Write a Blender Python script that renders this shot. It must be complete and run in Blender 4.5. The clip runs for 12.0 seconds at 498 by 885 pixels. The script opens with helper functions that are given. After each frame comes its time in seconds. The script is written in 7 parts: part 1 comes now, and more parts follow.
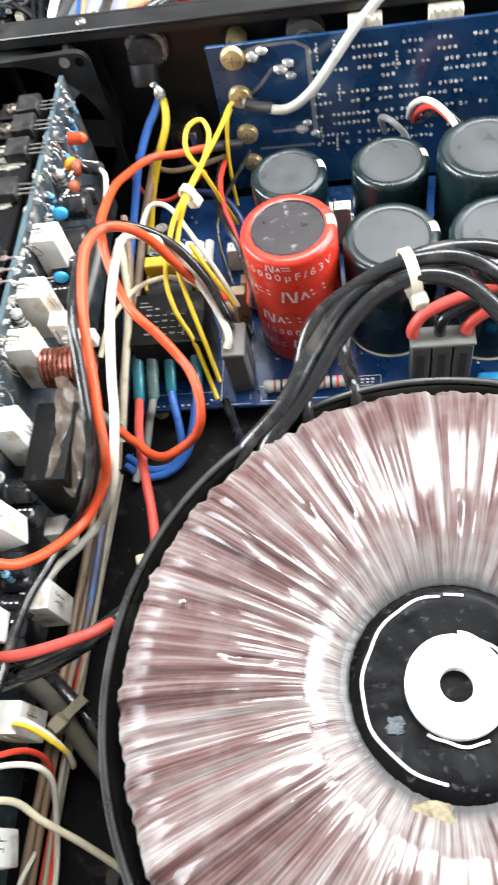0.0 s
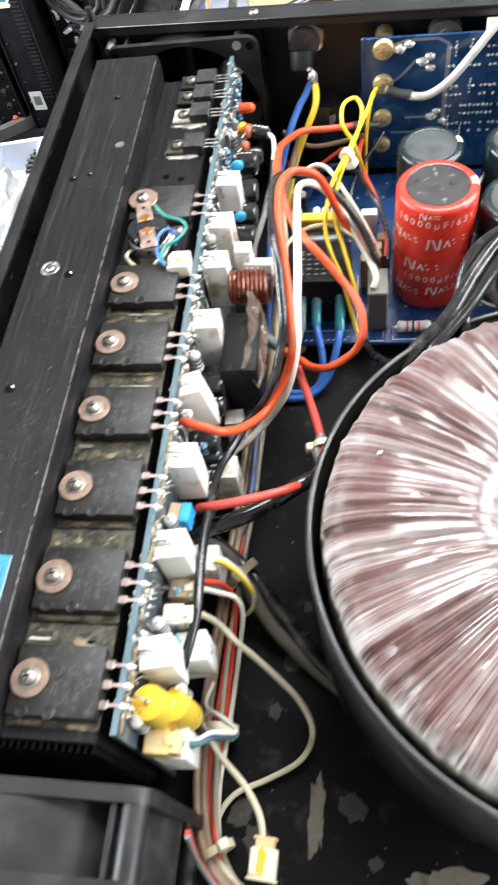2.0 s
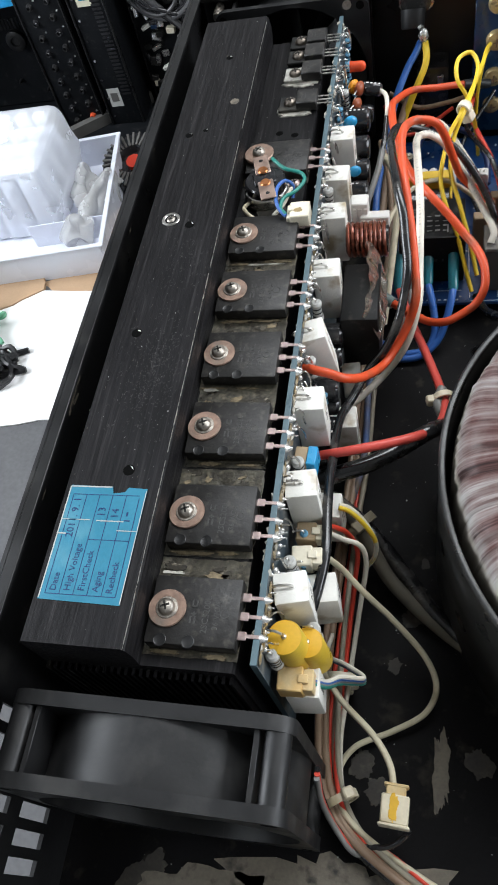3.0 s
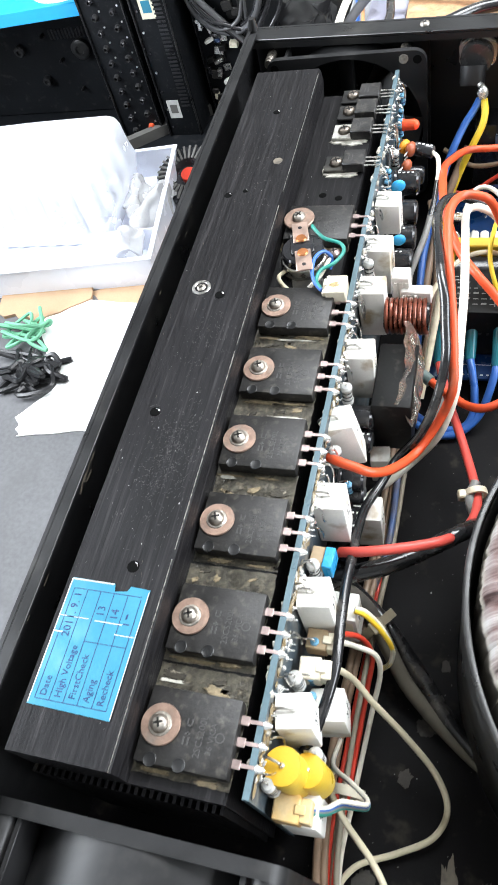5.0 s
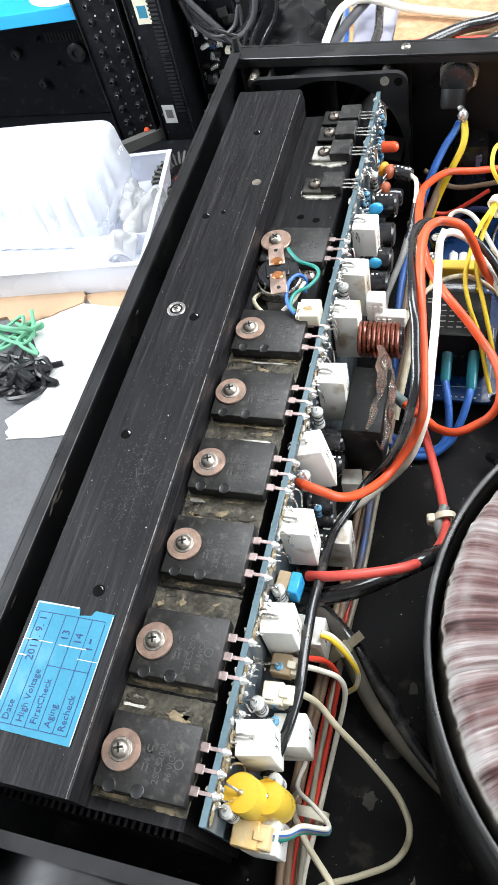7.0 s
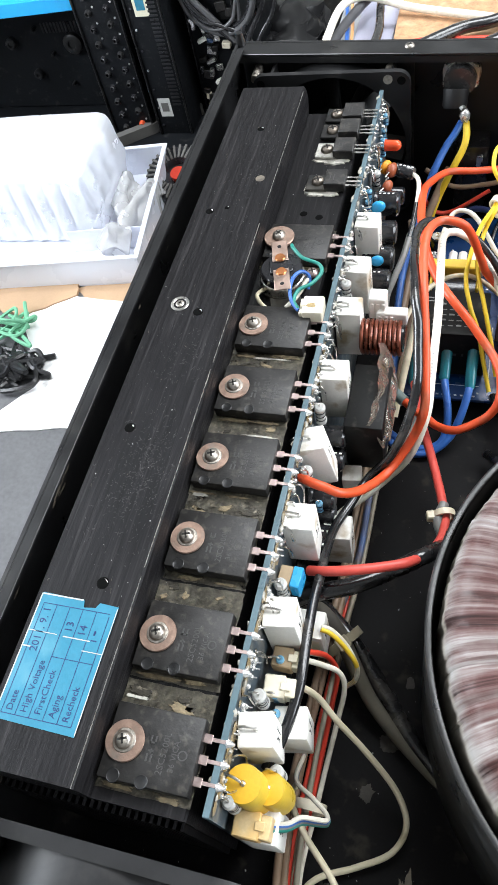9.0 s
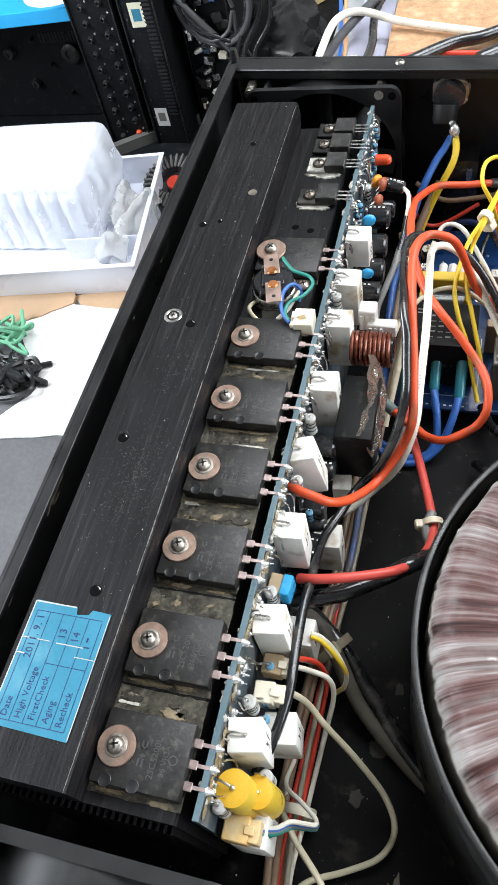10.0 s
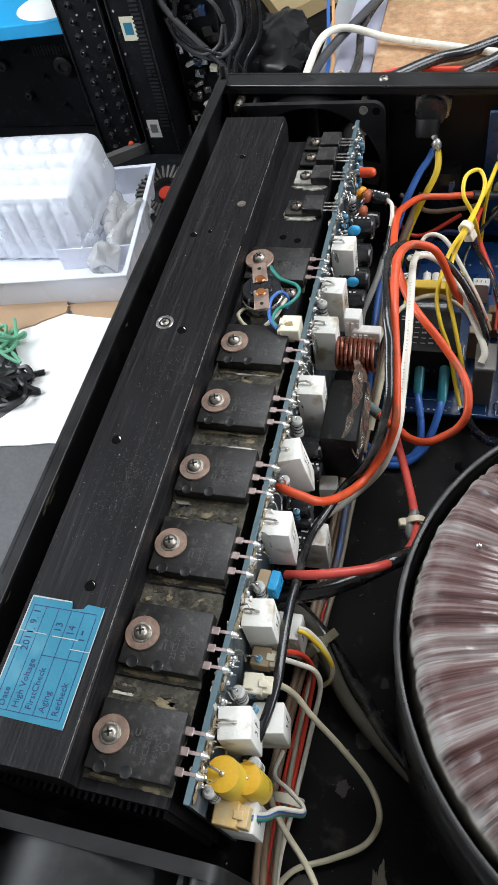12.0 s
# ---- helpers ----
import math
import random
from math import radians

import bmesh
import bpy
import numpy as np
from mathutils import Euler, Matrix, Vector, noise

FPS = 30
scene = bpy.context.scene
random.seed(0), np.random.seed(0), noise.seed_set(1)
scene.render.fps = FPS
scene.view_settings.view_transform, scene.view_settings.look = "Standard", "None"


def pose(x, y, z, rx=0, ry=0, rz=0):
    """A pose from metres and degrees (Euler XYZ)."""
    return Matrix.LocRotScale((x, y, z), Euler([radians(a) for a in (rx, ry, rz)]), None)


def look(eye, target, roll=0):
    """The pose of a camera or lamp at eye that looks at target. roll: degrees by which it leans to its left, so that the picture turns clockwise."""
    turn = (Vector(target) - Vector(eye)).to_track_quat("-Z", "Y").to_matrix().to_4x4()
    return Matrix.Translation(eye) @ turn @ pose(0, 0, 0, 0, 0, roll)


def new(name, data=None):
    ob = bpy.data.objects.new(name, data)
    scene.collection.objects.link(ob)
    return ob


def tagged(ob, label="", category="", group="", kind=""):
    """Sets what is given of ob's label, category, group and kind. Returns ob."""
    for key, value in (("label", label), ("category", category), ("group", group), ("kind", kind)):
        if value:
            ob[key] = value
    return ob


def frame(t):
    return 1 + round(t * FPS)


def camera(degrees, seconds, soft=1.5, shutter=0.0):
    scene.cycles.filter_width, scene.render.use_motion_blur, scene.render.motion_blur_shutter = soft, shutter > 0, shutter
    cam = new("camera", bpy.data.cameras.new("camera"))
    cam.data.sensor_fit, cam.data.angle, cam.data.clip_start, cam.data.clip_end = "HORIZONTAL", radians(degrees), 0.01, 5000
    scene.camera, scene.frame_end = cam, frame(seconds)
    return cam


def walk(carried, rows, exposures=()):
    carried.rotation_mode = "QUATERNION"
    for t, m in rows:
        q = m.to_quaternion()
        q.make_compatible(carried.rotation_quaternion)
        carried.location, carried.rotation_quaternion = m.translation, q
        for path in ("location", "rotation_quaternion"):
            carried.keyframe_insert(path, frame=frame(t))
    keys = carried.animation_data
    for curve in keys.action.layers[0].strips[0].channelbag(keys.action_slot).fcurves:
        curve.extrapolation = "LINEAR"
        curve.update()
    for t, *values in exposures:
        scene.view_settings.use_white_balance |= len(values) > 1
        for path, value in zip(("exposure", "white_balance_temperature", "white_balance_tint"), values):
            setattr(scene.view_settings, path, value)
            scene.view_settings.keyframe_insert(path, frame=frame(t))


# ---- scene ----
cam = camera(37.4, 12.0, shutter=0.55)
PATH = [
    (0, (0.146, 0.021, 0.257), (-0.176, 0.989, -1.463), -19.0),
    (0.5, (0.132, 0.007, 0.27), (-0.174, 1.035, -1.418), -16.2),
    (1, (0.119, -0.015, 0.281), (-0.104, 1.059, -1.391), -12.1),
    (1.5, (0.107, -0.029, 0.278), (-0.178, 1.025, -1.397), -13.7),
    (2, (0.093, -0.046, 0.28), (-0.227, 0.997, -1.396), -14.2),
    (2.5, (0.073, -0.064, 0.279), (-0.288, 0.989, -1.382), -14.8),
    (3, (0.07, -0.064, 0.271), (-0.402, 0.969, -1.375), -19.7),
    (3.2, (0.07, -0.062, 0.268), (-0.412, 0.969, -1.376), -20.1),
    (4.8, (0.072, -0.037, 0.273), (-0.505, 0.989, -1.343), -20.3),
    (5, (0.073, -0.032, 0.275), (-0.508, 0.987, -1.345), -20.2),
    (5.5, (0.077, -0.028, 0.274), (-0.508, 0.989, -1.345), -20.2),
    (6, (0.077, -0.025, 0.277), (-0.496, 0.998, -1.343), -19.1),
    (6.5, (0.079, -0.025, 0.277), (-0.498, 1.0, -1.34), -19.2),
    (7, (0.081, -0.025, 0.279), (-0.488, 1.0, -1.341), -18.9),
    (9, (0.077, -0.027, 0.281), (-0.463, 0.995, -1.351), -17.2),
    (9.5, (0.077, -0.027, 0.283), (-0.456, 1.0, -1.348), -16.8),
    (10, (0.08, -0.028, 0.285), (-0.454, 1.011, -1.338), -16.6),
    (10.5, (0.081, -0.03, 0.285), (-0.461, 1.017, -1.33), -16.9),
    (11, (0.083, -0.033, 0.287), (-0.459, 1.021, -1.324), -16.9),
    (11.5, (0.085, -0.035, 0.29), (-0.436, 1.028, -1.322), -16.1),
    (12, (0.084, -0.035, 0.291), (-0.433, 1.03, -1.322), -15.7),
]
walk(cam, [(t, look(eye, target, roll)) for t, eye, target, roll in PATH],
     exposures=[(0, 0.53, 6430, 10), (0.5, 0.64, 6430, 10), (1.5, 0.87, 6430, 10), (2.0, 0.57, 6430, 10), (2.5, -0.15, 6280, 10), (3.2, -0.62, 6280, 10), (5.0, 0.45, 6280, 10), (5.5, 0.55, 6280, 10), (7.0, 0.27, 6280, 10), (9.0, 0.06, 6280, 10), (10.5, -0.26, 6280, 10), (12.0, -0.68, 6280, 10)])

# ---------------------------------------------------------------- light
world = bpy.data.worlds.new("workshop_daylight")
scene.world = world
world.use_nodes = True
wn = world.node_tree
sky = wn.nodes.new("ShaderNodeTexSky")
sky.sky_type, sky.sun_disc = "NISHITA", False
sky.sun_elevation, sky.sun_rotation = radians(48), radians(-60)
wn.links.new(sky.outputs[0], wn.nodes["Background"].inputs[0])
wn.nodes["Background"].inputs[1].default_value = 0.10


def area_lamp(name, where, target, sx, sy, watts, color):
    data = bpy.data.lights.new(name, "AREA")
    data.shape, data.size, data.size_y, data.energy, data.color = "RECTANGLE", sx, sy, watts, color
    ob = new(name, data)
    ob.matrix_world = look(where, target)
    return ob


area_lamp("window_daylight", (-1.78, 0.15, 0.93), (0.0, 0.2, 0.0), 1.6, 1.0, 86, (0.93, 0.97, 1.0))
area_lamp("door_daylight", (1.78, 0.30, 0.80), (0.2, 0.1, 0.1), 1.6, 1.1, 50, (0.95, 0.98, 1.0))
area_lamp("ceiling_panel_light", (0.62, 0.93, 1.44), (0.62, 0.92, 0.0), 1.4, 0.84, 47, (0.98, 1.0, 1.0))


# ---------------------------------------------------------------- materials
def nodes_of(m):
    m.use_nodes = True
    return m.node_tree.nodes, m.node_tree.links


def surface(name, color, rough=0.5, metal=0.0, var=0.12, scale=120.0, bump=0.15, stretch=(1, 1, 1), dirt=None,
            dirt_amount=0.0, dirt_scale=60.0, coat=0.0, trans=0.0, spec=0.5, fine=900.0, ior=1.45, emit=0.0):
    """A two-scale procedural surface: broad tone, fine grain, dirt patches, relief and uneven gloss."""
    m = bpy.data.materials.new(name)
    nd, ln = nodes_of(m)
    b = nd["Principled BSDF"]
    tc = nd.new("ShaderNodeTexCoord")
    info = nd.new("ShaderNodeObjectInfo")
    shift = nd.new("ShaderNodeVectorMath")
    shift.operation = "MULTIPLY_ADD"
    ln.new(info.outputs["Random"], shift.inputs[0])
    shift.inputs[1].default_value = (0.31, 0.17, 0.23)
    ln.new(tc.outputs["Object"], shift.inputs[2])
    mp = nd.new("ShaderNodeMapping")
    mp.inputs["Scale"].default_value = stretch
    ln.new(shift.outputs[0], mp.inputs[0])

    def noise_at(s, detail):
        n = nd.new("ShaderNodeTexNoise")
        n.inputs["Scale"].default_value, n.inputs["Detail"].default_value = s, detail
        ln.new(mp.outputs[0], n.inputs["Vector"])
        return n

    broad, grain = noise_at(scale, 4), noise_at(fine, 3)
    mixv = nd.new("ShaderNodeMath")
    mixv.operation = "MULTIPLY_ADD"
    ln.new(grain.outputs["Fac"], mixv.inputs[0])
    mixv.inputs[1].default_value = 0.5
    ln.new(broad.outputs["Fac"], mixv.inputs[2])
    ramp = nd.new("ShaderNodeMapRange")
    ramp.inputs[1].default_value, ramp.inputs[2].default_value = 0.45, 1.05
    ramp.inputs[3].default_value, ramp.inputs[4].default_value = 1 - var, 1 + var
    ln.new(mixv.outputs[0], ramp.inputs[0])
    mul = nd.new("ShaderNodeVectorMath")
    mul.operation = "SCALE"
    mul.inputs[0].default_value = color
    ln.new(ramp.outputs[0], mul.inputs["Scale"])
    out = mul.outputs[0]
    if dirt_amount:
        dn = noise_at(dirt_scale, 7)
        dr = nd.new("ShaderNodeMapRange")
        dr.inputs[1].default_value, dr.inputs[2].default_value = 0.62 - 0.2 * dirt_amount, 0.72
        ln.new(dn.outputs["Fac"], dr.inputs[0])
        mx = nd.new("ShaderNodeMix")
        mx.data_type = "RGBA"
        ln.new(dr.outputs[0], mx.inputs["Factor"])
        ln.new(out, mx.inputs[6])
        mx.inputs[7].default_value = (*(dirt or color), 1)
        out = mx.outputs[2]
    ln.new(out, b.inputs["Base Color"])
    rr = nd.new("ShaderNodeMapRange")
    rr.inputs[1].default_value, rr.inputs[2].default_value = 0.3, 0.75
    rr.inputs[3].default_value, rr.inputs[4].default_value = max(rough - 0.1, 0.02), min(rough + 0.12, 1)
    ln.new(broad.outputs["Fac"], rr.inputs[0])
    ln.new(rr.outputs[0], b.inputs["Roughness"])
    b.inputs["Metallic"].default_value = metal
    b.inputs["Specular IOR Level"].default_value = spec
    b.inputs["Coat Weight"].default_value = coat
    b.inputs["Coat Roughness"].default_value = 0.12
    b.inputs["Transmission Weight"].default_value = trans
    b.inputs["IOR"].default_value = ior
    if emit:
        b.inputs["Emission Color"].default_value = (*color, 1)
        b.inputs["Emission Strength"].default_value = emit
    if bump:
        bp = nd.new("ShaderNodeBump")
        bp.inputs["Strength"].default_value, bp.inputs["Distance"].default_value = bump, 0.0006
        ln.new(mixv.outputs[0], bp.inputs["Height"])
        ln.new(bp.outputs[0], b.inputs["Normal"])
    return m


BLACK_PAINT = surface("black_enamel_sheet_steel", (0.009, 0.009, 0.0095), 0.36, 0, 0.3, 60, 0.12, dirt=(0.03, 0.029, 0.027), dirt_amount=0.2, dirt_scale=45)
FLOOR_AND_FIN_BLACK = surface("worn_floor_and_shaded_fin_black", (0.006, 0.0056, 0.006), 0.55, 0, 0.3, 40, 0.1, dirt=(0.025, 0.022, 0.018), dirt_amount=0.14, dirt_scale=140, spec=0.08)
ANODISED = surface("brushed_black_anodised_aluminium", (0.0088, 0.0083, 0.009), 0.44, 0.0, 0.45, 130, 0.2, stretch=(9, 0.35, 9), dirt=(0.026, 0.0245, 0.0255), dirt_amount=0.35, dirt_scale=90, spec=0.18)
LEDGE = surface("dusty_black_anodised_ledge", (0.014, 0.0135, 0.013), 0.5, 0.1, 0.4, 90, 0.2, dirt=(0.10, 0.092, 0.075), dirt_amount=0.6, dirt_scale=90)
DUST = surface("brown_dust_on_metal", (0.034, 0.029, 0.02), 0.6, 0.1, 0.7, 260, 0.4, stretch=(1, 1.8, 1), dirt=(0.34, 0.30, 0.23), dirt_amount=0.12, dirt_scale=330)
PASTE = surface("dry_white_heat_paste", (0.5, 0.48, 0.42), 0.8, 0, 0.35, 300, 0.5, dirt=(0.13, 0.12, 0.1), dirt_amount=0.7, dirt_scale=200)
MICA = surface("dusty_mica_insulator", (0.10, 0.09, 0.068), 0.36, 0, 0.9, 230, 0.7, dirt=(0.25, 0.215, 0.155), dirt_amount=0.45, dirt_scale=420, spec=0.6)
EPOXY = surface("black_transistor_epoxy", (0.0165, 0.0155, 0.0148), 0.45, 0, 0.45, 180, 0.3, dirt=(0.055, 0.05, 0.043), dirt_amount=0.4, dirt_scale=420)
TIN = surface("tinned_metal", (0.62, 0.6, 0.57), 0.3, 1, 0.2, 400, 0.2)
LEAD_TIN = surface("tarnished_pink_tin_lead", (0.42, 0.33, 0.31), 0.4, 0.8, 0.2, 600, 0.2)
SCREW_STEEL = surface("zinc_plated_screw", (0.36, 0.33, 0.29), 0.42, 0.9, 0.35, 500, 0.4)
WASHER = surface("copper_toned_washer", (0.33, 0.225, 0.175), 0.45, 0.7, 0.3, 300, 0.3, dirt=(0.24, 0.20, 0.17), dirt_amount=0.5, dirt_scale=200)
PCB_EDGE = surface("teal_circuit_board_edge", (0.085, 0.13, 0.15), 0.35, 0, 0.2, 120, 0.05, coat=0.3)
PCB_DUSTY = surface("dusty_blue_solder_mask", (0.045, 0.062, 0.075), 0.42, 0, 0.4, 120, 0.25, dirt=(0.19, 0.18, 0.155), dirt_amount=0.6, dirt_scale=150)
PCB_BLUE = surface("deep_blue_solder_mask", (0.008, 0.045, 0.16), 0.3, 0, 0.25, 70, 0.05, coat=0.35, dirt=(0.03, 0.08, 0.17), dirt_amount=0.3)
PCB_NAVY = surface("navy_solder_mask", (0.006, 0.034, 0.10), 0.3, 0, 0.25, 70, 0.05, coat=0.35, dirt=(0.02, 0.075, 0.16), dirt_amount=0.3)
CEMENT = surface("white_cement_resistor_ceramic", (0.77, 0.755, 0.705), 0.75, 0, 0.06, 160, 0.35, dirt=(0.42, 0.34, 0.23), dirt_amount=0.24, dirt_scale=100)
PRINT_BLACK = surface("black_printing_ink", (0.03, 0.03, 0.03), 0.6, 0, 0.1, 400, 0)
PRINT_GREY = surface("faded_laser_marking", (0.05, 0.048, 0.047), 0.6, 0, 0.2, 400, 0)
PRINT_WHITE = surface("white_printing_ink", (0.75, 0.75, 0.72), 0.5, 0, 0.1, 300, 0)
SOLDER = surface("bright_solder", (0.74, 0.74, 0.72), 0.25, 0.7, 0.15, 700, 0.2)
RED_SLEEVE = surface("red_capacitor_sleeve", (0.58, 0.035, 0.018), 0.3, 0, 0.12, 80, 0.05, coat=0.3)
GREEN_SLEEVE = surface("dark_green_capacitor_sleeve", (0.004, 0.013, 0.015), 0.28, 0, 0.2, 80, 0.05, coat=0.3)
CAP_TOP = surface("grey_capacitor_top_disc", (0.06, 0.064, 0.066), 0.36, 0.2, 0.15, 120, 0.1)
CREAM_STRIPE = surface("cream_stripe_ink", (0.7, 0.66, 0.5), 0.45, 0, 0.08, 200, 0)
WHITE_PLASTIC = surface("ivory_nylon_plastic", (0.72, 0.66, 0.52), 0.4, 0, 0.1, 120, 0.1, dirt=(0.45, 0.4, 0.3), dirt_amount=0.3, dirt_scale=90)
RESIN_WHITE = surface("white_resin_plug", (0.82, 0.80, 0.76), 0.35, 0, 0.05, 100, 0.1)
RESIN_BLACK = surface("glossy_black_potting_resin", (0.004, 0.004, 0.0045), 0.3, 0, 0.3, 80, 0.1, spec=0.15, dirt=(0.05, 0.05, 0.05), dirt_amount=0.08, dirt_scale=400)
POT = surface("black_rubbery_band", (0.014, 0.014, 0.014), 0.34, 0, 0.3, 60, 0.1, dirt=(0.05, 0.05, 0.05), dirt_amount=0.3, dirt_scale=50)
FAN_PLASTIC = surface("black_fan_plastic", (0.010, 0.010, 0.0105), 0.46, 0, 0.2, 80, 0.08, dirt=(0.034, 0.033, 0.032), spec=0.42, dirt_amount=0.4, dirt_scale=60)
GREY_CONN = surface("grey_connector_plastic", (0.10, 0.096, 0.09), 0.5, 0, 0.12, 150, 0.15)
BRASS = surface("tarnished_brass", (0.52, 0.40, 0.20), 0.34, 0.55, 0.3, 250, 0.15)
BENCH = surface("grey_bench_top", (0.31, 0.315, 0.325), 0.5, 0, 0.15, 14, 0.1, dirt=(0.24, 0.24, 0.25), dirt_amount=0.4, dirt_scale=9)
CONCRETE = surface("worn_grey_concrete", (0.115, 0.115, 0.12), 0.7, 0, 0.3, 7, 0.3, dirt=(0.09, 0.09, 0.092), dirt_amount=0.5, dirt_scale=9, fine=160)
WALL_PAINT = surface("off_white_wall_paint", (0.34, 0.335, 0.32), 0.8, 0, 0.06, 6, 0.05)
LABEL_BLUE = surface("blue_paper_label", (0.028, 0.185, 0.28), 0.45, 0, 0.12, 90, 0.1, dirt=(0.08, 0.25, 0.33), dirt_amount=0.3, dirt_scale=50)


def shrink_film():
    """Transformer wrap: dull red winding under crinkled clear film, varied by angle."""
    m = bpy.data.materials.new("red_winding_under_clear_film")
    nd, ln = nodes_of(m)
    b = nd["Principled BSDF"]
    tc = nd.new("ShaderNodeTexCoord")
    n1, n2 = nd.new("ShaderNodeTexNoise"), nd.new("ShaderNodeTexNoise")
    n1.inputs["Scale"].default_value, n1.inputs["Detail"].default_value = 17, 3.5
    n2.inputs["Scale"].default_value, n2.inputs["Detail"].default_value = 84, 4
    uv = nd.new("ShaderNodeUVMap")
    mp = nd.new("ShaderNodeMapping")
    mp.inputs["Scale"].default_value = (1, 0.07, 1)
    ln.new(uv.outputs[0], mp.inputs[0])
    ln.new(mp.outputs[0], n1.inputs["Vector"])
    ln.new(mp.outputs[0], n2.inputs["Vector"])
    add = nd.new("ShaderNodeMath")
    add.operation = "MULTIPLY_ADD"
    ln.new(n2.outputs["Fac"], add.inputs[0])
    add.inputs[1].default_value = 0.6
    ln.new(n1.outputs["Fac"], add.inputs[2])
    # pale and dark streaks put the folds' reflections into the colour
    cr = nd.new("ShaderNodeValToRGB")
    e = cr.color_ramp.elements
    e[0].position, e[0].color = 0.56, (0.034, 0.02, 0.019, 1)
    e[1].position, e[1].color = 1.04, (0.27, 0.235, 0.225, 1)
    for at, c in ((0.66, (0.074, 0.037, 0.034, 1)), (0.77, (0.12, 0.067, 0.063, 1)), (0.85, (0.148, 0.098, 0.092, 1)), (0.94, (0.195, 0.15, 0.142, 1))):
        e.new(at).color = c
    ln.new(add.outputs[0], cr.inputs[0])
    # the film is gathered and cloudy where it turns over the outer rim and into the middle; the inner whiteness also
    # paints reflected light
    sep = nd.new("ShaderNodeSeparateXYZ")
    ln.new(uv.outputs[0], sep.inputs[0])
    gather_sheen = nd.new("ShaderNodeValToRGB")
    g = gather_sheen.color_ramp.elements
    g[0].position, g[0].color = 0.0, (0.35, 0.35, 0.35, 1)
    g[1].position, g[1].color = 1.0, (0.8, 0.8, 0.8, 1)
    for at, v in ((0.2, 0.35), (0.27, 0.9), (0.31, 0.75), (0.345, 0.25), (0.42, 0.12), (0.62, 0.14), (0.70, 0.26), (0.75, 0.75)):
        g.new(at).color = (v, v, v, 1)
    ln.new(sep.outputs["Y"], gather_sheen.inputs[0])
    n3 = nd.new("ShaderNodeTexNoise")
    n3.inputs["Scale"].default_value, n3.inputs["Detail"].default_value = 130, 5
    ln.new(tc.outputs["Object"], n3.inputs["Vector"])
    cloud = nd.new("ShaderNodeMath")
    cloud.operation = "MULTIPLY_ADD"
    ln.new(n3.outputs["Fac"], cloud.inputs[0])
    cloud.inputs[1].default_value = 0.7
    cloud.inputs[2].default_value = -0.38
    streak = nd.new("ShaderNodeMath")
    streak.operation, streak.use_clamp = "MULTIPLY_ADD", True
    ln.new(add.outputs[0], streak.inputs[0])
    streak.inputs[1].default_value, streak.inputs[2].default_value = 2.4, -1.3
    folds = nd.new("ShaderNodeMath")
    folds.operation = "MULTIPLY"
    ln.new(gather_sheen.outputs[0], folds.inputs[0])
    ln.new(streak.outputs[0], folds.inputs[1])
    tot = nd.new("ShaderNodeMath")
    tot.operation, tot.use_clamp = "ADD", True
    ln.new(cloud.outputs[0], tot.inputs[0])
    ln.new(folds.outputs[0], tot.inputs[1])
    mixc = nd.new("ShaderNodeMix")
    mixc.data_type = "RGBA"
    ln.new(tot.outputs[0], mixc.inputs["Factor"])
    ln.new(cr.outputs[0], mixc.inputs[6])
    mixc.inputs[7].default_value = (0.36, 0.35, 0.335, 1)
    # cream tape round the outer side, darker grey where the film turns down into the middle
    wall = nd.new("ShaderNodeValToRGB")
    q = wall.color_ramp.elements
    q[0].position, q[0].color = 0.27, (1, 1, 1, 1)
    q[1].position, q[1].color = 0.30, (0, 0, 0, 1)
    ln.new(sep.outputs["Y"], wall.inputs[0])
    taped = nd.new("ShaderNodeMix")
    taped.data_type = "RGBA"
    ln.new(wall.outputs[0], taped.inputs["Factor"])
    ln.new(mixc.outputs[2], taped.inputs[6])
    taped.inputs[7].default_value = (0.36, 0.33, 0.28, 1)
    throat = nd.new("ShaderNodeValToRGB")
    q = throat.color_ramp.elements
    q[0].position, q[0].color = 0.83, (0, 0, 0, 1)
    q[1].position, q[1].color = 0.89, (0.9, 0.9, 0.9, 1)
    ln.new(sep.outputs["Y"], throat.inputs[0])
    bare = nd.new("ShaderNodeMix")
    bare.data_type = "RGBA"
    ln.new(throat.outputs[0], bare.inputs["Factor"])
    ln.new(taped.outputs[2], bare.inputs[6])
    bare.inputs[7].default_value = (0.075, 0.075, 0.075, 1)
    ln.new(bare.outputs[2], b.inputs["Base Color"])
    b.inputs["Roughness"].default_value = 0.4
    gloss = nd.new("ShaderNodeValToRGB")
    q = gloss.color_ramp.elements
    q[0].position, q[0].color = 0.30, (0.0, 0.0, 0.0, 1)
    q[1].position, q[1].color = 0.90, (0.35, 0.35, 0.35, 1)
    for at, v in ((0.37, 0.03), (0.43, 0.5), (0.5, 0.8), (0.76, 0.85), (0.83, 0.45)):
        q.new(at).color = (v, v, v, 1)
    ln.new(sep.outputs["Y"], gloss.inputs[0])
    ln.new(gloss.outputs[0], b.inputs["Coat Weight"])
    b.inputs["Specular IOR Level"].default_value = 0.08
    b.inputs["Coat Roughness"].default_value = 0.15
    b.inputs["Coat IOR"].default_value = 1.7
    bp = nd.new("ShaderNodeBump")
    bp.inputs["Strength"].default_value, bp.inputs["Distance"].default_value = 0.3, 0.0016
    ln.new(n1.outputs["Fac"], bp.inputs["Height"])
    ln.new(bp.outputs[0], b.inputs["Normal"])
    ln.new(bp.outputs[0], b.inputs["Coat Normal"])
    return m


FILM = shrink_film()


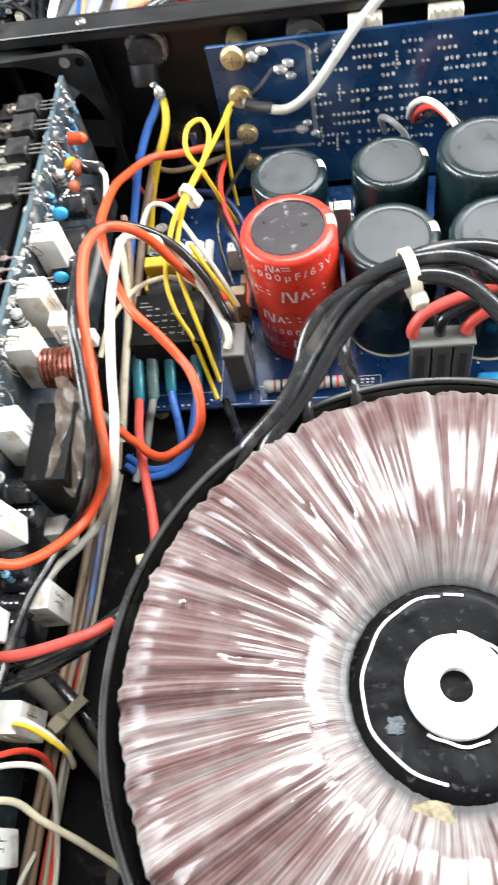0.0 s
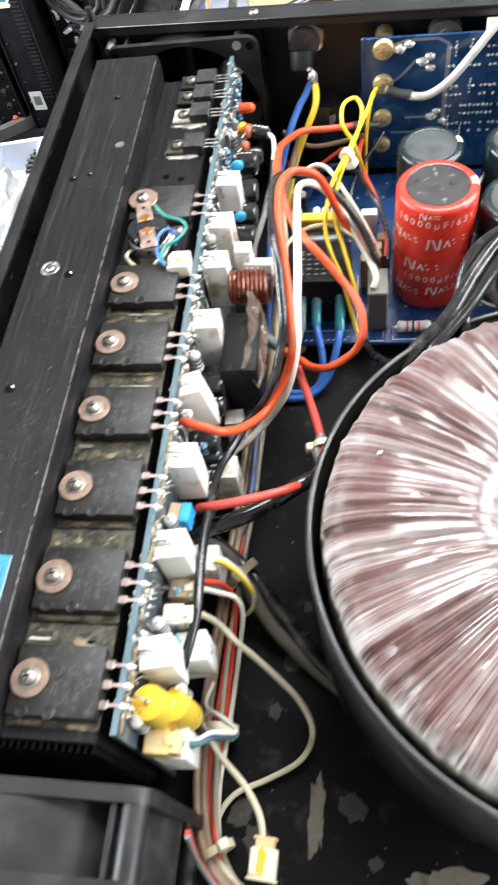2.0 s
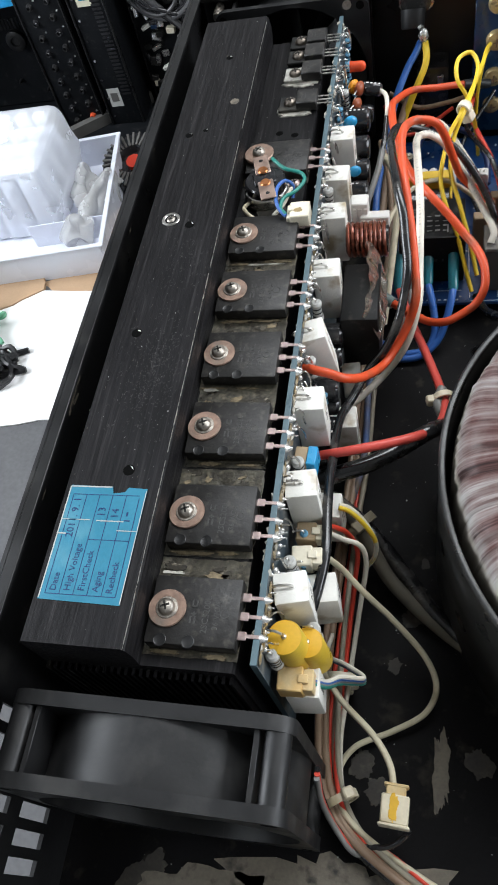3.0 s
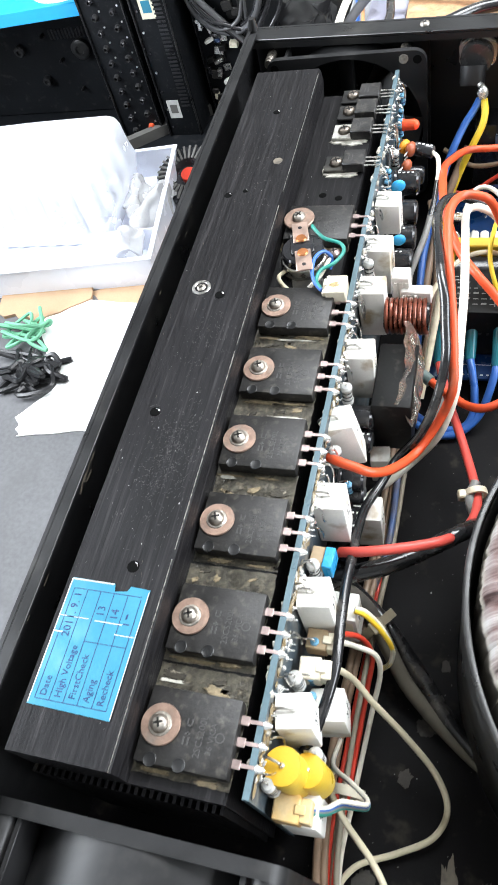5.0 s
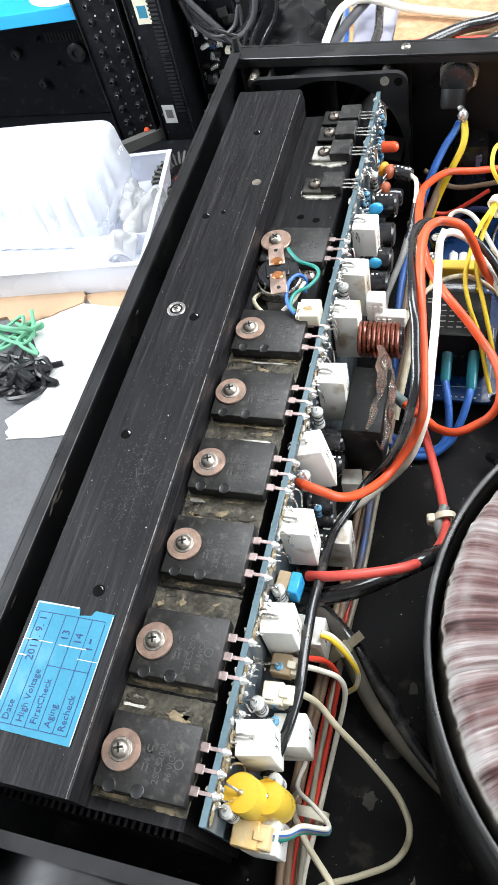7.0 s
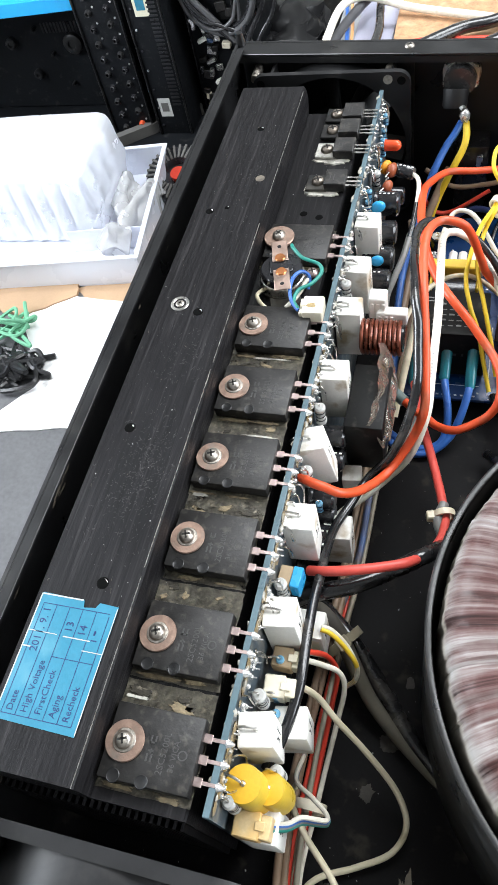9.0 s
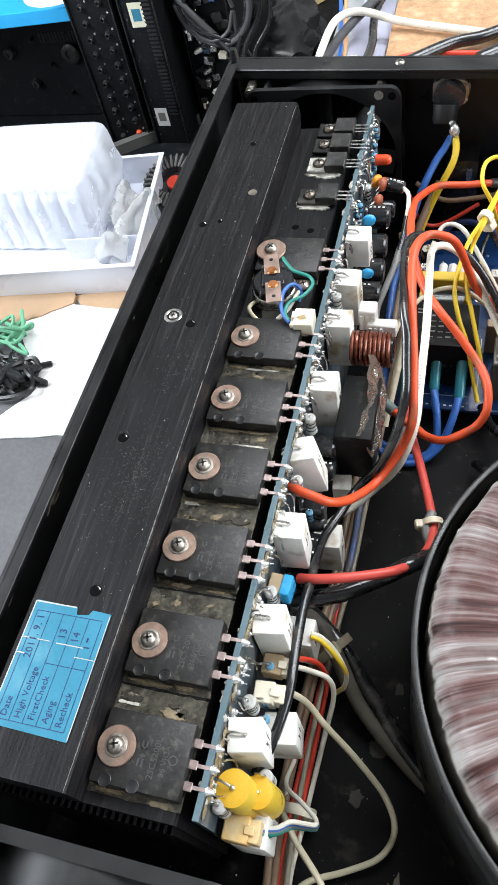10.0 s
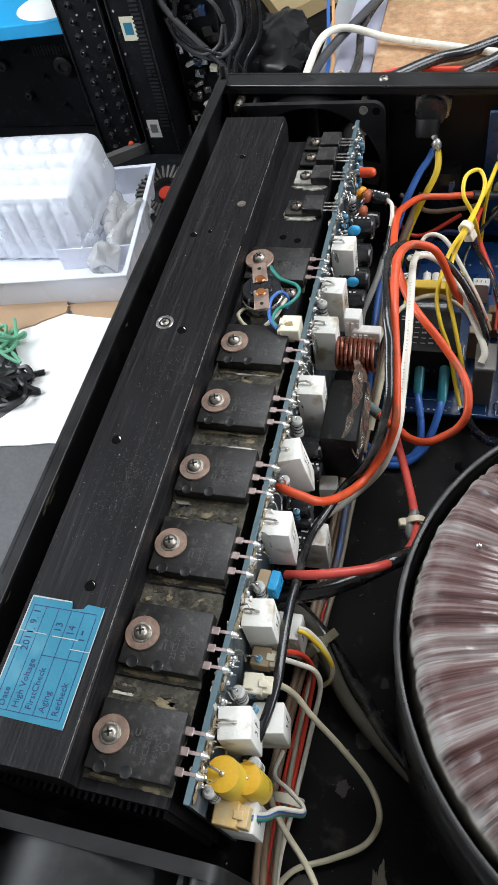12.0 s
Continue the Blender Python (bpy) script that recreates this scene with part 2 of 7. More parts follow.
# ---------------------------------------------------------------- mesh helpers (millimetres in, metres out)
MM = 0.001


def box(bm, x0, x1, y0, y1, z0, z1, bevel=0.0, seg=1):
    m = Matrix.Translation(((x0 + x1) / 2, (y0 + y1) / 2, (z0 + z1) / 2)) @ Matrix.Diagonal((abs(x1 - x0), abs(y1 - y0), abs(z1 - z0), 1))
    vs = bmesh.ops.create_cube(bm, size=1, matrix=m)["verts"]
    if bevel:
        es = list({e for v in vs for e in v.link_edges})
        bmesh.ops.bevel(bm, geom=es, offset=bevel, segments=seg, affect="EDGES", profile=0.5)


def cyl(bm, x, y, z, r, h, axis="z", seg=16, r2=None):
    """A cylinder or cone whose base centre is (x, y, z), going h along the axis."""
    turn = {"z": Matrix.Identity(4), "x": Matrix.Rotation(radians(90), 4, "Y"), "y": Matrix.Rotation(radians(-90), 4, "X")}[axis]
    bmesh.ops.create_cone(bm, cap_ends=True, segments=seg, radius1=r, radius2=r if r2 is None else r2, depth=h,
                          matrix=Matrix.Translation((x, y, z)) @ turn @ Matrix.Translation((0, 0, h / 2)))


def ball(bm, x, y, z, r, sz=1.0, seg=10):
    bmesh.ops.create_uvsphere(bm, u_segments=seg, v_segments=max(seg // 2, 4), radius=r,
                              matrix=Matrix.Translation((x, y, z)) @ Matrix.Diagonal((1, 1, sz, 1)))


def lathe(bm, profile, x=0, y=0, seg=48, wobble=None, close=False):
    """Turns a profile of (radius, z) about the upright axis through (x, y)."""
    rings = []
    for i in range(seg):
        a = 2 * math.pi * i / seg
        ring = []
        for j, (r, z) in enumerate(profile):
            d = wobble(a, j, r, z) if wobble else (0, 0)
            ring.append(bm.verts.new((x + (r + d[0]) * math.cos(a), y + (r + d[0]) * math.sin(a), z + d[1])))
        rings.append(ring)
    n = len(profile)
    for i in range(seg):
        for j in range(n if close else n - 1):
            k = (j + 1) % n
            bm.faces.new((rings[i][j], rings[(i + 1) % seg][j], rings[(i + 1) % seg][k], rings[i][k]))
    return rings


def spline(points, steps=8):
    """A smooth line through the points."""
    p = [Vector(q) for q in points]
    p = [p[0] * 2 - p[1]] + p + [p[-1] * 2 - p[-2]]
    out = []
    for i in range(1, len(p) - 2):
        for s in range(steps):
            t = s / steps
            a, b, c, d = p[i - 1], p[i], p[i + 1], p[i + 2]
            out.append(0.5 * ((2 * b) + (c - a) * t + (2 * a - 5 * b + 4 * c - d) * t * t + (3 * b - a - 3 * c + d) * t ** 3))
    out.append(p[-2])
    return out


def tube(bm, line, r, seg=8, flat=1.0):
    """A capped round tube along a line of points."""
    line = [Vector(q) for q in line]
    up = Vector((0.31, 0.2, 0.93)).normalized()
    rings = []
    for i, q in enumerate(line):
        d = (line[min(i + 1, len(line) - 1)] - line[max(i - 1, 0)]).normalized()
        side = d.cross(up)
        if side.length < 1e-4:
            side = d.cross(Vector((1, 0, 0)))
        side.normalize()
        up = side.cross(d).normalized()
        rr = r(i / (len(line) - 1)) if callable(r) else r
        rings.append([bm.verts.new(q + (side * math.cos(a) + up * math.sin(a) * flat) * rr) for a in (2 * math.pi * k / seg for k in range(seg))])
    for a, b in zip(rings, rings[1:]):
        for k in range(seg):
            bm.faces.new((a[k], a[(k + 1) % seg], b[(k + 1) % seg], b[k]))
    bm.faces.new(list(reversed(rings[0])))
    bm.faces.new(rings[-1])


def finish(bm, name, material, smooth=True, scale=MM):
    bmesh.ops.recalc_face_normals(bm, faces=bm.faces)
    bmesh.ops.scale(bm, vec=(scale,) * 3, verts=bm.verts)
    me = bpy.data.meshes.new(name)
    bm.to_mesh(me)
    bm.free()
    me.materials.append(material)
    if smooth:
        me.shade_smooth()
        me.set_sharp_from_angle(angle=radians(38))
    return me


def part(name, bm, material, parent, label="", smooth=True, at=None):
    """Links a bmesh in millimetres as one mesh under a thing or a part."""
    ob = new(name, finish(bm, name, material, smooth))
    ob.parent = parent
    if at is not None:
        ob.matrix_basis = at
    if label:
        ob["label"] = label
    return ob


def share(name, me, parent, m, label=""):
    """One more part on a mesh that exists already."""
    ob = new(name, me)
    ob.parent = parent
    ob.matrix_basis = m
    if label:
        ob["label"] = label
    return ob


def thing(name, x, y, z, label, category, group="", rx=0, ry=0, rz=0):
    """An Empty at the thing's base, in millimetres and degrees."""
    ob = new(name)
    ob.empty_display_size = 0.01
    ob.matrix_basis = pose(x * MM, y * MM, z * MM, rx, ry, rz)
    return tagged(ob, label, category, group)


def solid(name, bm, material, label, category, group="", kind="", smooth=True, m=None):
    """A thing or a piece of the setting that is one mesh."""
    ob = new(name, finish(bm, name, material, smooth))
    if m is not None:
        ob.matrix_basis = m
    return tagged(ob, label, category, group, kind)


def mm(x, y, z, rx=0, ry=0, rz=0):
    return pose(x * MM, y * MM, z * MM, rx, ry, rz)


B = bmesh.new


def lettering(name, text, size, material, parent, m, label=""):
    """Writing in the built-in font as a thin mesh, size in millimetres."""
    cu = bpy.data.curves.new(name, "FONT")
    cu.body, cu.size, cu.extrude, cu.resolution_u = text, size * MM, 0.00003, 2
    cu.align_x, cu.align_y = "CENTER", "CENTER"
    tmp = bpy.data.objects.new(name, cu)
    scene.collection.objects.link(tmp)
    me = bpy.data.meshes.new_from_object(tmp.evaluated_get(bpy.context.evaluated_depsgraph_get()))
    bpy.data.objects.remove(tmp)
    bpy.data.curves.remove(cu)
    me.materials.clear()
    me.materials.append(material)
    ob = new(name, me)
    ob.parent = parent
    ob.matrix_basis = m
    if label:
        ob["label"] = label
    return ob


# ---------------------------------------------------------------- room and bench
def wall_box(name, x0, x1, y0, y1, z0, z1, material, label, category):
    bm = B()
    box(bm, x0, x1, y0, y1, z0, z1)
    return solid(name, bm, material, label, category, kind="structure", smooth=False)


wall_box("floor", -1800, 1800, -1800, 2200, -556, -526, CONCRETE, "worn grey concrete workshop floor", "floor")
wall_box("wall_north", -1800, 1800, 2200, 2260, -526, 1500, WALL_PAINT, "off-white painted workshop wall", "wall")
wall_box("wall_south", -1800, 1800, -1860, -1800, -526, 1500, WALL_PAINT, "off-white painted workshop wall", "wall")
bm = B()
box(bm, 1800, 1860, -1800, -530, -526, 1500)
box(bm, 1800, 1860, 1130, 2200, -526, 1500)
box(bm, 1800, 1860, -530, 1130, -526, 220)
box(bm, 1800, 1860, -530, 1130, 1380, 1500)
solid("wall_east", bm, WALL_PAINT, "off-white workshop wall with a wide opening", "wall", kind="structure", smooth=False)
bm = B()
box(bm, -1860, -1800, -1800, -700, -526, 1500)
box(bm, -1860, -1800, 1000, 2200, -526, 1500)
box(bm, -1860, -1800, -700, 1000, -526, 380)
box(bm, -1860, -1800, -700, 1000, 1480, 1500)
solid("wall_west", bm, WALL_PAINT, "off-white workshop wall with a wide opening", "wall", kind="structure", smooth=False)
wall_box("ceiling", -1860, 1860, -1860, 2260, 1500, 1540, WALL_PAINT, "plain off-white ceiling", "ceiling")

bench = thing("workbench", 0, 300, -526, "low grey laminate worktable under the open amplifier", "table")
bm = B()
box(bm, -42, 800, -700, 800, 486, 513.5, 2)
part("tabletop", bm, BENCH, bench)
for sx in (0, 760):
    for sy in (-660, 760):
        bm = B()
        box(bm, sx - 25, sx + 25, sy - 25, sy + 25, 0, 486, 2)
        part("leg", bm, BLACK_PAINT, bench)

# ---------------------------------------------------------------- amplifier chassis
chassis = thing("amplifier_chassis", 80, 130, -12, "open black sheet-steel amplifier case with worn paint", "chassis")
CH = (80, 130, -12)


def local(bm, base):
    bmesh.ops.translate(bm, vec=(-base[0], -base[1], -base[2]), verts=bm.verts)
    return bm


bm = B()
box(bm, -50, 400, -150, 334, -1.2, 0)
part("base_plate", local(bm, CH), FLOOR_AND_FIN_BLACK, chassis, "scuffed black floor with peeling paint", smooth=False)
bm = B()
box(bm, -49.6, -48.2, -15, 328, 0, 91)
box(bm, -49.6, -48.2, -150, -15, 69, 91)
box(bm, -49.6, -48.2, -150, -15, 41, 49)
box(bm, -49.6, -48.2, -150, -15, 0, 21)
box(bm, -49.6, -48.2, -150, -79.5, 21, 69)
for k in range(8):
    y1 = -15 if k == 0 else -31.9 - (k - 1) * 7.5
    y0 = -27.4 - k * 7.5 if k else -27.4
    for z0, z1 in ((21, 41), (49, 69)):
        box(bm, -49.6, -48.2, y0, y1, z0, z1)
box(bm, -48.2, -44.4, -150, 322, 89.6, 91, 0.2)
part("side_panel", local(bm, CH), BLACK_PAINT, chassis, "black side wall with scratched folded edge")
REAR = mm(0 - CH[0], 329 - CH[1], 0 - CH[2], 0, 0, -3.2)
bm = B()
box(bm, -52, 400, -3, -1.6, 0, 90)
box(bm, -50, 400, -13.5, -3, 88.6, 90, 0.3)
box(bm, -50, 400, -13.5, -12.3, 85.5, 88.6)
part("rear_panel", bm, BLACK_PAINT, chassis, "black rear wall with folded top rail", at=REAR)
for fx, fy in ((-30, -100), (-30, 300), (350, -100), (350, 300)):
    bm = B()
    cyl(bm, fx, fy, -12.4, 9, 11.2, r2=11)
    part("foot", local(bm, CH), POT, chassis)

# ---------------------------------------------------------------- heat sink tunnel
HS = (-10, 137, 4)
sink = thing("heat_sink", *HS, "long black anodised aluminium heat sink with a stepped top", "heat sink")
bm = B()
prof = [(-37.5, 5), (-37.5, 88.5), (-36.5, 90), (-7.5, 90), (-6.6, 88.8), (-6.0, 84), (-6.6, 76), (19.8, 76), (20.4, 75), (20.4, 5)]
ends = []
for yy in (-15, 289):
    ends.append([bm.verts.new((px, yy, pz)) for px, pz in prof])
for k in range(len(prof)):
    bm.faces.new((ends[0][k], ends[0][(k + 1) % len(prof)], ends[1][(k + 1) % len(prof)], ends[1][k]))
bm.faces.new(ends[0])
bm.faces.new(list(reversed(ends[1])))
part("body", local(bm, HS), ANODISED, sink, smooth=False)
# fins are blacker than the body; the shade on them is in the colour
for k in range(26):
    bm = B()
    box(bm, -36.5 + k * 2.2, -35.6 + k * 2.2, -17, -14.9, 10, 72)
    part("fin", local(bm, HS), FLOOR_AND_FIN_BLACK, sink, smooth=False)
# ---------------------------------------------------------------- small helpers for electronics
def patch(name, x, y, z, rx, ry, material, parent, seed, base, label="", rough_edge=0.35, rz=0.0, thick=0.12):
    """A thin irregular film, smear or bare spot lying on a surface."""
    rnd = random.Random(seed)
    bm = B()
    n = 54
    off = rnd.uniform(0, 50)
    ring = []
    for k in range(n):
        a = 2 * math.pi * k / n
        w = 1 + rough_edge * (noise.noise(Vector((off + math.cos(a) * 1.6, math.sin(a) * 1.6, 0))) + 0.6 * noise.noise(Vector((math.cos(a) * 5, off + math.sin(a) * 5, 3))) + 0.22 * noise.noise(Vector((math.cos(a) * 13, off + math.sin(a) * 13, 7))))
        q = 1 / max(abs(math.cos(a)), abs(math.sin(a))) ** 0.45
        px, py = rx * w * q * math.cos(a), ry * w * q * math.sin(a)
        c, s = math.cos(radians(rz)), math.sin(radians(rz))
        ring.append((px * c - py * s, px * s + py * c))
    top = [bm.verts.new((x + px * 0.93, y + py * 0.93, z + thick)) for px, py in ring]
    low = [bm.verts.new((x + px, y + py, z)) for px, py in ring]
    bm.faces.new(top)
    for k in range(n):
        bm.faces.new((low[k], low[(k + 1) % n], top[(k + 1) % n], top[k]))
    return part(name, local(bm, base), material, parent, label, smooth=False)


def plastic(name, color, rough=0.35, **k):
    return surface(name, color, rough, 0, 0.1, 150, 0.08, **k)


ORANGE_WIRE = plastic("orange_wire_insulation", (0.64, 0.078, 0.022), 0.42, dirt=(0.36, 0.075, 0.03), dirt_amount=0.35, dirt_scale=90)
WHITE_WIRE = plastic("white_wire_insulation", (0.72, 0.68, 0.58), 0.4, dirt=(0.45, 0.4, 0.3), dirt_amount=0.3, dirt_scale=90)
CREAM_WIRE = plastic("aged_cream_wire_insulation", (0.60, 0.54, 0.39), 0.42, dirt=(0.3, 0.25, 0.16), dirt_amount=0.4, dirt_scale=90)
BLACK_WIRE = plastic("black_wire_insulation", (0.012, 0.012, 0.013), 0.24, coat=0.5, dirt=(0.06, 0.055, 0.05), dirt_amount=0.3, dirt_scale=80)
GREY_WIRE = plastic("grey_wire_insulation", (0.2, 0.2, 0.19), 0.4)
BLUE_WIRE = plastic("blue_wire_insulation", (0.035, 0.12, 0.40), 0.35)
DIRTY_BLUE = plastic("dirty_blue_wire_insulation", (0.07, 0.14, 0.34), 0.5, dirt=(0.13, 0.10, 0.07), dirt_amount=0.6, dirt_scale=50)
NAVY_WIRE = plastic("dark_blue_wire_insulation", (0.02, 0.035, 0.12), 0.35)
YELLOW_WIRE = plastic("yellow_wire_insulation", (0.75, 0.52, 0.03), 0.38)
RED_WIRE = plastic("red_wire_insulation", (0.62, 0.055, 0.03), 0.38)
PINK_WIRE = plastic("faded_red_wire_insulation", (0.64, 0.085, 0.065), 0.38)
GREEN_WIRE = plastic("green_wire_insulation", (0.02, 0.2, 0.16), 0.38)
BROWN_WIRE = plastic("brown_wire_insulation", (0.24, 0.16, 0.105), 0.45, dirt=(0.3, 0.22, 0.15), dirt_amount=0.4, dirt_scale=90)
TEAL_SLEEVE = plastic("clear_teal_crimp_sleeve", (0.02, 0.19, 0.24), 0.15, coat=0.6)
SLEEVE = plastic("black_heat_shrink", (0.03, 0.03, 0.032), 0.5)
LED_RED = surface("red_led_epoxy", (0.92, 0.11, 0.035), 0.1, 0, 0.05, 200, 0, coat=0.5, trans=0.3)
SKY_BLUE = plastic("sky_blue_component_lacquer", (0.03, 0.32, 0.62), 0.3, coat=0.3)
RES_BLUE = plastic("pale_blue_resistor_lacquer", (0.14, 0.33, 0.48), 0.35)
RES_GREY = plastic("grey_resistor_lacquer", (0.42, 0.42, 0.40), 0.4)
ORANGE_CER = plastic("orange_ceramic_lacquer", (0.75, 0.3, 0.02), 0.4)
BROWN_CER = plastic("brown_ceramic_lacquer", (0.30, 0.075, 0.03), 0.4)
YELLOW_CAP = surface("yellow_film_capacitor_tape", (0.56, 0.385, 0.04), 0.32, 0, 0.14, 90, 0.05, dirt=(0.6, 0.33, 0.02), dirt_amount=0.4, dirt_scale=60)
YELLOW_END = surface("yellow_resin_end", (0.66, 0.385, 0.025), 0.45, 0, 0.12, 90, 0.1)
BLACK_CAN = plastic("black_capacitor_sleeve", (0.018, 0.018, 0.02), 0.22, coat=0.4)
COPPER_RED = surface("red_enamelled_copper_wire", (0.20, 0.055, 0.03), 0.3, 0.6, 0.25, 300, 0.05, coat=0.5)
COPPER_TERM = surface("dull_copper_terminal", (0.40, 0.29, 0.24), 0.38, 0.8, 0.2, 200, 0.2)
TAPE = surface("brown_crumpled_tape", (0.42, 0.37, 0.31), 0.12, 0, 0.35, 90, 0.3, coat=1.0, trans=0.75, ior=1.2)
IVORY_STAINED_PALE = surface("yellowed_ivory_plastic", (0.66, 0.59, 0.44), 0.4, 0, 0.15, 110, 0.1, dirt=(0.4, 0.31, 0.17), dirt_amount=0.45, dirt_scale=80)
IVORY_STAINED = surface("glue_stained_ivory_plastic", (0.62, 0.47, 0.25), 0.4, 0, 0.2, 110, 0.1, dirt=(0.7, 0.38, 0.06), dirt_amount=0.6, dirt_scale=70)
YELLOW_PLASTIC = plastic("yellow_bobbin_plastic", (0.72, 0.48, 0.04), 0.4)
TRIM_TAN = plastic("tan_trimmer_body", (0.38, 0.28, 0.17), 0.5)
MENISCUS_GLINT = surface("white_meniscus_glint", (0.85, 0.85, 0.84), 0.18, 0, 0.05, 200, 0.1, coat=0.5)
BARE_STEEL = surface("bare_grey_primer", (0.14, 0.12, 0.092), 0.6, 0, 0.3, 120, 0.3, dirt=(0.02, 0.018, 0.016), dirt_amount=0.42, dirt_scale=190)


RELAY_BLACK = surface("dull_black_relay_case", (0.008, 0.008, 0.008), 0.5, 0, 0.3, 120, 0.1, dirt=(0.04, 0.037, 0.032), dirt_amount=0.2, dirt_scale=160, spec=0.2)
RECESS_BLACK = surface("recess_grime_and_shade", (0.02, 0.018, 0.015), 0.7, 0, 0.2, 600, 0.2)


def wire(name, points, r, material, label, category="wire", group="", seg=10):
    """A single insulated wire as one mesh, its origin at its first point."""
    bm = B()
    o = Vector(points[0])
    line = spline([Vector(p) - o for p in points], 9)
    tube(bm, line, r, seg)
    return solid(name, bm, material, label, category, group, m=mm(*o))


def sleeve_on(parent_wire, points, r, material, label, origin):
    bm = B()
    o = Vector(origin)
    tube(bm, spline([Vector(p) - o for p in points], 6), r, 12)
    return part("sleeve", bm, material, parent_wire, label)


def zip_tie(x, y, z, r, axis, material=None, head=True, spin=0, size=1.0):
    """A nylon cable tie: a band round the axis, with its locking head."""
    t = thing("cable_tie", x, y, z, "ivory nylon cable tie round a bundle of wires", "cable tie", "cable ties")
    rot = Vector((0, 0, 1)).rotation_difference(Vector(axis)).to_matrix().to_4x4() @ Matrix.Rotation(radians(spin), 4, "Z")
    bm = B()
    lathe(bm, [(r, -1.6 * size), (r + 0.9, -1.6 * size), (r + 0.9, 1.6 * size), (r, 1.6 * size)], seg=24, close=True)
    bmesh.ops.transform(bm, matrix=rot, verts=bm.verts)
    part("band", bm, material or WHITE_PLASTIC, t)
    if head:
        bm = B()
        box(bm, r, r + 4.2 * size, -2.4 * size, 2.4 * size, -2.3 * size, 2.3 * size, 0.5)
        bmesh.ops.transform(bm, matrix=rot, verts=bm.verts)
        part("head", bm, material or WHITE_PLASTIC, t)
    return t


def pan_screw(parent, x, y, z, r=2.9, h=1.6, material=None, name="screw", axis="z"):
    """A pan-head screw with a cross recess."""
    bm = B()
    lathe(bm, [(0.01, h * 0.95), (r * 0.45, h * 0.93), (r * 0.72, h * 0.78), (r * 0.93, h * 0.45), (r, 0.1), (r, 0)], seg=20)
    head_ = part(name, bm, material or SCREW_STEEL, parent, at=mm(x, y, z))
    # raised black cross: the recess's grime and shade are both in its colour
    bm = B()
    for a in (0, 90):
        b2 = Matrix.Rotation(radians(a + 20 + 37 * x + 11 * y), 4, "Z")
        bmesh.ops.create_cube(bm, size=1, matrix=b2 @ Matrix.Translation((0, 0, h * 0.93)) @ Matrix.Diagonal((r * 1.05, r * 0.24, h * 0.12, 1)))
    part("recess", bm, RECESS_BLACK, head_, smooth=False)
    return head_


def bars(parent, rows, material, m):
    """Unreadable print: short bars, rows of (x, y, length, height) in millimetres."""
    bm = B()
    for bx, by, bl, bh in rows:
        box(bm, bx, bx + bl, by, by + bh, 0, 0.06)
    return part("printing", bm, material, parent, smooth=False, at=m)


# ---------------------------------------------------------------- details of the chassis
WORN_FLOOR = surface("worn_grey_floor_spot", (0.03, 0.026, 0.021), 0.6, 0, 0.5, 200, 0.2, dirt=(0.06, 0.052, 0.04), dirt_amount=0.4, dirt_scale=300)
for px, py, pr, pq, sd in ((48, -62, 34, 12, 1), (112, -62, 22, 15, 2), (76, -20, 2.6, 12, 3), (88, -18, 4.5, 4, 4), (50, -22, 3.5, 4.5, 5), (56, -30, 4, 4, 6),
                           (4, -70, 24, 9, 7), (60, 12, 2.5, 2.2, 8), (66, 30, 3, 4.5, 9), (96, -34, 2, 2, 10), (118, -40, 14, 6, 11), (70, 52, 1.6, 2, 12), (-20, -64, 8, 5, 13), (22, -64, 3, 3, 14), (140, -52, 20, 9, 15)):
    small = pr < 10 and sd != 3
    patch("bare_patch", px, py, 0.02, pr, pq, WORN_FLOOR if small else BARE_STEEL, chassis, sd, CH, "dull worn spot in the paint" if small else "bare spot where the black paint has peeled", 0.4 if small else 0.5, rz=sd * 31 if small else 0, thick=0.03 if small else 0.12)
for sx in (37, 160, 300):
    pan_screw(chassis, sx - CH[0], 321.5 - 0.056 * sx - CH[1], 90 - CH[2], 2.3, 1.3)
for sx in (-37.5, 28.5):
    p = (sx - CH[0], 318 - 0.056 * sx - CH[1], 81.5 - CH[2])
    bm = B()
    for k in range(6):
        cyl(bm, 0, -k * 1.7, 0, 2.4 - 0.25 * (k % 2), -1.7, "y", 14)
    part("fan_bolt", bm, SCREW_STEEL, chassis, "threaded steel bolt", at=mm(*p))
bm = B()
cyl(bm, -47.5, 327, 90, 2.6, 6, "z", 14, r2=1.6)
part("corner_post", local(bm, CH), BLACK_PAINT, chassis)

rnd = random.Random(19)
bm = B()
for k in range(60):
    yy, zz = rnd.uniform(-10, 320), 91 - abs(rnd.gauss(0, 5)) - 0.3
    dy, dz = rnd.uniform(0.3, 3.0), rnd.uniform(0.15, 0.7)
    vs = [bm.verts.new((-48.17, yy + dy * math.cos(a) * rnd.uniform(0.5, 1), min(zz + dz * math.sin(a), 90.9))) for a in (0, 0.8, 1.7, 2.5, 3.3, 4.2, 5.3)]
    bm.faces.new(vs)
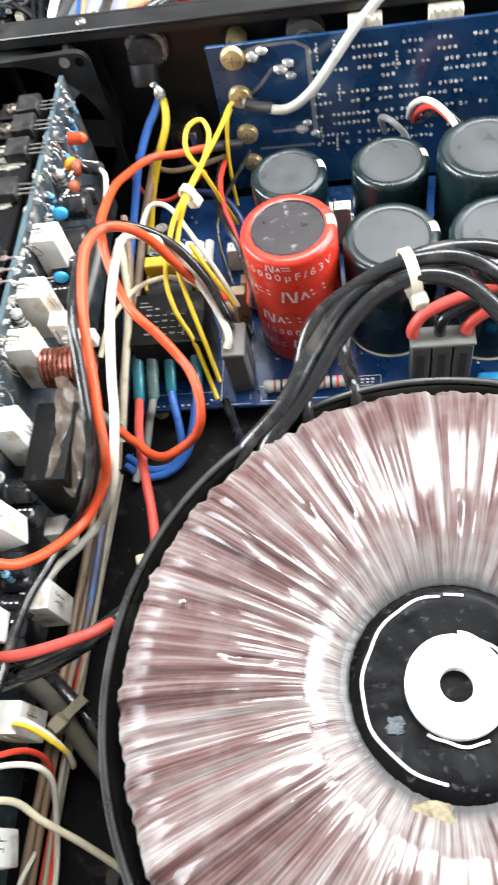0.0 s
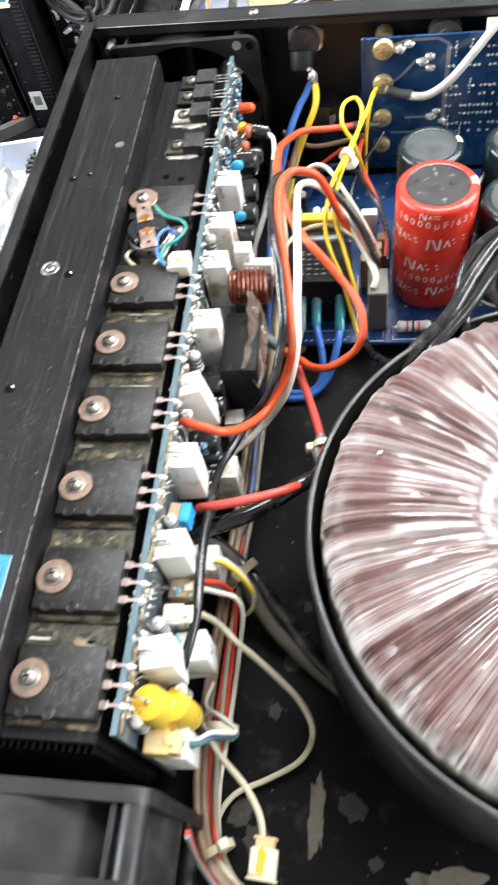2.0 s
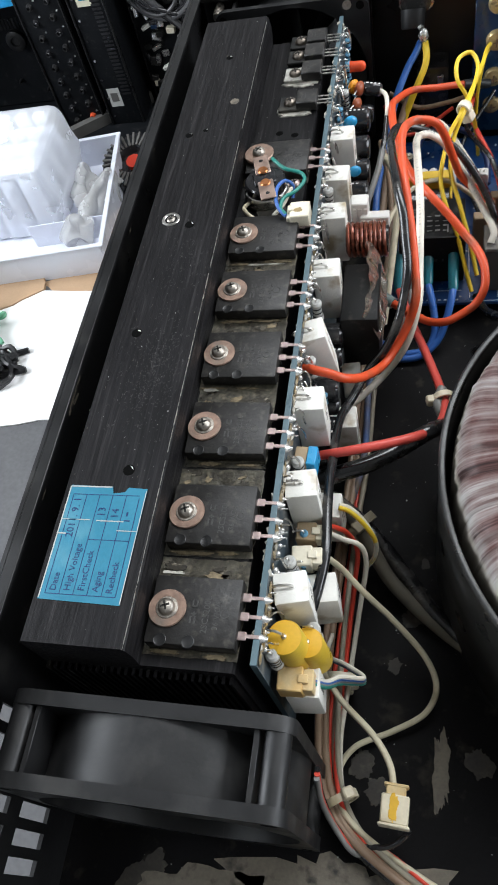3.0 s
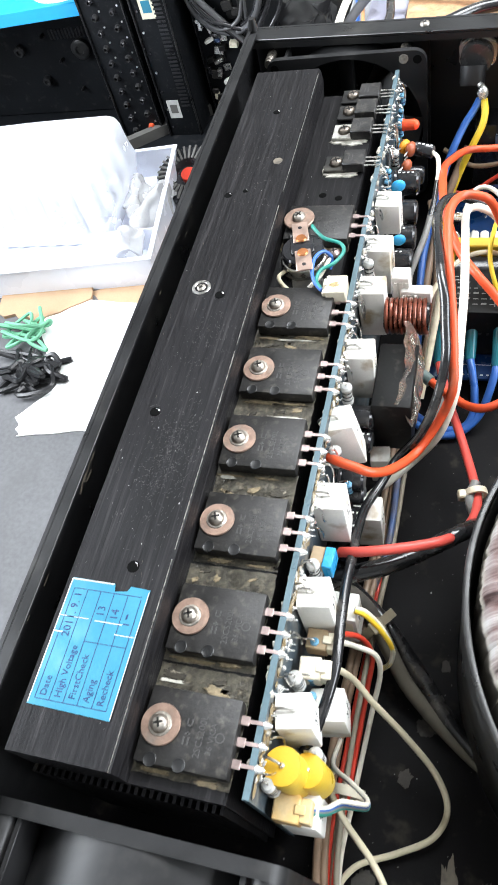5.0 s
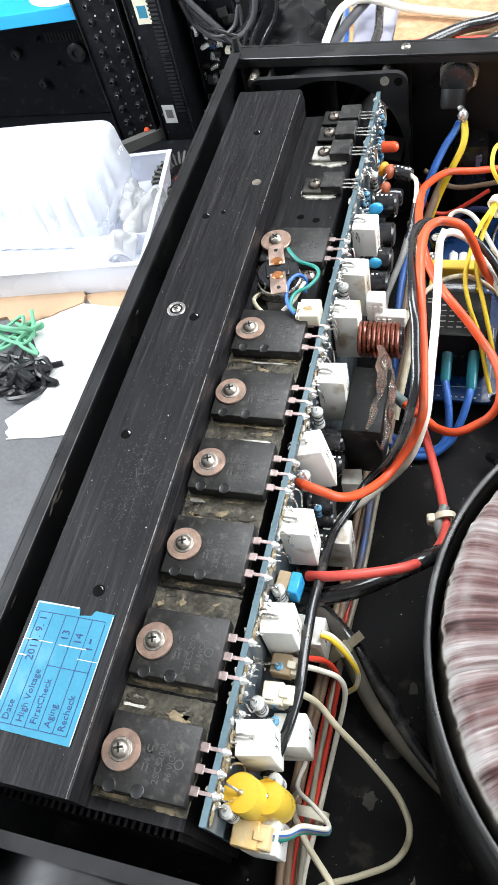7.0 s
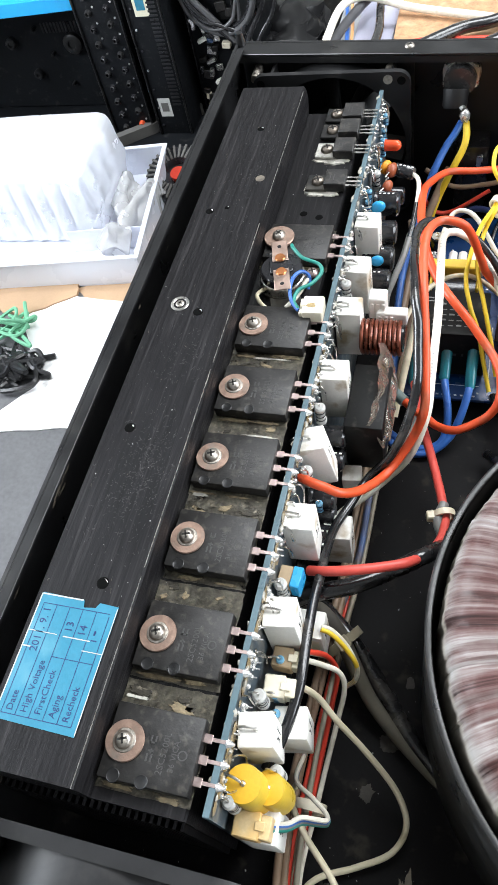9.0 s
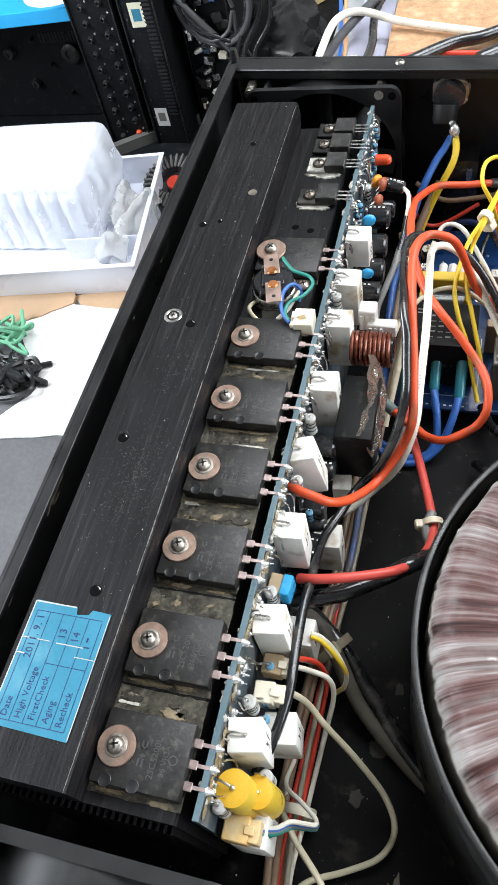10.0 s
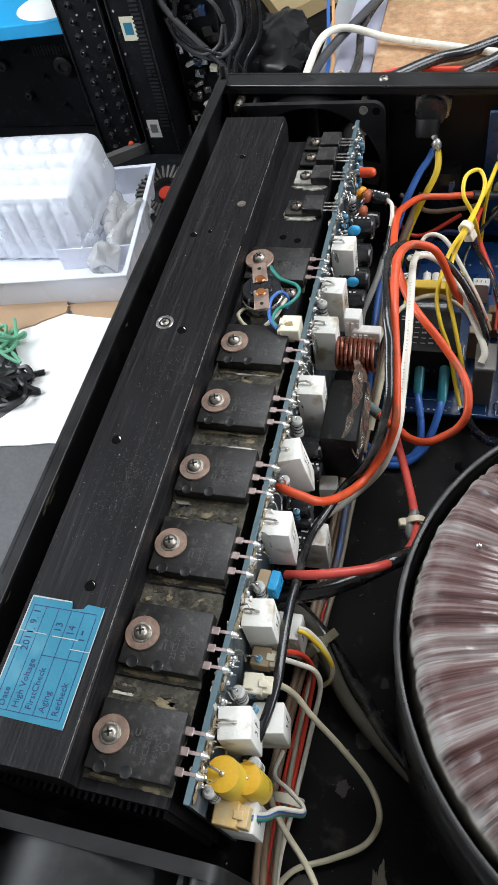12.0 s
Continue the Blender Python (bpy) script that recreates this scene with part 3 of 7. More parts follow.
for cy, cz, ly, lz in ((77, 84, 7, 2.6), (69, 83, 4.5, 2.2), (176, 85, 4, 2.0), (41, 88, 6, 1.2), (121, 86, 3, 1.2), (98, 87, 5, 0.9)):
    for k in range(7):
        yy, zz = cy + rnd.gauss(0, ly * 0.45), min(cz + rnd.gauss(0, lz * 0.5), 89.5)
        dy, dz = rnd.uniform(0.25, 0.6) * ly, rnd.uniform(0.15, 0.45) * lz
        bm.faces.new([bm.verts.new((-48.16 + 0.003 * k, yy + dy * math.cos(a) * rnd.uniform(0.6, 1), min(zz + dz * math.sin(a) * rnd.uniform(0.6, 1), 90.9))) for a in (0, 0.6, 1.2, 1.8, 2.4, 3.1, 3.8, 4.5, 5.2, 5.8)])
ob = part("scuffs", local(bm, CH), BARE_STEEL, chassis, "pale scuffs on the side wall", smooth=False)
tagged(ob, kind="stuff")

# details of the heat sink
HOLE = surface("hole_shade_black", (0.003, 0.003, 0.003), 0.8, 0, 0.1, 300, 0, spec=0.05)
# flat black discs paint the shade of the holes; crescents paint the thread's glint
for hx, hy, hr in ((-17.8, 39, 1.9), (-27.9, 93.4, 1.9), (-18.9, 146.6, 1.9), (-29.5, 201.8, 1.7), (-22.7, 204.2, 1.1), (-20.6, 256.9, 1.6)):
    bm = B()
    lathe(bm, [(0.01, 0.03), (hr - 0.3, 0.05), (hr, 0.0)], hx, hy, 20)
    bmesh.ops.translate(bm, vec=(0, 0, 90.05), verts=bm.verts)
    hole_ = part("bolt_hole", local(bm, HS), HOLE, sink, "black disc for the shaded threaded bolt hole")
    bm = B()
    tube(bm, [(hx + hr * 0.72 * math.cos(radians(a)), hy + hr * 0.72 * math.sin(radians(a)), 90.06) for a in range(5, 96, 15)], lambda u: 0.02 + 0.11 * math.sin(u * math.pi), 6)
    part("thread_glint", local(bm, HS), TIN, hole_, "bright crescent shaped as a glint on the thread")
bm = B()
lathe(bm, [(0.01, -0.6), (2.0, -0.6), (2.6, 0.25), (3.4, 0.3), (3.6, 0)], 0, 0, 24)
part("counterbore", bm, TIN, sink, "bright countersunk ring", at=mm(-27.1 - HS[0], 150.2 - HS[1], 90 - HS[2]))
pan_screw(sink, -27.1 - HS[0], 150.2 - HS[1], 89.4 - HS[2], 1.9, 1.2)
bm = B()
lathe(bm, [(0.01, 0.05), (1.7, 0.05), (2.0, 0.0)], seg=28, wobble=lambda a, j, r, z: (0.25 * noise.noise(Vector((math.cos(a) * 2, math.sin(a) * 2, 4))) * (j > 0), 0))
part("bare_spot", bm, BARE_STEEL, sink, "worn round bare spot", at=mm(-13 - HS[0], 222.9 - HS[1], 90.02 - HS[2]))
rnd = random.Random(5)
bm = B()
for k in range(80):
    cx, cy = rnd.uniform(-36, -8), rnd.uniform(-10, 285)
    ln_, a = rnd.uniform(0.2, 1.2), radians(90 + rnd.gauss(0, 16))
    w = rnd.uniform(0.02, 0.05)
    d, q = Vector((math.cos(a), math.sin(a), 0)) * ln_, Vector((-math.sin(a), math.cos(a), 0)) * w
    c = Vector((cx, cy, 90.03))
    bm.faces.new([bm.verts.new(c + d), bm.verts.new(c + q), bm.verts.new(c - d), bm.verts.new(c - q)])
part("scratches", local(bm, HS), BARE_STEEL, sink, "fine bright scratches", smooth=False)
bm = B()
for k in range(1100):
    cx, cy = rnd.gauss(-18, 6), rnd.choice((rnd.gauss(76, 14), rnd.gauss(72, 13), rnd.gauss(80, 10), rnd.gauss(225, 20), rnd.gauss(128, 9)))
    if not -36 < cx < -8:
        continue
    ln_, a, w = rnd.uniform(0.15, 0.9), rnd.uniform(0, 3.14), rnd.uniform(0.02, 0.07)
    d, q = Vector((math.cos(a), math.sin(a), 0)) * ln_, Vector((-math.sin(a), math.cos(a), 0)) * w
    c = Vector((cx, cy, 90.025))
    bm.faces.new([bm.verts.new(c + d), bm.verts.new(c + q), bm.verts.new(c - d), bm.verts.new(c - q)])
ob = part("scuffs", local(bm, HS), surface("dull_grey_scuff", (0.06, 0.057, 0.055), 0.5, 0, 0.4, 300, 0.2), sink, "dull grey scuffed areas", smooth=False)
tagged(ob, kind="stuff")
bm = B()
for yy0, yy1 in ((-15.0, 43), (46, 121), (124, 196), (204, 286)):
    box(bm, -7.15, -6.95, yy0, yy1, 89.1, 89.6)
part("worn_edge", local(bm, HS), TIN, sink, "bright worn edge", smooth=False)

# paper label with its table and lettering
sticker = thing("paper_label", -22.8, 15.0, 90.06, "torn blue paper test label with printed table on the heat sink", "label")
bm = B()
outline = [(-12.4, -17.9), (12.4, -18.4), (12.5, 17.6), (6.5, 17.9), (5.6, 16.3), (2.0, 15.8), (1.4, 18.0), (-12.1, 18.3)]
top = [bm.verts.new((px, py, 0.12)) for px, py in outline]
low = [bm.verts.new((px, py, 0)) for px, py in outline]
bm.faces.new(top)
for k in range(len(outline)):
    bm.faces.new((low[k], low[(k + 1) % len(outline)], top[(k + 1) % len(outline)], top[k]))
sheet = part("paper", bm, LABEL_BLUE, sticker, smooth=False)
for lx in (-10.6, -6.3, -2.1, 2.1, 6.4, 10.6):
    bm = B()
    box(bm, lx - 0.1, lx + 0.1, -16.2, 15.2 if lx < 9 else 14.4, 0.13, 0.16)
    part("printed_line", bm, NAVY_WIRE, sheet, smooth=False)
for ly, x0, x1 in ((-16.2, -10.6, 10.6), (15.2, -10.6, 10.6), (0.6, -2.1, 10.6)):
    bm = B()
    box(bm, x0, x1, ly - 0.1, ly + 0.1, 0.165, 0.19)
    part("printed_line", bm, NAVY_WIRE, sheet, smooth=False)
for k, (word, yy) in enumerate((("Date", -12.6), ("High Voltage", -8.0), ("FirstCheck", -8.9), ("Aging", -12.0), ("Recheck", -10.6))):
    lettering("lettering", word, 2.75, NAVY_WIRE, sheet, mm(-8.5 + 4.25 * k, yy, 0.16, 0, 0, 90))
for word, lx, ly, size in (("2011. 9. 1", -8.5, 7.6, 3.3), ("13", 0.0, 9.6, 3.3), ("14", 4.3, 9.2, 3.3)):
    lettering("handwriting", word, size, NAVY_WIRE, sheet, mm(lx, ly, 0.17, 0, 0, 92), "handwritten figures in dark ink")
bars(sticker, [(7.6, 6.8, 1.8, 0.35), (7.8, 8.4, 0.5, 1.4)], NAVY_WIRE, mm(0, 0, 0.14))
bm = B()
box(bm, -12.3, -3, 6.7, 6.95, 0.17, 0.2)
box(bm, -1, 7.5, 6.5, 6.8, 0.17, 0.2)
box(bm, -12.3, -9.5, 2.0, 2.4, 0.17, 0.2)
box(bm, 6, 12.4, 3.6, 3.85, 0.17, 0.2)
box(bm, -12.35, -12.0, -17.5, 18, 0.13, 0.17)
box(bm, 12.2, 12.45, -18, 17, 0.13, 0.17)
box(bm, -12, 1.2, 17.7, 18.1, 0.13, 0.17)
part("crease", bm, RES_GREY, sheet, "pale scraped creases", smooth=False)


# dust on the black surfaces
rnd = random.Random(77)
for nm, count, ranges, owner, base in (("dust_specks", 520, ((-40, 200), (-90, 180), (0.05, 0.05)), chassis, CH), ("dust_specks", 120, ((-37, -8), (-14, 288), (90.02, 90.02)), sink, HS), ("dust_specks", 150, ((-6, 20), (-14, 288), (76.05, 76.05)), sink, HS)):
    bm = B()
    for k in range(count):
        r = (abs(rnd.gauss(0, 0.10)) + 0.05) * (1.0 if owner is chassis else 0.65)
        m = Matrix.Translation((rnd.uniform(*ranges[0]), rnd.uniform(*ranges[1]), ranges[2][0])) @ Matrix.Diagonal((1, rnd.uniform(0.5, 1.5), 0.5, 1))
        bmesh.ops.create_icosphere(bm, subdivisions=1, radius=r, matrix=m)
    ob = part(nm, local(bm, base), RES_GREY, owner, "pale specks of dust", smooth=False)
    tagged(ob, kind="stuff")


# ---------------------------------------------------------------- power transistors
CRUST = surface("yellowish_dust_crust", (0.24, 0.19, 0.115), 0.75, 0, 0.5, 350, 0.6, dirt=(0.06, 0.05, 0.035), dirt_amount=0.5, dirt_scale=500)


def transistor(x, y, seed):
    t = thing("power_transistor", x, y, 76, "black power transistor clamped to the heat sink with a copper washer", "transistor", "power transistors")
    rnd = random.Random(seed)
    bm = B()
    x0, x1, y0, y1 = -6.4 + rnd.uniform(-0.5, 0.5), 20.9, -12.0 + rnd.uniform(-0.6, 0.6), (17.6 if y < 140 else 12.0) + rnd.uniform(-0.6, 0.6)
    grid = [[bm.verts.new((x0 + (x1 - x0) * i / 14 + rnd.gauss(0, 0.12), y0 + (y1 - y0) * j / 16 + rnd.gauss(0, 0.12), 0.16 + 0.22 * noise.noise(Vector((i * 0.5, j * 0.4, seed * 3.1))))) for j in range(17)] for i in range(15)]
    for i in range(14):
        for j in range(16):
            bm.faces.new((grid[i][j], grid[i + 1][j], grid[i + 1][j + 1], grid[i][j + 1]))
    bmesh.ops.solidify(bm, geom=bm.faces[:], thickness=0.12)
    part("insulator", bm, MICA, t, "dusty mica sheet under the body")
    if y < 140:
        for k in range(4):
            patch("paste_smear", rnd.uniform(-4, 18), rnd.uniform(11.2, 16.6), 0.42, rnd.uniform(1.0, 3.6), rnd.uniform(0.4, 1.3), rnd.choice((CRUST, DUST, DUST)), t, seed * 11 + k, (0, 0, 0), "dried paste and dust", 0.45, rz=rnd.uniform(-25, 25), thick=0.1)
    for cx_, w_ in ((1 + rnd.uniform(-3, 3), rnd.uniform(3, 6)), (13 + rnd.uniform(-3, 3), rnd.uniform(3, 6))):
        patch("crust", cx_, -10.9 + rnd.uniform(-0.5, 0.3), 0.3, w_, rnd.uniform(0.4, 0.9), CRUST, t, seed * 7 + int(cx_), (0, 0, 0), "yellowish crust of dust and paste", 0.5, thick=0.15)
    bm = B()
    vs = [(-5.2, -9.9), (20.6, -9.9), (20.6, 9.9), (-5.2, 9.9)]
    box(bm, -5.2, 20.6, -9.9, 9.9, 0.3, 5, 0.5, 2)
    body = part("body", bm, EPOXY, t)
    for nx in (-0.6, 7.5):
        bm = B()
        lathe(bm, [(0.01, 0.05), (1.5, 0.05), (1.7, 0.12), (1.9, 0.0)], nx, -8.9, 16)
        part("notch", bm, BLACK_PAINT, body, at=mm(0, 0, 5.02))
    bm = B()
    lathe(bm, [(2.2, 0), (5.4, 0), (5.55, 0.35), (5.35, 0.75), (2.4, 0.8), (2.2, 0.5)], seg=36, close=True)
    part("washer", bm, WASHER, t, "copper-toned flat washer", at=mm(0, 0, 5.05))
    bm = B()
    lathe(bm, [(0.8, 0.6), (3.1, 0.3), (3.3, 0), (0.8, 0)], seg=24, close=True)
    part("lock_washer", bm, SCREW_STEEL, t, at=mm(0, 0, 5.8))
    pan_screw(t, 0, 0, 6.2, 2.5, 1.9)
    for k in (-1, 0, 1):
        bm = B()
        box(bm, 20.4, 22.9, k * 5.45 - 1.2, k * 5.45 + 1.2, 2.2, 2.9, 0.1)
        box(bm, 22.8, 26.5, k * 5.45 - 0.5, k * 5.45 + 0.5, 2.2, 2.8)
        part("lead", bm, LEAD_TIN, t, smooth=False)
    bars(t, [(6.8, -3.8, 0.5, 2.1), (8.0, -3.8, 0.0 + 0.5, 2.1), (7.0, -1.2, 1.5, 0.45), (7.6, -1.6, 0.4, 1.2), (6.9, 0.9, 1.7, 0.45), (6.9, 0.9, 0.4, 2.0), (8.2, 0.9, 0.4, 2.0)], PRINT_GREY, mm(0, 0, 5.03))
    lettering("marking", "2SC5200L", 2.6, PRINT_GREY, body, mm(11.4, -1.0, 5.05, 0, 0, 90))
    lettering("marking", "36 VJCA", 2.3, PRINT_GREY, body, mm(14.4, -1.2, 5.05, 0, 0, 90))
    bm = B()
    lathe(bm, [(1.0, 0), (1.0, 0.06), (1.35, 0.06), (1.35, 0)], 16.6, -0.5, 16, close=True)
    part("mould_mark", bm, PRINT_GREY, body, at=mm(0, 0, 5.03))
    return t


transistor_places = (0, 30, 61, 91, 120.5, 150, 196)
for k, ty in enumerate(transistor_places):
    transistor(0, ty, 60 + k)
for k, (gx, gy, gr, gq) in enumerate(((-2.2, 12.6, 3.4, 0.7), (-2.4, 79.0, 2.6, 0.9), (12, 104.0, 5, 0.5), (8, 138.0, 7, 0.6))):
    patch("paste_smear", gx, gy, 76.34, gr, gq * 0.7, PASTE, sink, 80 + k, HS, "dried heat paste and dust", 0.45, thick=0.12)


# ---------------------------------------------------------------- small driver transistors
BROWN_SCREW = surface("dull_brownish_screw", (0.26, 0.225, 0.19), 0.42, 0.85, 0.35, 400, 0.4)
PASTE_TAB = surface("paste_smeared_metal_tab", (0.46, 0.45, 0.41), 0.5, 0.4, 0.4, 260, 0.4, dirt=(0.16, 0.15, 0.13), dirt_amount=0.5, dirt_scale=300)


def driver(y, paste):
    t = thing("driver_transistor", 8, y, 76, "small black driver transistor screwed to the heat sink", "transistor", "driver transistors")
    if paste:
        patch("paste", 2.6, -4.9, 0.03, 7.0, 2.6, PASTE, t, int(y), (0, 0, 0), "smeared white heat paste", 0.5, thick=0.5, rz=-4)
        patch("paste", -1.2, -1.5, 0.03, 4.6, 4.4, PASTE, t, int(y) + 7, (0, 0, 0), "smeared white heat paste", 0.3, thick=0.45)
    bm = B()
    box(bm, -5, 4.5, -5, 5, 0.6, 1.9, 0.25)
    part("tab", bm, PASTE_TAB if y > 250 and paste else LEDGE, t, smooth=False)
    bm = B()
    box(bm, 3.2, 12.4, -5, 5, 0.6, 5.0, 0.4)
    part("body", bm, EPOXY, t)
    pan_screw(t, 0, 0, 2.0, 2.9, 2.0, BROWN_SCREW)
    for k in (-1, 0, 1):
        bm = B()
        box(bm, 12.3, 18.6, k * 2.54 - 0.45, k * 2.54 + 0.45, 2.0, 2.5)
        part("lead", bm, TIN, t, smooth=False)
    bars(t, [(5.5, -2.5, 0.35, 3.5), (7.0, -2.8, 0.35, 4.2)], PRINT_GREY, mm(0, 0, 5.03))


for yy, paste in ((285, False), (272.8, False), (258.8, True), (236.5, True)):
    driver(yy, paste)
# these holes too are flat discs with their shade in the colour
for hx, hy in ((5, 218), (12, 216), (4, 209)):
    bm = B()
    lathe(bm, [(0.01, 0.03), (1.3, 0.05), (1.6, 0.0)], hx, hy, 18)
    bmesh.ops.translate(bm, vec=(0, 0, 76.05), verts=bm.verts)
    part("bolt_hole", local(bm, HS), HOLE, sink)

# ---------------------------------------------------------------- thermostat
th = thing("thermostat", 5, 178, 76, "thermal cut-out switch with two copper terminals on the heat sink", "thermostat", rz=15.3)
bm = B()
cyl(bm, 0, -1, 0.5, 10, 1.2, seg=32)
box(bm, -6, 6, -17, 17, 0.5, 1.4, 0.3)
part("flange", bm, LEDGE, th, "tarnished steel mounting flange")
bm = B()
lathe(bm, [(9, 1.6), (9.2, 3.4), (8.6, 4.6), (8.0, 4.8)], 0, -1, 36)
part("can", bm, TIN, th, "bright aluminium rim")
bm = B()
lathe(bm, [(0.01, 8.6), (7.6, 8.6), (8.2, 8.0), (8.2, 2)], 0, -1, 36)
box(bm, -4.4, 4.4, -4.5, 3.0, 8.4, 9.4, 0.3)
part("body", bm, BLACK_CAN, th)
for s, y0, y1 in ((1, 1.2, 12.2), (-1, -14.5, -3.4)):
    bm = B()
    box(bm, -3.1, 3.1, y0, y1, 9.2, 10.0, 0.25)
    blade = part("terminal", bm, COPPER_TERM, th, "dull copper blade terminal")
    bm = B()
    cyl(bm, 0, (y0 if s > 0 else y1) + s * 1.6 , 9.98, 2.2, 0.5, seg=20, r2=1.8)
    part("rivet", bm, surface("bright_copper", (0.5, 0.2, 0.08), 0.35, 0.9) if s > 0 else bpy.data.materials["bright_copper"], blade, "orange copper rivet")
    # thin black disc on the blade: the hole's shade is in its colour
    bm = B()
    cyl(bm, 0, y1 - 3.2 if s > 0 else y0 + 3.0, 9.98, 0.8, 0.1, seg=14)
    part("terminal_hole", bm, BLACK_PAINT, blade)
bm = B()
lathe(bm, [(2.0, 6.3), (6.0, 6.3), (6.2, 6.9), (5.9, 7.3), (2.0, 7.3)], 0, 18.4, 30, close=True)
part("washer", bm, WASHER, th)
pan_screw(th, 0, 18.4, 7.4, 2.7, 2.0)
pan_screw(th, 3, -17.8, 1.4, 2.7, 2.0, LEAD_TIN)
pan_screw(th, 11.5, 1.0, 1.0, 2.4, 2.0, LEAD_TIN)
wire("thermostat_wire", [(7, 189, 85), (8.5, 186, 86), (13, 181.5, 85.5), (19.5, 179.5, 84.5), (21.3, 175.5, 84), (18.6, 169.5, 84), (14.4, 166, 84), (13.4, 161, 83.5), (15.6, 157.5, 83)], 0.72, GREEN_WIRE, "thin green wire from the thermostat", group="thermostat wires")
wire("thermostat_wire", [(16.4, 171.5, 79), (16.6, 174.6, 82.5), (13.8, 174.6, 85), (11.4, 170.5, 85.4), (11.3, 164.5, 84.5), (13, 160, 83.5), (15.8, 157, 82.6)], 0.72, BLUE_WIRE, "thin blue wire looped beside the thermostat", group="thermostat wires")
wire("thermostat_wire", [(10, 160.5, 80), (13.5, 165.5, 81), (15.6, 169.5, 83), (16, 173.5, 82), (14, 173.5, 79)], 0.8, WHITE_WIRE, "thin white wire beside the thermostat", group="thermostat wires")
wire("thermostat_wire", [(-1, 172, 78), (-2.5, 166, 80), (0.5, 161, 80.5), (5, 158.5, 79)], 0.8, CREAM_WIRE, "thin pale wire curled under the thermostat", group="thermostat wires")
hc = thing("wire_connector", 20.8, 159.5, 77.6, "ivory plug connector with a scorched patch on the board edge", "connector", rz=2)
bm = B()
box(bm, -3.6, 4.0, -4.4, 4.2, 0, 6.2, 0.4)
part("housing", bm, WHITE_PLASTIC, hc)
bm = B()
box(bm, -4.8, -3.5, -3.9, 3.7, 0.4, 5.2, 0.3)
box(bm, -4.2, -2.2, -1.3, 1.3, 4.8, 6.8, 0.3)
part("plug", bm, WHITE_PLASTIC, hc)
patch("scorch", -0.3, -0.8, 6.2, 1.6, 1.2, surface("scorched_plastic", (0.30, 0.22, 0.10), 0.6, 0, 0.3, 900, 0.3), hc, 9, (0, 0, 0), "brown scorch mark", 0.4, thick=0.05)

# ---------------------------------------------------------------- amplifier board on edge
PB = (26, 146, 5)
board = thing("amplifier_board", *PB, "long dusty blue amplifier circuit board standing on edge", "circuit board")
bm = B()
box(bm, 25, 26.8, -13, 225, 5, 78.5, 0.12)
box(bm, 25, 26.8, 225, 304.5, 5, 77.6, 0.12)
part("board", local(bm, PB), PCB_DUSTY, board)
bm = B()
box(bm, 24.94, 26.86, -13.05, 224.9, 78.2, 78.6, 0.1)
box(bm, 24.94, 26.86, 225.1, 304.55, 77.4, 77.75, 0.1)
box(bm, 24.94, 26.86, -13.1, -12.9, 5, 78.2)
part("board_edge", local(bm, PB), PCB_EDGE, board, "pale teal cut edge")
rnd = random.Random(11)
bm = B()
for k in range(150):
    sy, sz = rnd.uniform(-10, 300), 76.8 - abs(rnd.gauss(0, 5.5))
    r = rnd.uniform(0.5, 1.25)
    ball(bm, 26.9, sy, sz, r, 1.0, 8)
    if rnd.random() < 0.4:
        cyl(bm, 26.6, sy, sz, 0.28, rnd.uniform(1.5, 3), "x", 6)
for ty in transistor_places:
    for k in (-1, 0, 1):
        cyl(bm, 26.6, ty + k * 5.45, 78.0 - 0.6, 1.5, 2.2, "x", 10, r2=0.4)
ob = part("solder_joints", local(bm, PB), SOLDER, board, "bright uneven solder joints")
tagged(ob, kind="stuff")
bm = B()
for k in range(150):
    q = Vector((rnd.choice((24.6, 25.2, 26.8, 27.4)), rnd.uniform(-11, 302), 77.9 - abs(rnd.gauss(0, 1.6))))
    vs = bmesh.ops.create_icosphere(bm, subdivisions=1, radius=rnd.uniform(0.4, 1.1), matrix=Matrix.Translation(q) @ Matrix.Diagonal((0.7, rnd.uniform(0.8, 2.0), 0.8, 1)))["verts"]
    for v in vs:
        v.co += Vector((rnd.gauss(0, 0.1), rnd.gauss(0, 0.15), rnd.gauss(0, 0.1)))
ob = part("flux_residue", local(bm, PB), surface("pale_dried_flux", (0.33, 0.31, 0.26), 0.4, 0, 0.3, 400, 0.3, coat=0.3), board, "crusts of pale dried flux and glue")
tagged(ob, kind="stuff")
bm = B()
for k in range(90):
    q = Vector((27.0, rnd.uniform(-11, 150), 77.2 - abs(rnd.gauss(0, 2.6))))
    vs = bmesh.ops.create_icosphere(bm, subdivisions=1, radius=rnd.uniform(0.8, 1.9), matrix=Matrix.Translation(q) @ Matrix.Diagonal((0.35, rnd.uniform(0.8, 2.2), 0.9, 1)))["verts"]
    for v in vs:
        v.co += Vector((0, rnd.gauss(0, 0.2), rnd.gauss(0, 0.2)))
ob = part("amber_glue", local(bm, PB), surface("amber_dried_glue", (0.30, 0.225, 0.12), 0.3, 0, 0.4, 300, 0.3, coat=0.5, trans=0.3, dirt=(0.4, 0.37, 0.3), dirt_amount=0.5, dirt_scale=240), board, "smears of amber glue along the top of the board")
tagged(ob, kind="stuff")
bm = B()
for k in range(46):
    sy = rnd.uniform(-8, 298)
    a = Vector((27, sy, 76 - rnd.uniform(0, 5)))
    tube(bm, spline([a, a + Vector((2.2, rnd.uniform(-1, 1), 1.5)), a + Vector((3.4, rnd.uniform(-2, 2), -2)), a + Vector((3.6, rnd.uniform(-2, 2), -6))], 4), 0.3, 6)
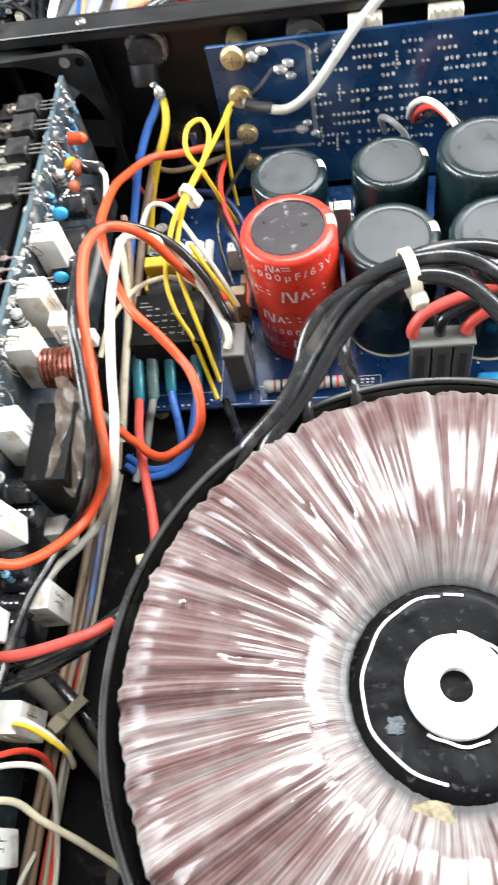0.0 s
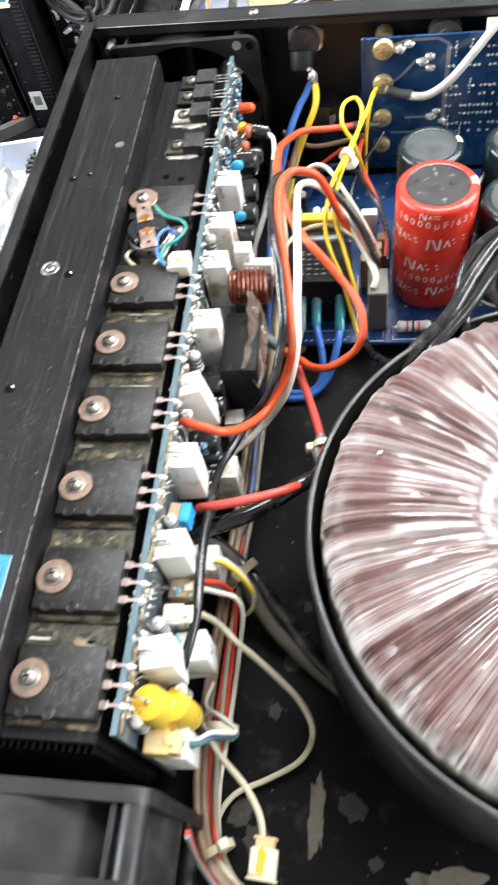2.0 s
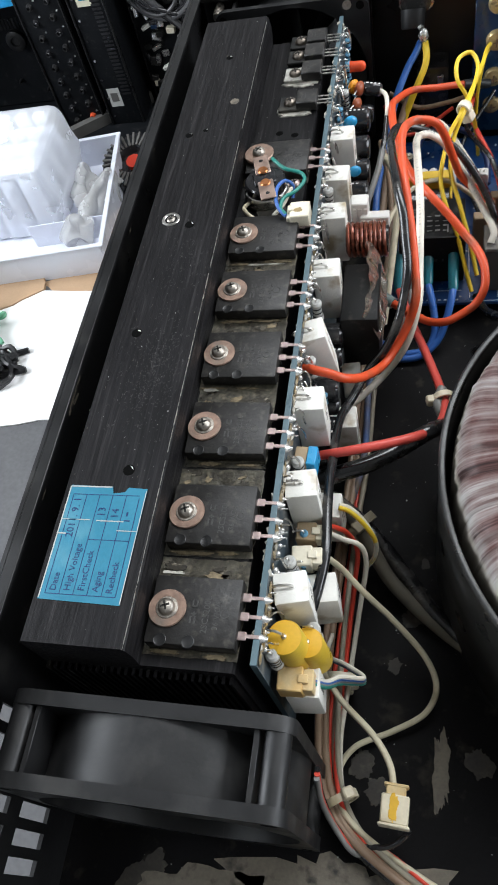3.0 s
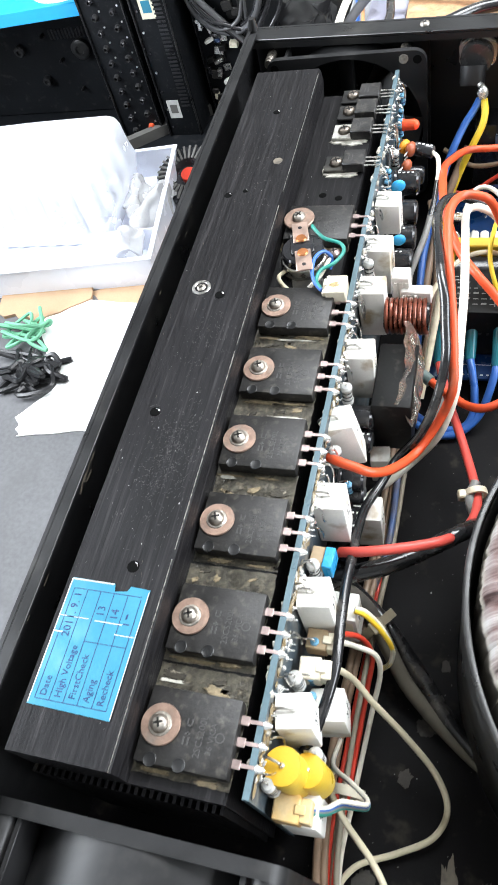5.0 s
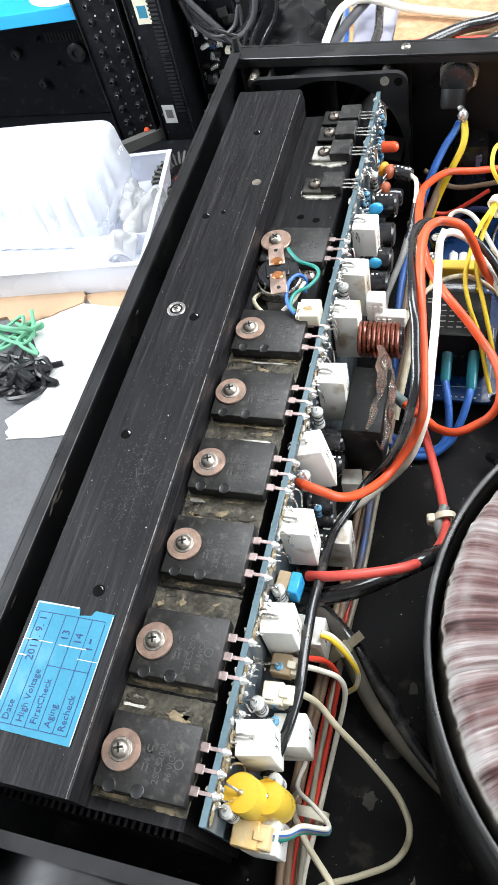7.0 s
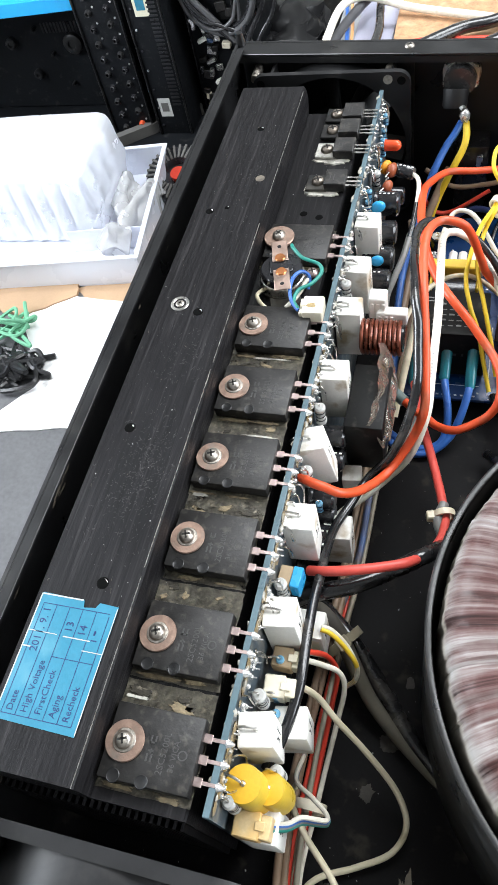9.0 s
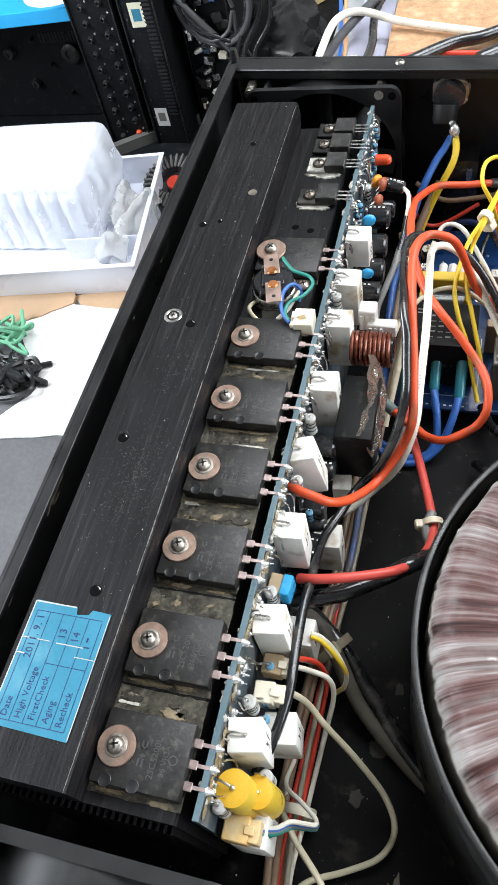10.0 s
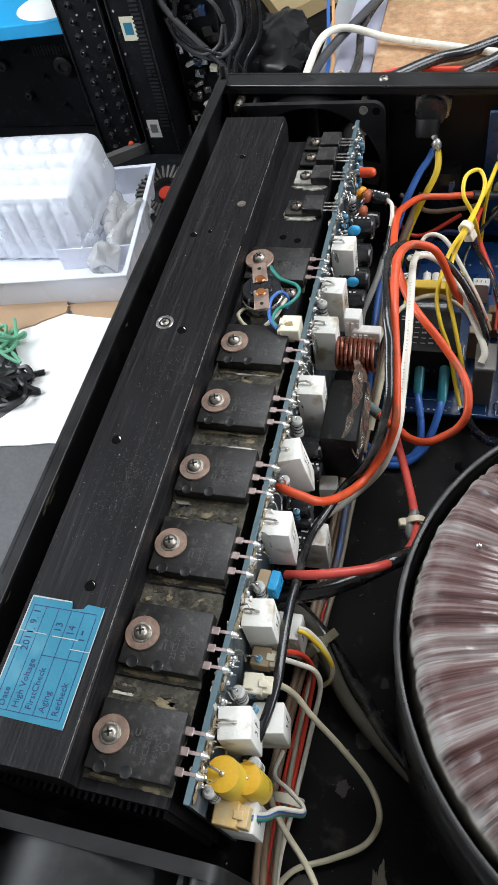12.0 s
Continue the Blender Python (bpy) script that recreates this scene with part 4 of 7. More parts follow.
ob = part("lead_tangle", local(bm, PB), TIN, board, "bent tinned component leads")
tagged(ob, kind="stuff")


def cement(x, y, z, rz=0, ry=0, h=23, w=10, d=9.6, lead=True):
    r = thing("cement_resistor", x, y, z, "white rectangular cement resistor soldered to the amplifier board", "resistor", "cement resistors", 0, ry, rz)
    bm = B()
    box(bm, -w / 2, w / 2, -d / 2, d / 2, 0, h, 0.55, 2)
    body = part("body", bm, CEMENT, r)
    bars(body, [(-4.5, 1.3, 0.35, 1.1), (-3.6, 1.3, 1.6, 0.4), (-1.6, 1.3, 0.35, 1.1), (-0.8, 1.3, 1.4, 0.4), (1.2, 1.3, 1.0, 0.35), (-4.5, -1.2, 1.4, 0.4), (-2.6, -1.2, 0.35, 1.2), (-1.8, -0.6, 1.8, 0.35), (0.6, -1.2, 0.35, 1.1)], PRINT_BLACK, mm(w / 2 + 0.02, 0, h * 0.52, 0, 90, 0) @ mm(0, 0, 0, 0, 0, 0))
    if lead:
        bm = B()
        tube(bm, spline([(0.4, 0, h - 0.6), (0.2, 0, h + 0.9), (-2.5, 0.3, h + 1.5), (-5.2, 0.5, h + 0.6), (-6.8, 0.6, h - 1.0)], 6), 0.42, 8)
        part("lead", bm, TIN, r)
        bm = B()
        cyl(bm, 0.4, 0, h - 0.02, 1.0, 0.25, seg=14, r2=0.7)
        part("lead_seal", bm, CEMENT, body)


for cx, cy, cz, crz, cry in ((32.3, 216.5, 52, 0, 0), (32, 190, 52.3, -2, 0), (32.2, 168.2, 51.5, 2, 0), (32.2, 137.0, 51.5, 3, 0), (32.2, 107.0, 52.0, 12, -8),
                             (31.6, 76.4, 52.5, 4, 0), (32.0, 45.0, 51.3, 8, 0), (32.6, 11.2, 51.0, 12, 0)):
    cement(cx, cy, cz, crz, cry)
for cx, cy, cz, crz in ((40.5, 114, 28, 6), (39.5, 89, 26, 4), (38.6, 18.5, 36, 10), (36.5, 52.5, 26, 0), (35.4, -9.5, 33, 4)):
    size = 0.72 if cy == 114 else 1.0
    cement(cx, cy, cz, crz, h=20 * size, w=10 * size, d=9.6 * size, lead=False)


def axial(x, y, z, length, r, material, bands, label, axis="z", name="resistor", group="small resistors"):
    """A dumbbell-shaped resistor with colour bands and wire ends."""
    t = thing(name, x, y, z, label, "resistor", group, 0 if axis == "z" else (90 if axis == "y" else 0), 90 if axis == "x" else 0)
    bm = B()
    h = length / 2
    lathe(bm, [(0.01, -h), (r * 0.7, -h), (r, -h * 0.85), (r, -h * 0.62), (r * 0.86, -h * 0.5), (r * 0.86, h * 0.5), (r, h * 0.62), (r, h * 0.85), (r * 0.7, h), (0.01, h)], seg=16)
    body = part("body", bm, material, t)
    for k, bmat in enumerate(bands):
        bm = B()
        zz = -h * 0.42 + k * h * 0.84 / max(len(bands) - 1, 1)
        lathe(bm, [(r * 0.87, zz - 0.28), (r * 0.9, zz - 0.28), (r * 0.9, zz + 0.28), (r * 0.87, zz + 0.28)], seg=16, close=True)
        part("band", bm, bmat, body)
    bm = B()
    cyl(bm, 0, 0, -h - 2.2, 0.3, 2.4, seg=8)
    tube(bm, spline([(0, 0, h - 0.1), (0, 0, h + 1.0), (-1.0, 0, h + 1.6), (-3.0, 0, h + 0.6)], 5), 0.3, 6)
    part("lead", bm, TIN, t)
    return t


DARK_BAND = BLACK_CAN
for ax, ay, az in ((30.2, 253.5, 66), (30.2, 21.5, 64), (29.4, 55.2, 66), (29.6, 178.4, 72), (29, -7.4, 66), (38.5, 3.5, 58), (29.5, 121.5, 68), (29.5, 96.5, 66)):
    axial(ax, ay, az, 9.5, 2.1, RES_GREY, (DARK_BAND, DARK_BAND, DARK_BAND), "grey banded resistor standing on the amplifier board")
for ax, ay, az in ((28.8, 296, 68), (29.2, 287, 66), (29.5, 281, 65), (30.2, 276, 65), (29.6, 268, 64), (33, 270, 60), (29.2, 240.5, 68), (29.2, 236, 66), (29.4, 230.5, 64), (32.0, 35.5, 56), (33.0, 24.6, 57), (34.0, 19.8, 55), (30, 204, 58), (33, 93, 52)):
    axial(ax, ay, az, 5.6, 1.35, RES_BLUE, (NAVY_WIRE, DARK_BAND), "small pale blue banded resistor on the amplifier board")

led = thing("indicator_led", 31.5, 273, 70, "red indicator lamp lying on the amplifier board", "led")
bm = B()
cyl(bm, 0, 0, 0, 2.7, 1.0, "x", 24)
cyl(bm, 0.8, 0, 0, 2.45, 4.4, "x", 24)
ball(bm, 5.2, 0, 0, 2.45, 1.0, 20)
part("lens", bm, LED_RED, led)
for k in (-1.2, 1.2):
    bm = B()
    cyl(bm, -4.6, k, 0, 0.3, 4.8, "x", 6)
    part("lead", bm, TIN, led)


def disc_cap(x, y, z, r, t, material, label, rz=0):
    c = thing("ceramic_capacitor", x, y, z, label, "capacitor", "small ceramic capacitors", rz=rz)
    bm = B()
    bmesh.ops.create_uvsphere(bm, u_segments=20, v_segments=12, radius=1, matrix=Matrix.Diagonal((r, t, r * 0.9, 1)))
    part("body", bm, material, c)
    bm = B()
    cyl(bm, -r - 3, 0, -r * 0.3, 0.3, r + 1, "x", 6)
    cyl(bm, -r - 3, 0, r * 0.3, 0.3, r + 1, "x", 6)
    part("lead", bm, TIN, c)


disc_cap(34.5, 230.5, 70, 3.2, 1.8, SKY_BLUE, "sky blue ceramic capacitor on the amplifier board", 20)
disc_cap(38, 202, 66, 2.8, 1.7, SKY_BLUE, "sky blue ceramic capacitor on the amplifier board", 10)
disc_cap(34.0, 258.6, 69, 3.4, 2.0, ORANGE_CER, "orange ceramic capacitor on the amplifier board", 60)
disc_cap(37.0, 256.5, 69, 3.6, 2.2, BROWN_CER, "brown ceramic capacitor on the amplifier board", 70)
disc_cap(36.0, 248.0, 67, 3.0, 2.0, BROWN_CER, "brown ceramic capacitor on the amplifier board", 60)


def can_cap(x, y, z, r, length, label, stripe=True, material=None, rz=0, ry=0):
    """A small electrolytic can lying with its axis away from the board."""
    c = thing("electrolytic_capacitor", x, y, z, label, "capacitor", "small electrolytic capacitors", 0, ry, rz)
    bm = B()
    lathe(bm, [(0.01, 0), (r * 0.9, 0), (r, 0.5), (r, 1.2), (r * 0.93, 1.8), (r, 2.4), (r, length - 0.8), (r * 0.85, length), (0.01, length)], seg=24)
    bmesh.ops.transform(bm, matrix=Matrix.Rotation(radians(90), 4, "Y"), verts=bm.verts)
    part("sleeve", bm, material or BLACK_CAN, c)
    bm = B()
    cyl(bm, length - 0.1, 0, 0, r * 0.75, 0.25, "x", 20)
    part("top_disc", bm, CAP_TOP, c)
    if stripe:
        bm = B()
        for k in range(4):
            box(bm, 2.2 + k * 1.9, 3.2 + k * 1.9, -0.35, 0.35, r - 0.05, r + 0.06)
        part("printing", bm, PRINT_WHITE, c, smooth=False)


can_cap(31, 241.5, 63, 5.4, 11, "black electrolytic capacitor lying on the amplifier board")
can_cap(30, 227.0, 59, 5.4, 12.5, "black electrolytic capacitor lying on the amplifier board", False)
can_cap(30, 214.5, 56, 5.4, 13, "black electrolytic capacitor lying on the amplifier board")
can_cap(30, 203.0, 54, 5.0, 13, "black electrolytic capacitor lying on the amplifier board")
can_cap(32, 250.5, 60, 4.0, 11, "black electrolytic capacitor lying on the amplifier board", False)
can_cap(38.0, 258.5, 68, 3.0, 9, "small black electrolytic capacitor on the amplifier board", True, None, -18)
for yy, zz in ((121, 56), (115, 50), (97, 52), (94, 46), (86, 44), (79, 48), (72, 46)):
    can_cap(28.4, yy, zz - 1, 4.4, 9.4, "small black electrolytic capacitor low on the amplifier board", yy in (115, 86, 79))
wire("signal_wire", [(46, 255.5, 68), (48.8, 252, 68), (49.8, 246, 67), (49.8, 238, 65)], 0.95, WHITE_WIRE, "thin white wire from a small capacitor")
wire("signal_wire", [(49.8, 239, 65.2), (49.4, 229, 63), (48.6, 222, 61)], 1.2, BLACK_WIRE, "thin black sleeve over a wire joint")
wire("signal_wire", [(48.8, 224, 61.2), (47.2, 213, 58.5), (44.5, 203, 55), (42.5, 197, 51), (42.5, 190, 45)], 1.35, GREY_WIRE, "grey wire running down beside the amplifier board")

# inductor coil of heavy enamelled wire
coil = thing("inductor_coil", 45.5, 164, 62.5, "coil of red-brown enamelled copper wire", "coil")
bm = B()
turns = []
for k in range(9 * 20 + 1):
    a = 2 * math.pi * k / 20
    turns.append((-8 + k / 20 * 1.75, 6.3 * math.cos(a), 6.3 * math.sin(a)))
tube(bm, turns, 0.84, 8)
part("winding", bm, COPPER_RED, coil)
bm = B()
cyl(bm, -8.4, 0, 0, 5.3, 16.6, "x", 24)
part("core", bm, BLACK_CAN, coil)
for k, (bx, by, bz, sx, sy, sz) in enumerate(((41.5, 180.5, 58, 7, 6.5, 11), (47.5, 177.0, 58, 12, 4.6, 6))):
    c = thing("terminal_block", bx, by, bz, "small white plastic connector beside the coil", "connector", "white connectors")
    bm = B()
    box(bm, -sx / 2, sx / 2, -sy / 2, sy / 2, 0, sz, 0.5)
    part("housing", bm, RESIN_WHITE, c)
    bm = B()
    for j in range(3):
        box(bm, -sx / 2 + 1 + j * 2.2, -sx / 2 + 2.2 + j * 2.2, -sy / 2 - 0.6, -sy / 2, sz * 0.3, sz * 0.8)
    part("latch", bm, RESIN_WHITE, c)

relay = thing("output_relay", 45.0, 134, 37, "black relay with crumpled tape stuck to its end", "relay")
bm = B()
box(bm, -7.5, 6.5, -14, 15, 0, 27, 0.7, 2)
part("case", bm, RELAY_BLACK, relay)
bm = B()
n, m_ = 40, 14
grid = []
rnd = random.Random(3)
for i in range(n):
    row = []
    for j in range(m_):
        u, v = i / (n - 1), j / (m_ - 1)
        c = Vector((0.6 + 2.0 * math.sin(u * 3.0) + v * 6.5, 20 - 34 * u + 2.5 * math.sin(v * 5), 33.5 - 5 * u - 10.0 * v))
        q = Vector((u * 6, v * 2.2, 0))
        row.append(bm.verts.new(c + Vector((noise.noise(q), noise.noise(q + Vector((5, 3, 0))), noise.noise(q + Vector((2, 9, 4))))) * 1.2))
    grid.append(row)
for i in range(n - 1):
    for j in range(m_ - 1):
        bm.faces.new((grid[i][j], grid[i + 1][j], grid[i + 1][j + 1], grid[i][j + 1]))
bmesh.ops.solidify(bm, geom=bm.faces[:], thickness=0.15)
part("tape", bm, TAPE, relay, "crumpled brown adhesive tape")

trim = thing("trimmer", 31.5, 59.5, 60, "small tan and blue trimmer on the amplifier board", "trimmer", rz=-4)
bm = B()
box(bm, -4, 0.2, -3.3, 3.3, 0, 7.0, 0.3)
part("case", bm, TRIM_TAN, trim)
bm = B()
box(bm, 0.2, 3.4, -3.5, 3.5, -0.3, 7.4, 0.3)
part("face", bm, SKY_BLUE, trim, "sky blue end block")


def header(x, y, z, sx, sy, sz, material, label, rz=0):
    c = thing("wire_connector", x, y, z, label, "connector", "board connectors", rz=rz)
    bm = B()
    box(bm, -sx / 2, sx / 2 - 3, -sy / 2, sy / 2, 0, sz, 0.4)
    part("header", bm, material, c)
    bm = B()
    box(bm, sx / 2 - 3.2, sx / 2, -sy / 2 + 0.5, sy / 2 - 0.5, 0.6, sz - 0.6, 0.3)
    box(bm, sx / 2 - 4.4, sx / 2 - 1.5, -1.2, 1.2, sz - 0.7, sz + 0.5, 0.2)
    part("plug", bm, WHITE_PLASTIC if material is not IVORY_STAINED else IVORY_STAINED, c)
    return c


header(34.0, 36.6, 52, 9.5, 6.5, 6, TRIM_TAN, "tan board connector with a small plug", 0)
header(34.0, 27.0, 54, 9.5, 6.6, 7, WHITE_PLASTIC, "ivory board connector with a wire plug", 4)
header(34.2, -10.6, 52, 10.5, 7.2, 7.6, IVORY_STAINED, "ivory board connector stained with orange glue", 2)
header(37.0, 50.0, 34, 7, 6, 10, WHITE_PLASTIC, "ivory board connector with a yellow and white lead")


def film_cap(x, y, z, r, h, rx, ry):
    c = thing("film_capacitor", x, y, z, "round yellow film capacitor with a tinned lead on the board", "capacitor", "yellow film capacitors", rx, ry)
    bm = B()
    lathe(bm, [(0.01, 0.3), (r - 0.8, 0), (r, 0.8), (r, h - 0.5), (r - 0.25, h)], seg=40)
    part("wrap", bm, YELLOW_CAP, c)
    bm = B()
    lathe(bm, [(0.01, h + 0.3), (r * 0.6, h + 0.2), (r - 0.2, h - 0.1)], seg=40)
    part("end", bm, YELLOW_END, c, "orange-yellow resin end")
    bm = B()
    tube(bm, spline([(0, 0, h), (-0.2, 0, h + 2.2), (-2, 0.6, h + 2.8), (-5.6, 1.4, h + 1.5)], 6), 0.4, 8)
    ball(bm, 0, 0, h + 0.4, 0.9)
    part("lead", bm, TIN, c)


film_cap(33.4, -2.4, 53.5, 5.2, 17.5, 0, -5)
film_cap(38.4, -1.0, 46, 4.7, 17, 0, -4)

# ---------------------------------------------------------------- toroidal transformer
TX, TY = 163.7, 57.2
pot = thing("transformer_band", TX, TY, 0, "black steel band standing round the transformer", "band")
bm = B()
lathe(bm, [(88.2, 0.2), (90, 0.2), (90.2, 65.5)], seg=120)
lathe(bm, [(88.2, 0.2), (88.0, 65.5)], seg=120)
part("band", bm, POT, pot)
bm = B()
lathe(bm, [(88.5, 65.4), (90.2, 65.4), (90.45, 66.2), (90.1, 66.9), (89.4, 67.1), (88.6, 66.8), (88.3, 66.2)], seg=120, close=True)
part("rim", bm, POT, pot, "rolled rim with a dull shine")
toroid = thing("toroidal_transformer", TX, TY, 0, "large toroidal transformer wrapped in crinkled clear film", "transformer")
prof = [Vector((r, 0, z)) for r, z in ((84.2, 3), (85.4, 20), (85.8, 40), (85.8, 55), (85.0, 63.5), (82.2, 70.6), (76, 74.4), (66, 76.2), (56, 76.8), (47, 76.6), (40, 75.6), (35, 73.8), (31, 70.4), (28, 66.8), (25.6, 64.5), (24.5, 56))]
prof = [(v.x, v.z) for v in spline(prof, 4)]
NA = 560
folds = random.Random(21)
fold_set = [(folds.uniform(0, 6.283), folds.uniform(0.008, 0.03), folds.uniform(-1.5, 0.9), folds.uniform(0.1, 0.6), folds.uniform(0.5, 1.0)) for _ in range(110)]


def crinkle(a, j, r, z):
    if z < 6:
        return (0, 0)
    u = j / len(prof)
    c, s = math.cos(a), math.sin(a)
    w = 1.5 * (0.3 - abs(noise.noise(Vector((c * 11, s * 11, u * 0.12))))) + 1.1 * (0.25 - abs(noise.noise(Vector((c * 21, s * 21, 3 + u * 0.25))))) + 0.35 * noise.noise(Vector((c * 46, s * 46, u * 0.5)))
    for fa, fw, fh, f0, f1 in fold_set:
        d = (a - fa + math.pi) % (2 * math.pi) - math.pi
        if abs(d) < 3 * fw and f0 < u < f1:
            w += fh * math.exp(-(d / fw) ** 2)
    edge = min(1, max(0.25, (r - 24) / 30))
    lump = 0.45 * noise.noise(Vector((c * 30, s * 30, 9 + u * 14))) + 0.5 * noise.noise(Vector((c * 62, s * 62, u * 2.0))) if r > 76 else 0
    return (0.35 * w + (lump if z < 72 else 0), 1.0 * w * edge + 0.3 * lump)


bm = B()
rings = lathe(bm, prof, seg=NA, wobble=crinkle)
uvl = bm.loops.layers.uv.new("UVMap")
n = len(prof) - 1
vat = {}
for i, ring in enumerate(rings):
    for j, v in enumerate(ring):
        vat[v] = (i, j)
for f in bm.faces:
    ids = [vat[lp.vert] for lp in f.loops]
    wrap = max(i for i, _ in ids) - min(i for i, _ in ids) > 2
    for lp, (i, j) in zip(f.loops, ids):
        lp[uvl].uv = ((i + (NA if wrap and i < 2 else 0)) / NA * 6.28, j / n)
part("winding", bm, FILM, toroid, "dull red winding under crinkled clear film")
bm = B()
lathe(bm, [(0.01, 65.6), (12, 65.6), (14.5, 65.8), (20, 66), (22.5, 66.3), (24, 66.1), (26, 65), (27, 60)], seg=80,
      wobble=lambda a, j, r, z: (0.5 * noise.noise(Vector((math.cos(a) * 3, math.sin(a) * 3, j))), 0.35 * noise.noise(Vector((math.cos(a) * r * 0.3, math.sin(a) * r * 0.3, 5))) if r > 13 else 0))
fill = part("core_fill", bm, RESIN_BLACK, toroid, "glossy black potting resin")
bm = B()
lathe(bm, [(4.1, 58), (4.1, 69.4), (4.8, 70.2), (11.3, 70.2), (12.2, 69.4), (12.3, 64)], seg=48)
plug_ = part("plug", bm, RESIN_WHITE, toroid, "white resin plug with a bolt hole")
# tan disc puts the lit beige of the hole's wall into its colour
bm = B()
cyl(bm, 0, 0, 50, 4.2, 9, seg=24)
part("bolt_hole", bm, TRIM_TAN, plug_)
# white beads shaped as the light reflected along the resin's raised edge
for a0, a1, r0 in ((95, 262, 22.6), (80, 93, 23.2), (20, 85, 13.6), (235, 300, 13.4)):
    bm = B()
    tube(bm, [((r0 + 0.35 * math.sin(a * 0.07) + 0.2 * math.sin(a * 0.19)) * math.cos(radians(a)), (r0 + 0.35 * math.sin(a * 0.07) + 0.2 * math.sin(a * 0.19)) * math.sin(radians(a)), 66.5) for a in range(a0, a1 + 1, 3)], 0.42, 8)
    part("glue_bead", bm, MENISCUS_GLINT, fill, "thin white line shaped as the glint on the resin's edge")
patch("glue_stain", -15, -9, 66.3, 2.2, 1.8, surface("cloudy_resin", (0.09, 0.105, 0.12), 0.3, 0, 0.5, 500, 0.4), toroid, 33, (0, 0, 0), "cloudy pale stain", 0.5, thick=0.25)
patch("tape_tab", -8, -29, 68.6, 5, 3.6, surface("aged_yellow_tape", (0.27, 0.235, 0.15), 0.25, 0, 0.4, 260, 0.5, coat=0.7, dirt=(0.10, 0.06, 0.05), dirt_amount=0.5, dirt_scale=240), toroid, 34, (0, 0, 0), "aged yellow tape tab", 0.25, thick=0.4)
bm = B()
ball(bm, -67, 19, 77.6, 1.0)
part("fleck", bm, TIN, toroid, "shiny fleck of solder")

# heavy black leads leaving the transformer
for pts, r in (([(104, 118, 52), (107.4, 125.8, 63), (121, 136.9, 72), (131.9, 154.3, 78), (142.6, 167.2, 82), (159.9, 176.7, 86), (176.6, 180.1, 86), (192, 177, 83), (212, 165, 70)], 2.6),
               ([(113, 122, 56), (116, 127, 66), (128.7, 142.3, 72), (138.6, 155.8, 78), (149.2, 164.8, 84), (162.5, 168.5, 88), (175.2, 166.6, 86), (186, 158, 80), (200, 146, 68)], 2.6),
               ([(142.7, 141.5, 62), (142.0, 147.0, 66), (139.9, 158.7, 62), (140.2, 168, 63), (145, 172.5, 68), (155, 178, 74), (172, 186, 74), (190, 190, 66)], 2.3),
               ([(127, 135.5, 60), (127.6, 139.0, 67), (126.8, 152.0, 72), (132.5, 163.6, 79), (148.0, 171.7, 85), (162, 174, 89), (178, 173, 88), (196, 166, 76)], 2.4)):
    wire("transformer_lead", pts, r, BLACK_WIRE, "thick glossy black lead arching out of the transformer", "cable", "transformer leads", 14)
tt = zip_tie(160.5, 172.5, 84.8, 7.0, (1, 0.25, 0.05), spin=-60)
wire("transformer_lead", [(116, 122, 58), (104, 124, 40), (97, 138, 20), (90, 152, 6)], 2.2, BLACK_WIRE, "black lead running down beside the transformer", "cable", "transformer leads")
wire("transformer_lead", [(118, 128, 60), (103, 146, 34), (95, 165, 16), (90, 178, 12.5)], 2.0, BLACK_WIRE, "black lead running down beside the transformer", "cable", "transformer leads")
# ---------------------------------------------------------------- supply board with reservoir capacitors
MB = (130, 236, 8.4)
supply = thing("supply_board", *MB, "blue power supply circuit board with white printing", "circuit board")
bm = B()
box(bm, 52, 330, 177, 296, 8.4, 10, 0.1)
part("board", local(bm, MB), PCB_BLUE, supply)
for sx in (60, 180, 300):
    for sy in (182, 290):
        bm = B()
        cyl(bm, sx, sy, 0, 3, 8.4, seg=12)
        part("standoff", local(bm, MB), BRASS, supply)
bm = B()
for x0, x1, y0, y1 in ((104, 146, 178.6, 178.9), (104, 104.3, 178.6, 181), (104, 110, 185.5, 185.8), (128, 152, 187.5, 187.8), (128, 128.3, 183, 187.8), (151.7, 152, 183, 187.8), (128, 152, 183, 183.3), (56, 84, 184.5, 184.8), (88, 100, 177.9, 178.2), (87.5, 87.8, 180, 220), (99.6, 99.9, 180, 220)):
    box(bm, x0, x1, y0, y1, 10.02, 10.07)
for k in range(10):
    box(bm, 130 + k * 2.0, 131.2 + k * 2.0, 184.2, 184.9, 10.02, 10.07)
    box(bm, 130 + k * 2.0, 131.4 + k * 2.0, 185.6, 186.5, 10.02, 10.07)
    box(bm, 58 + k * 2.6, 59.2 + k * 2.6, 178.6, 179.4, 10.02, 10.07)
part("silk_print", local(bm, MB), PRINT_WHITE, supply, "white printed outlines", smooth=False)
rnd = random.Random(17)
bm = B()
for k in range(90):
    ball(bm, rnd.uniform(56, 200), rnd.uniform(180, 292), 10.1, rnd.uniform(0.5, 0.9), 0.5, 8)
ob = part("solder_joints", local(bm, MB), SOLDER, supply, "scattered solder joints")
tagged(ob, kind="stuff")


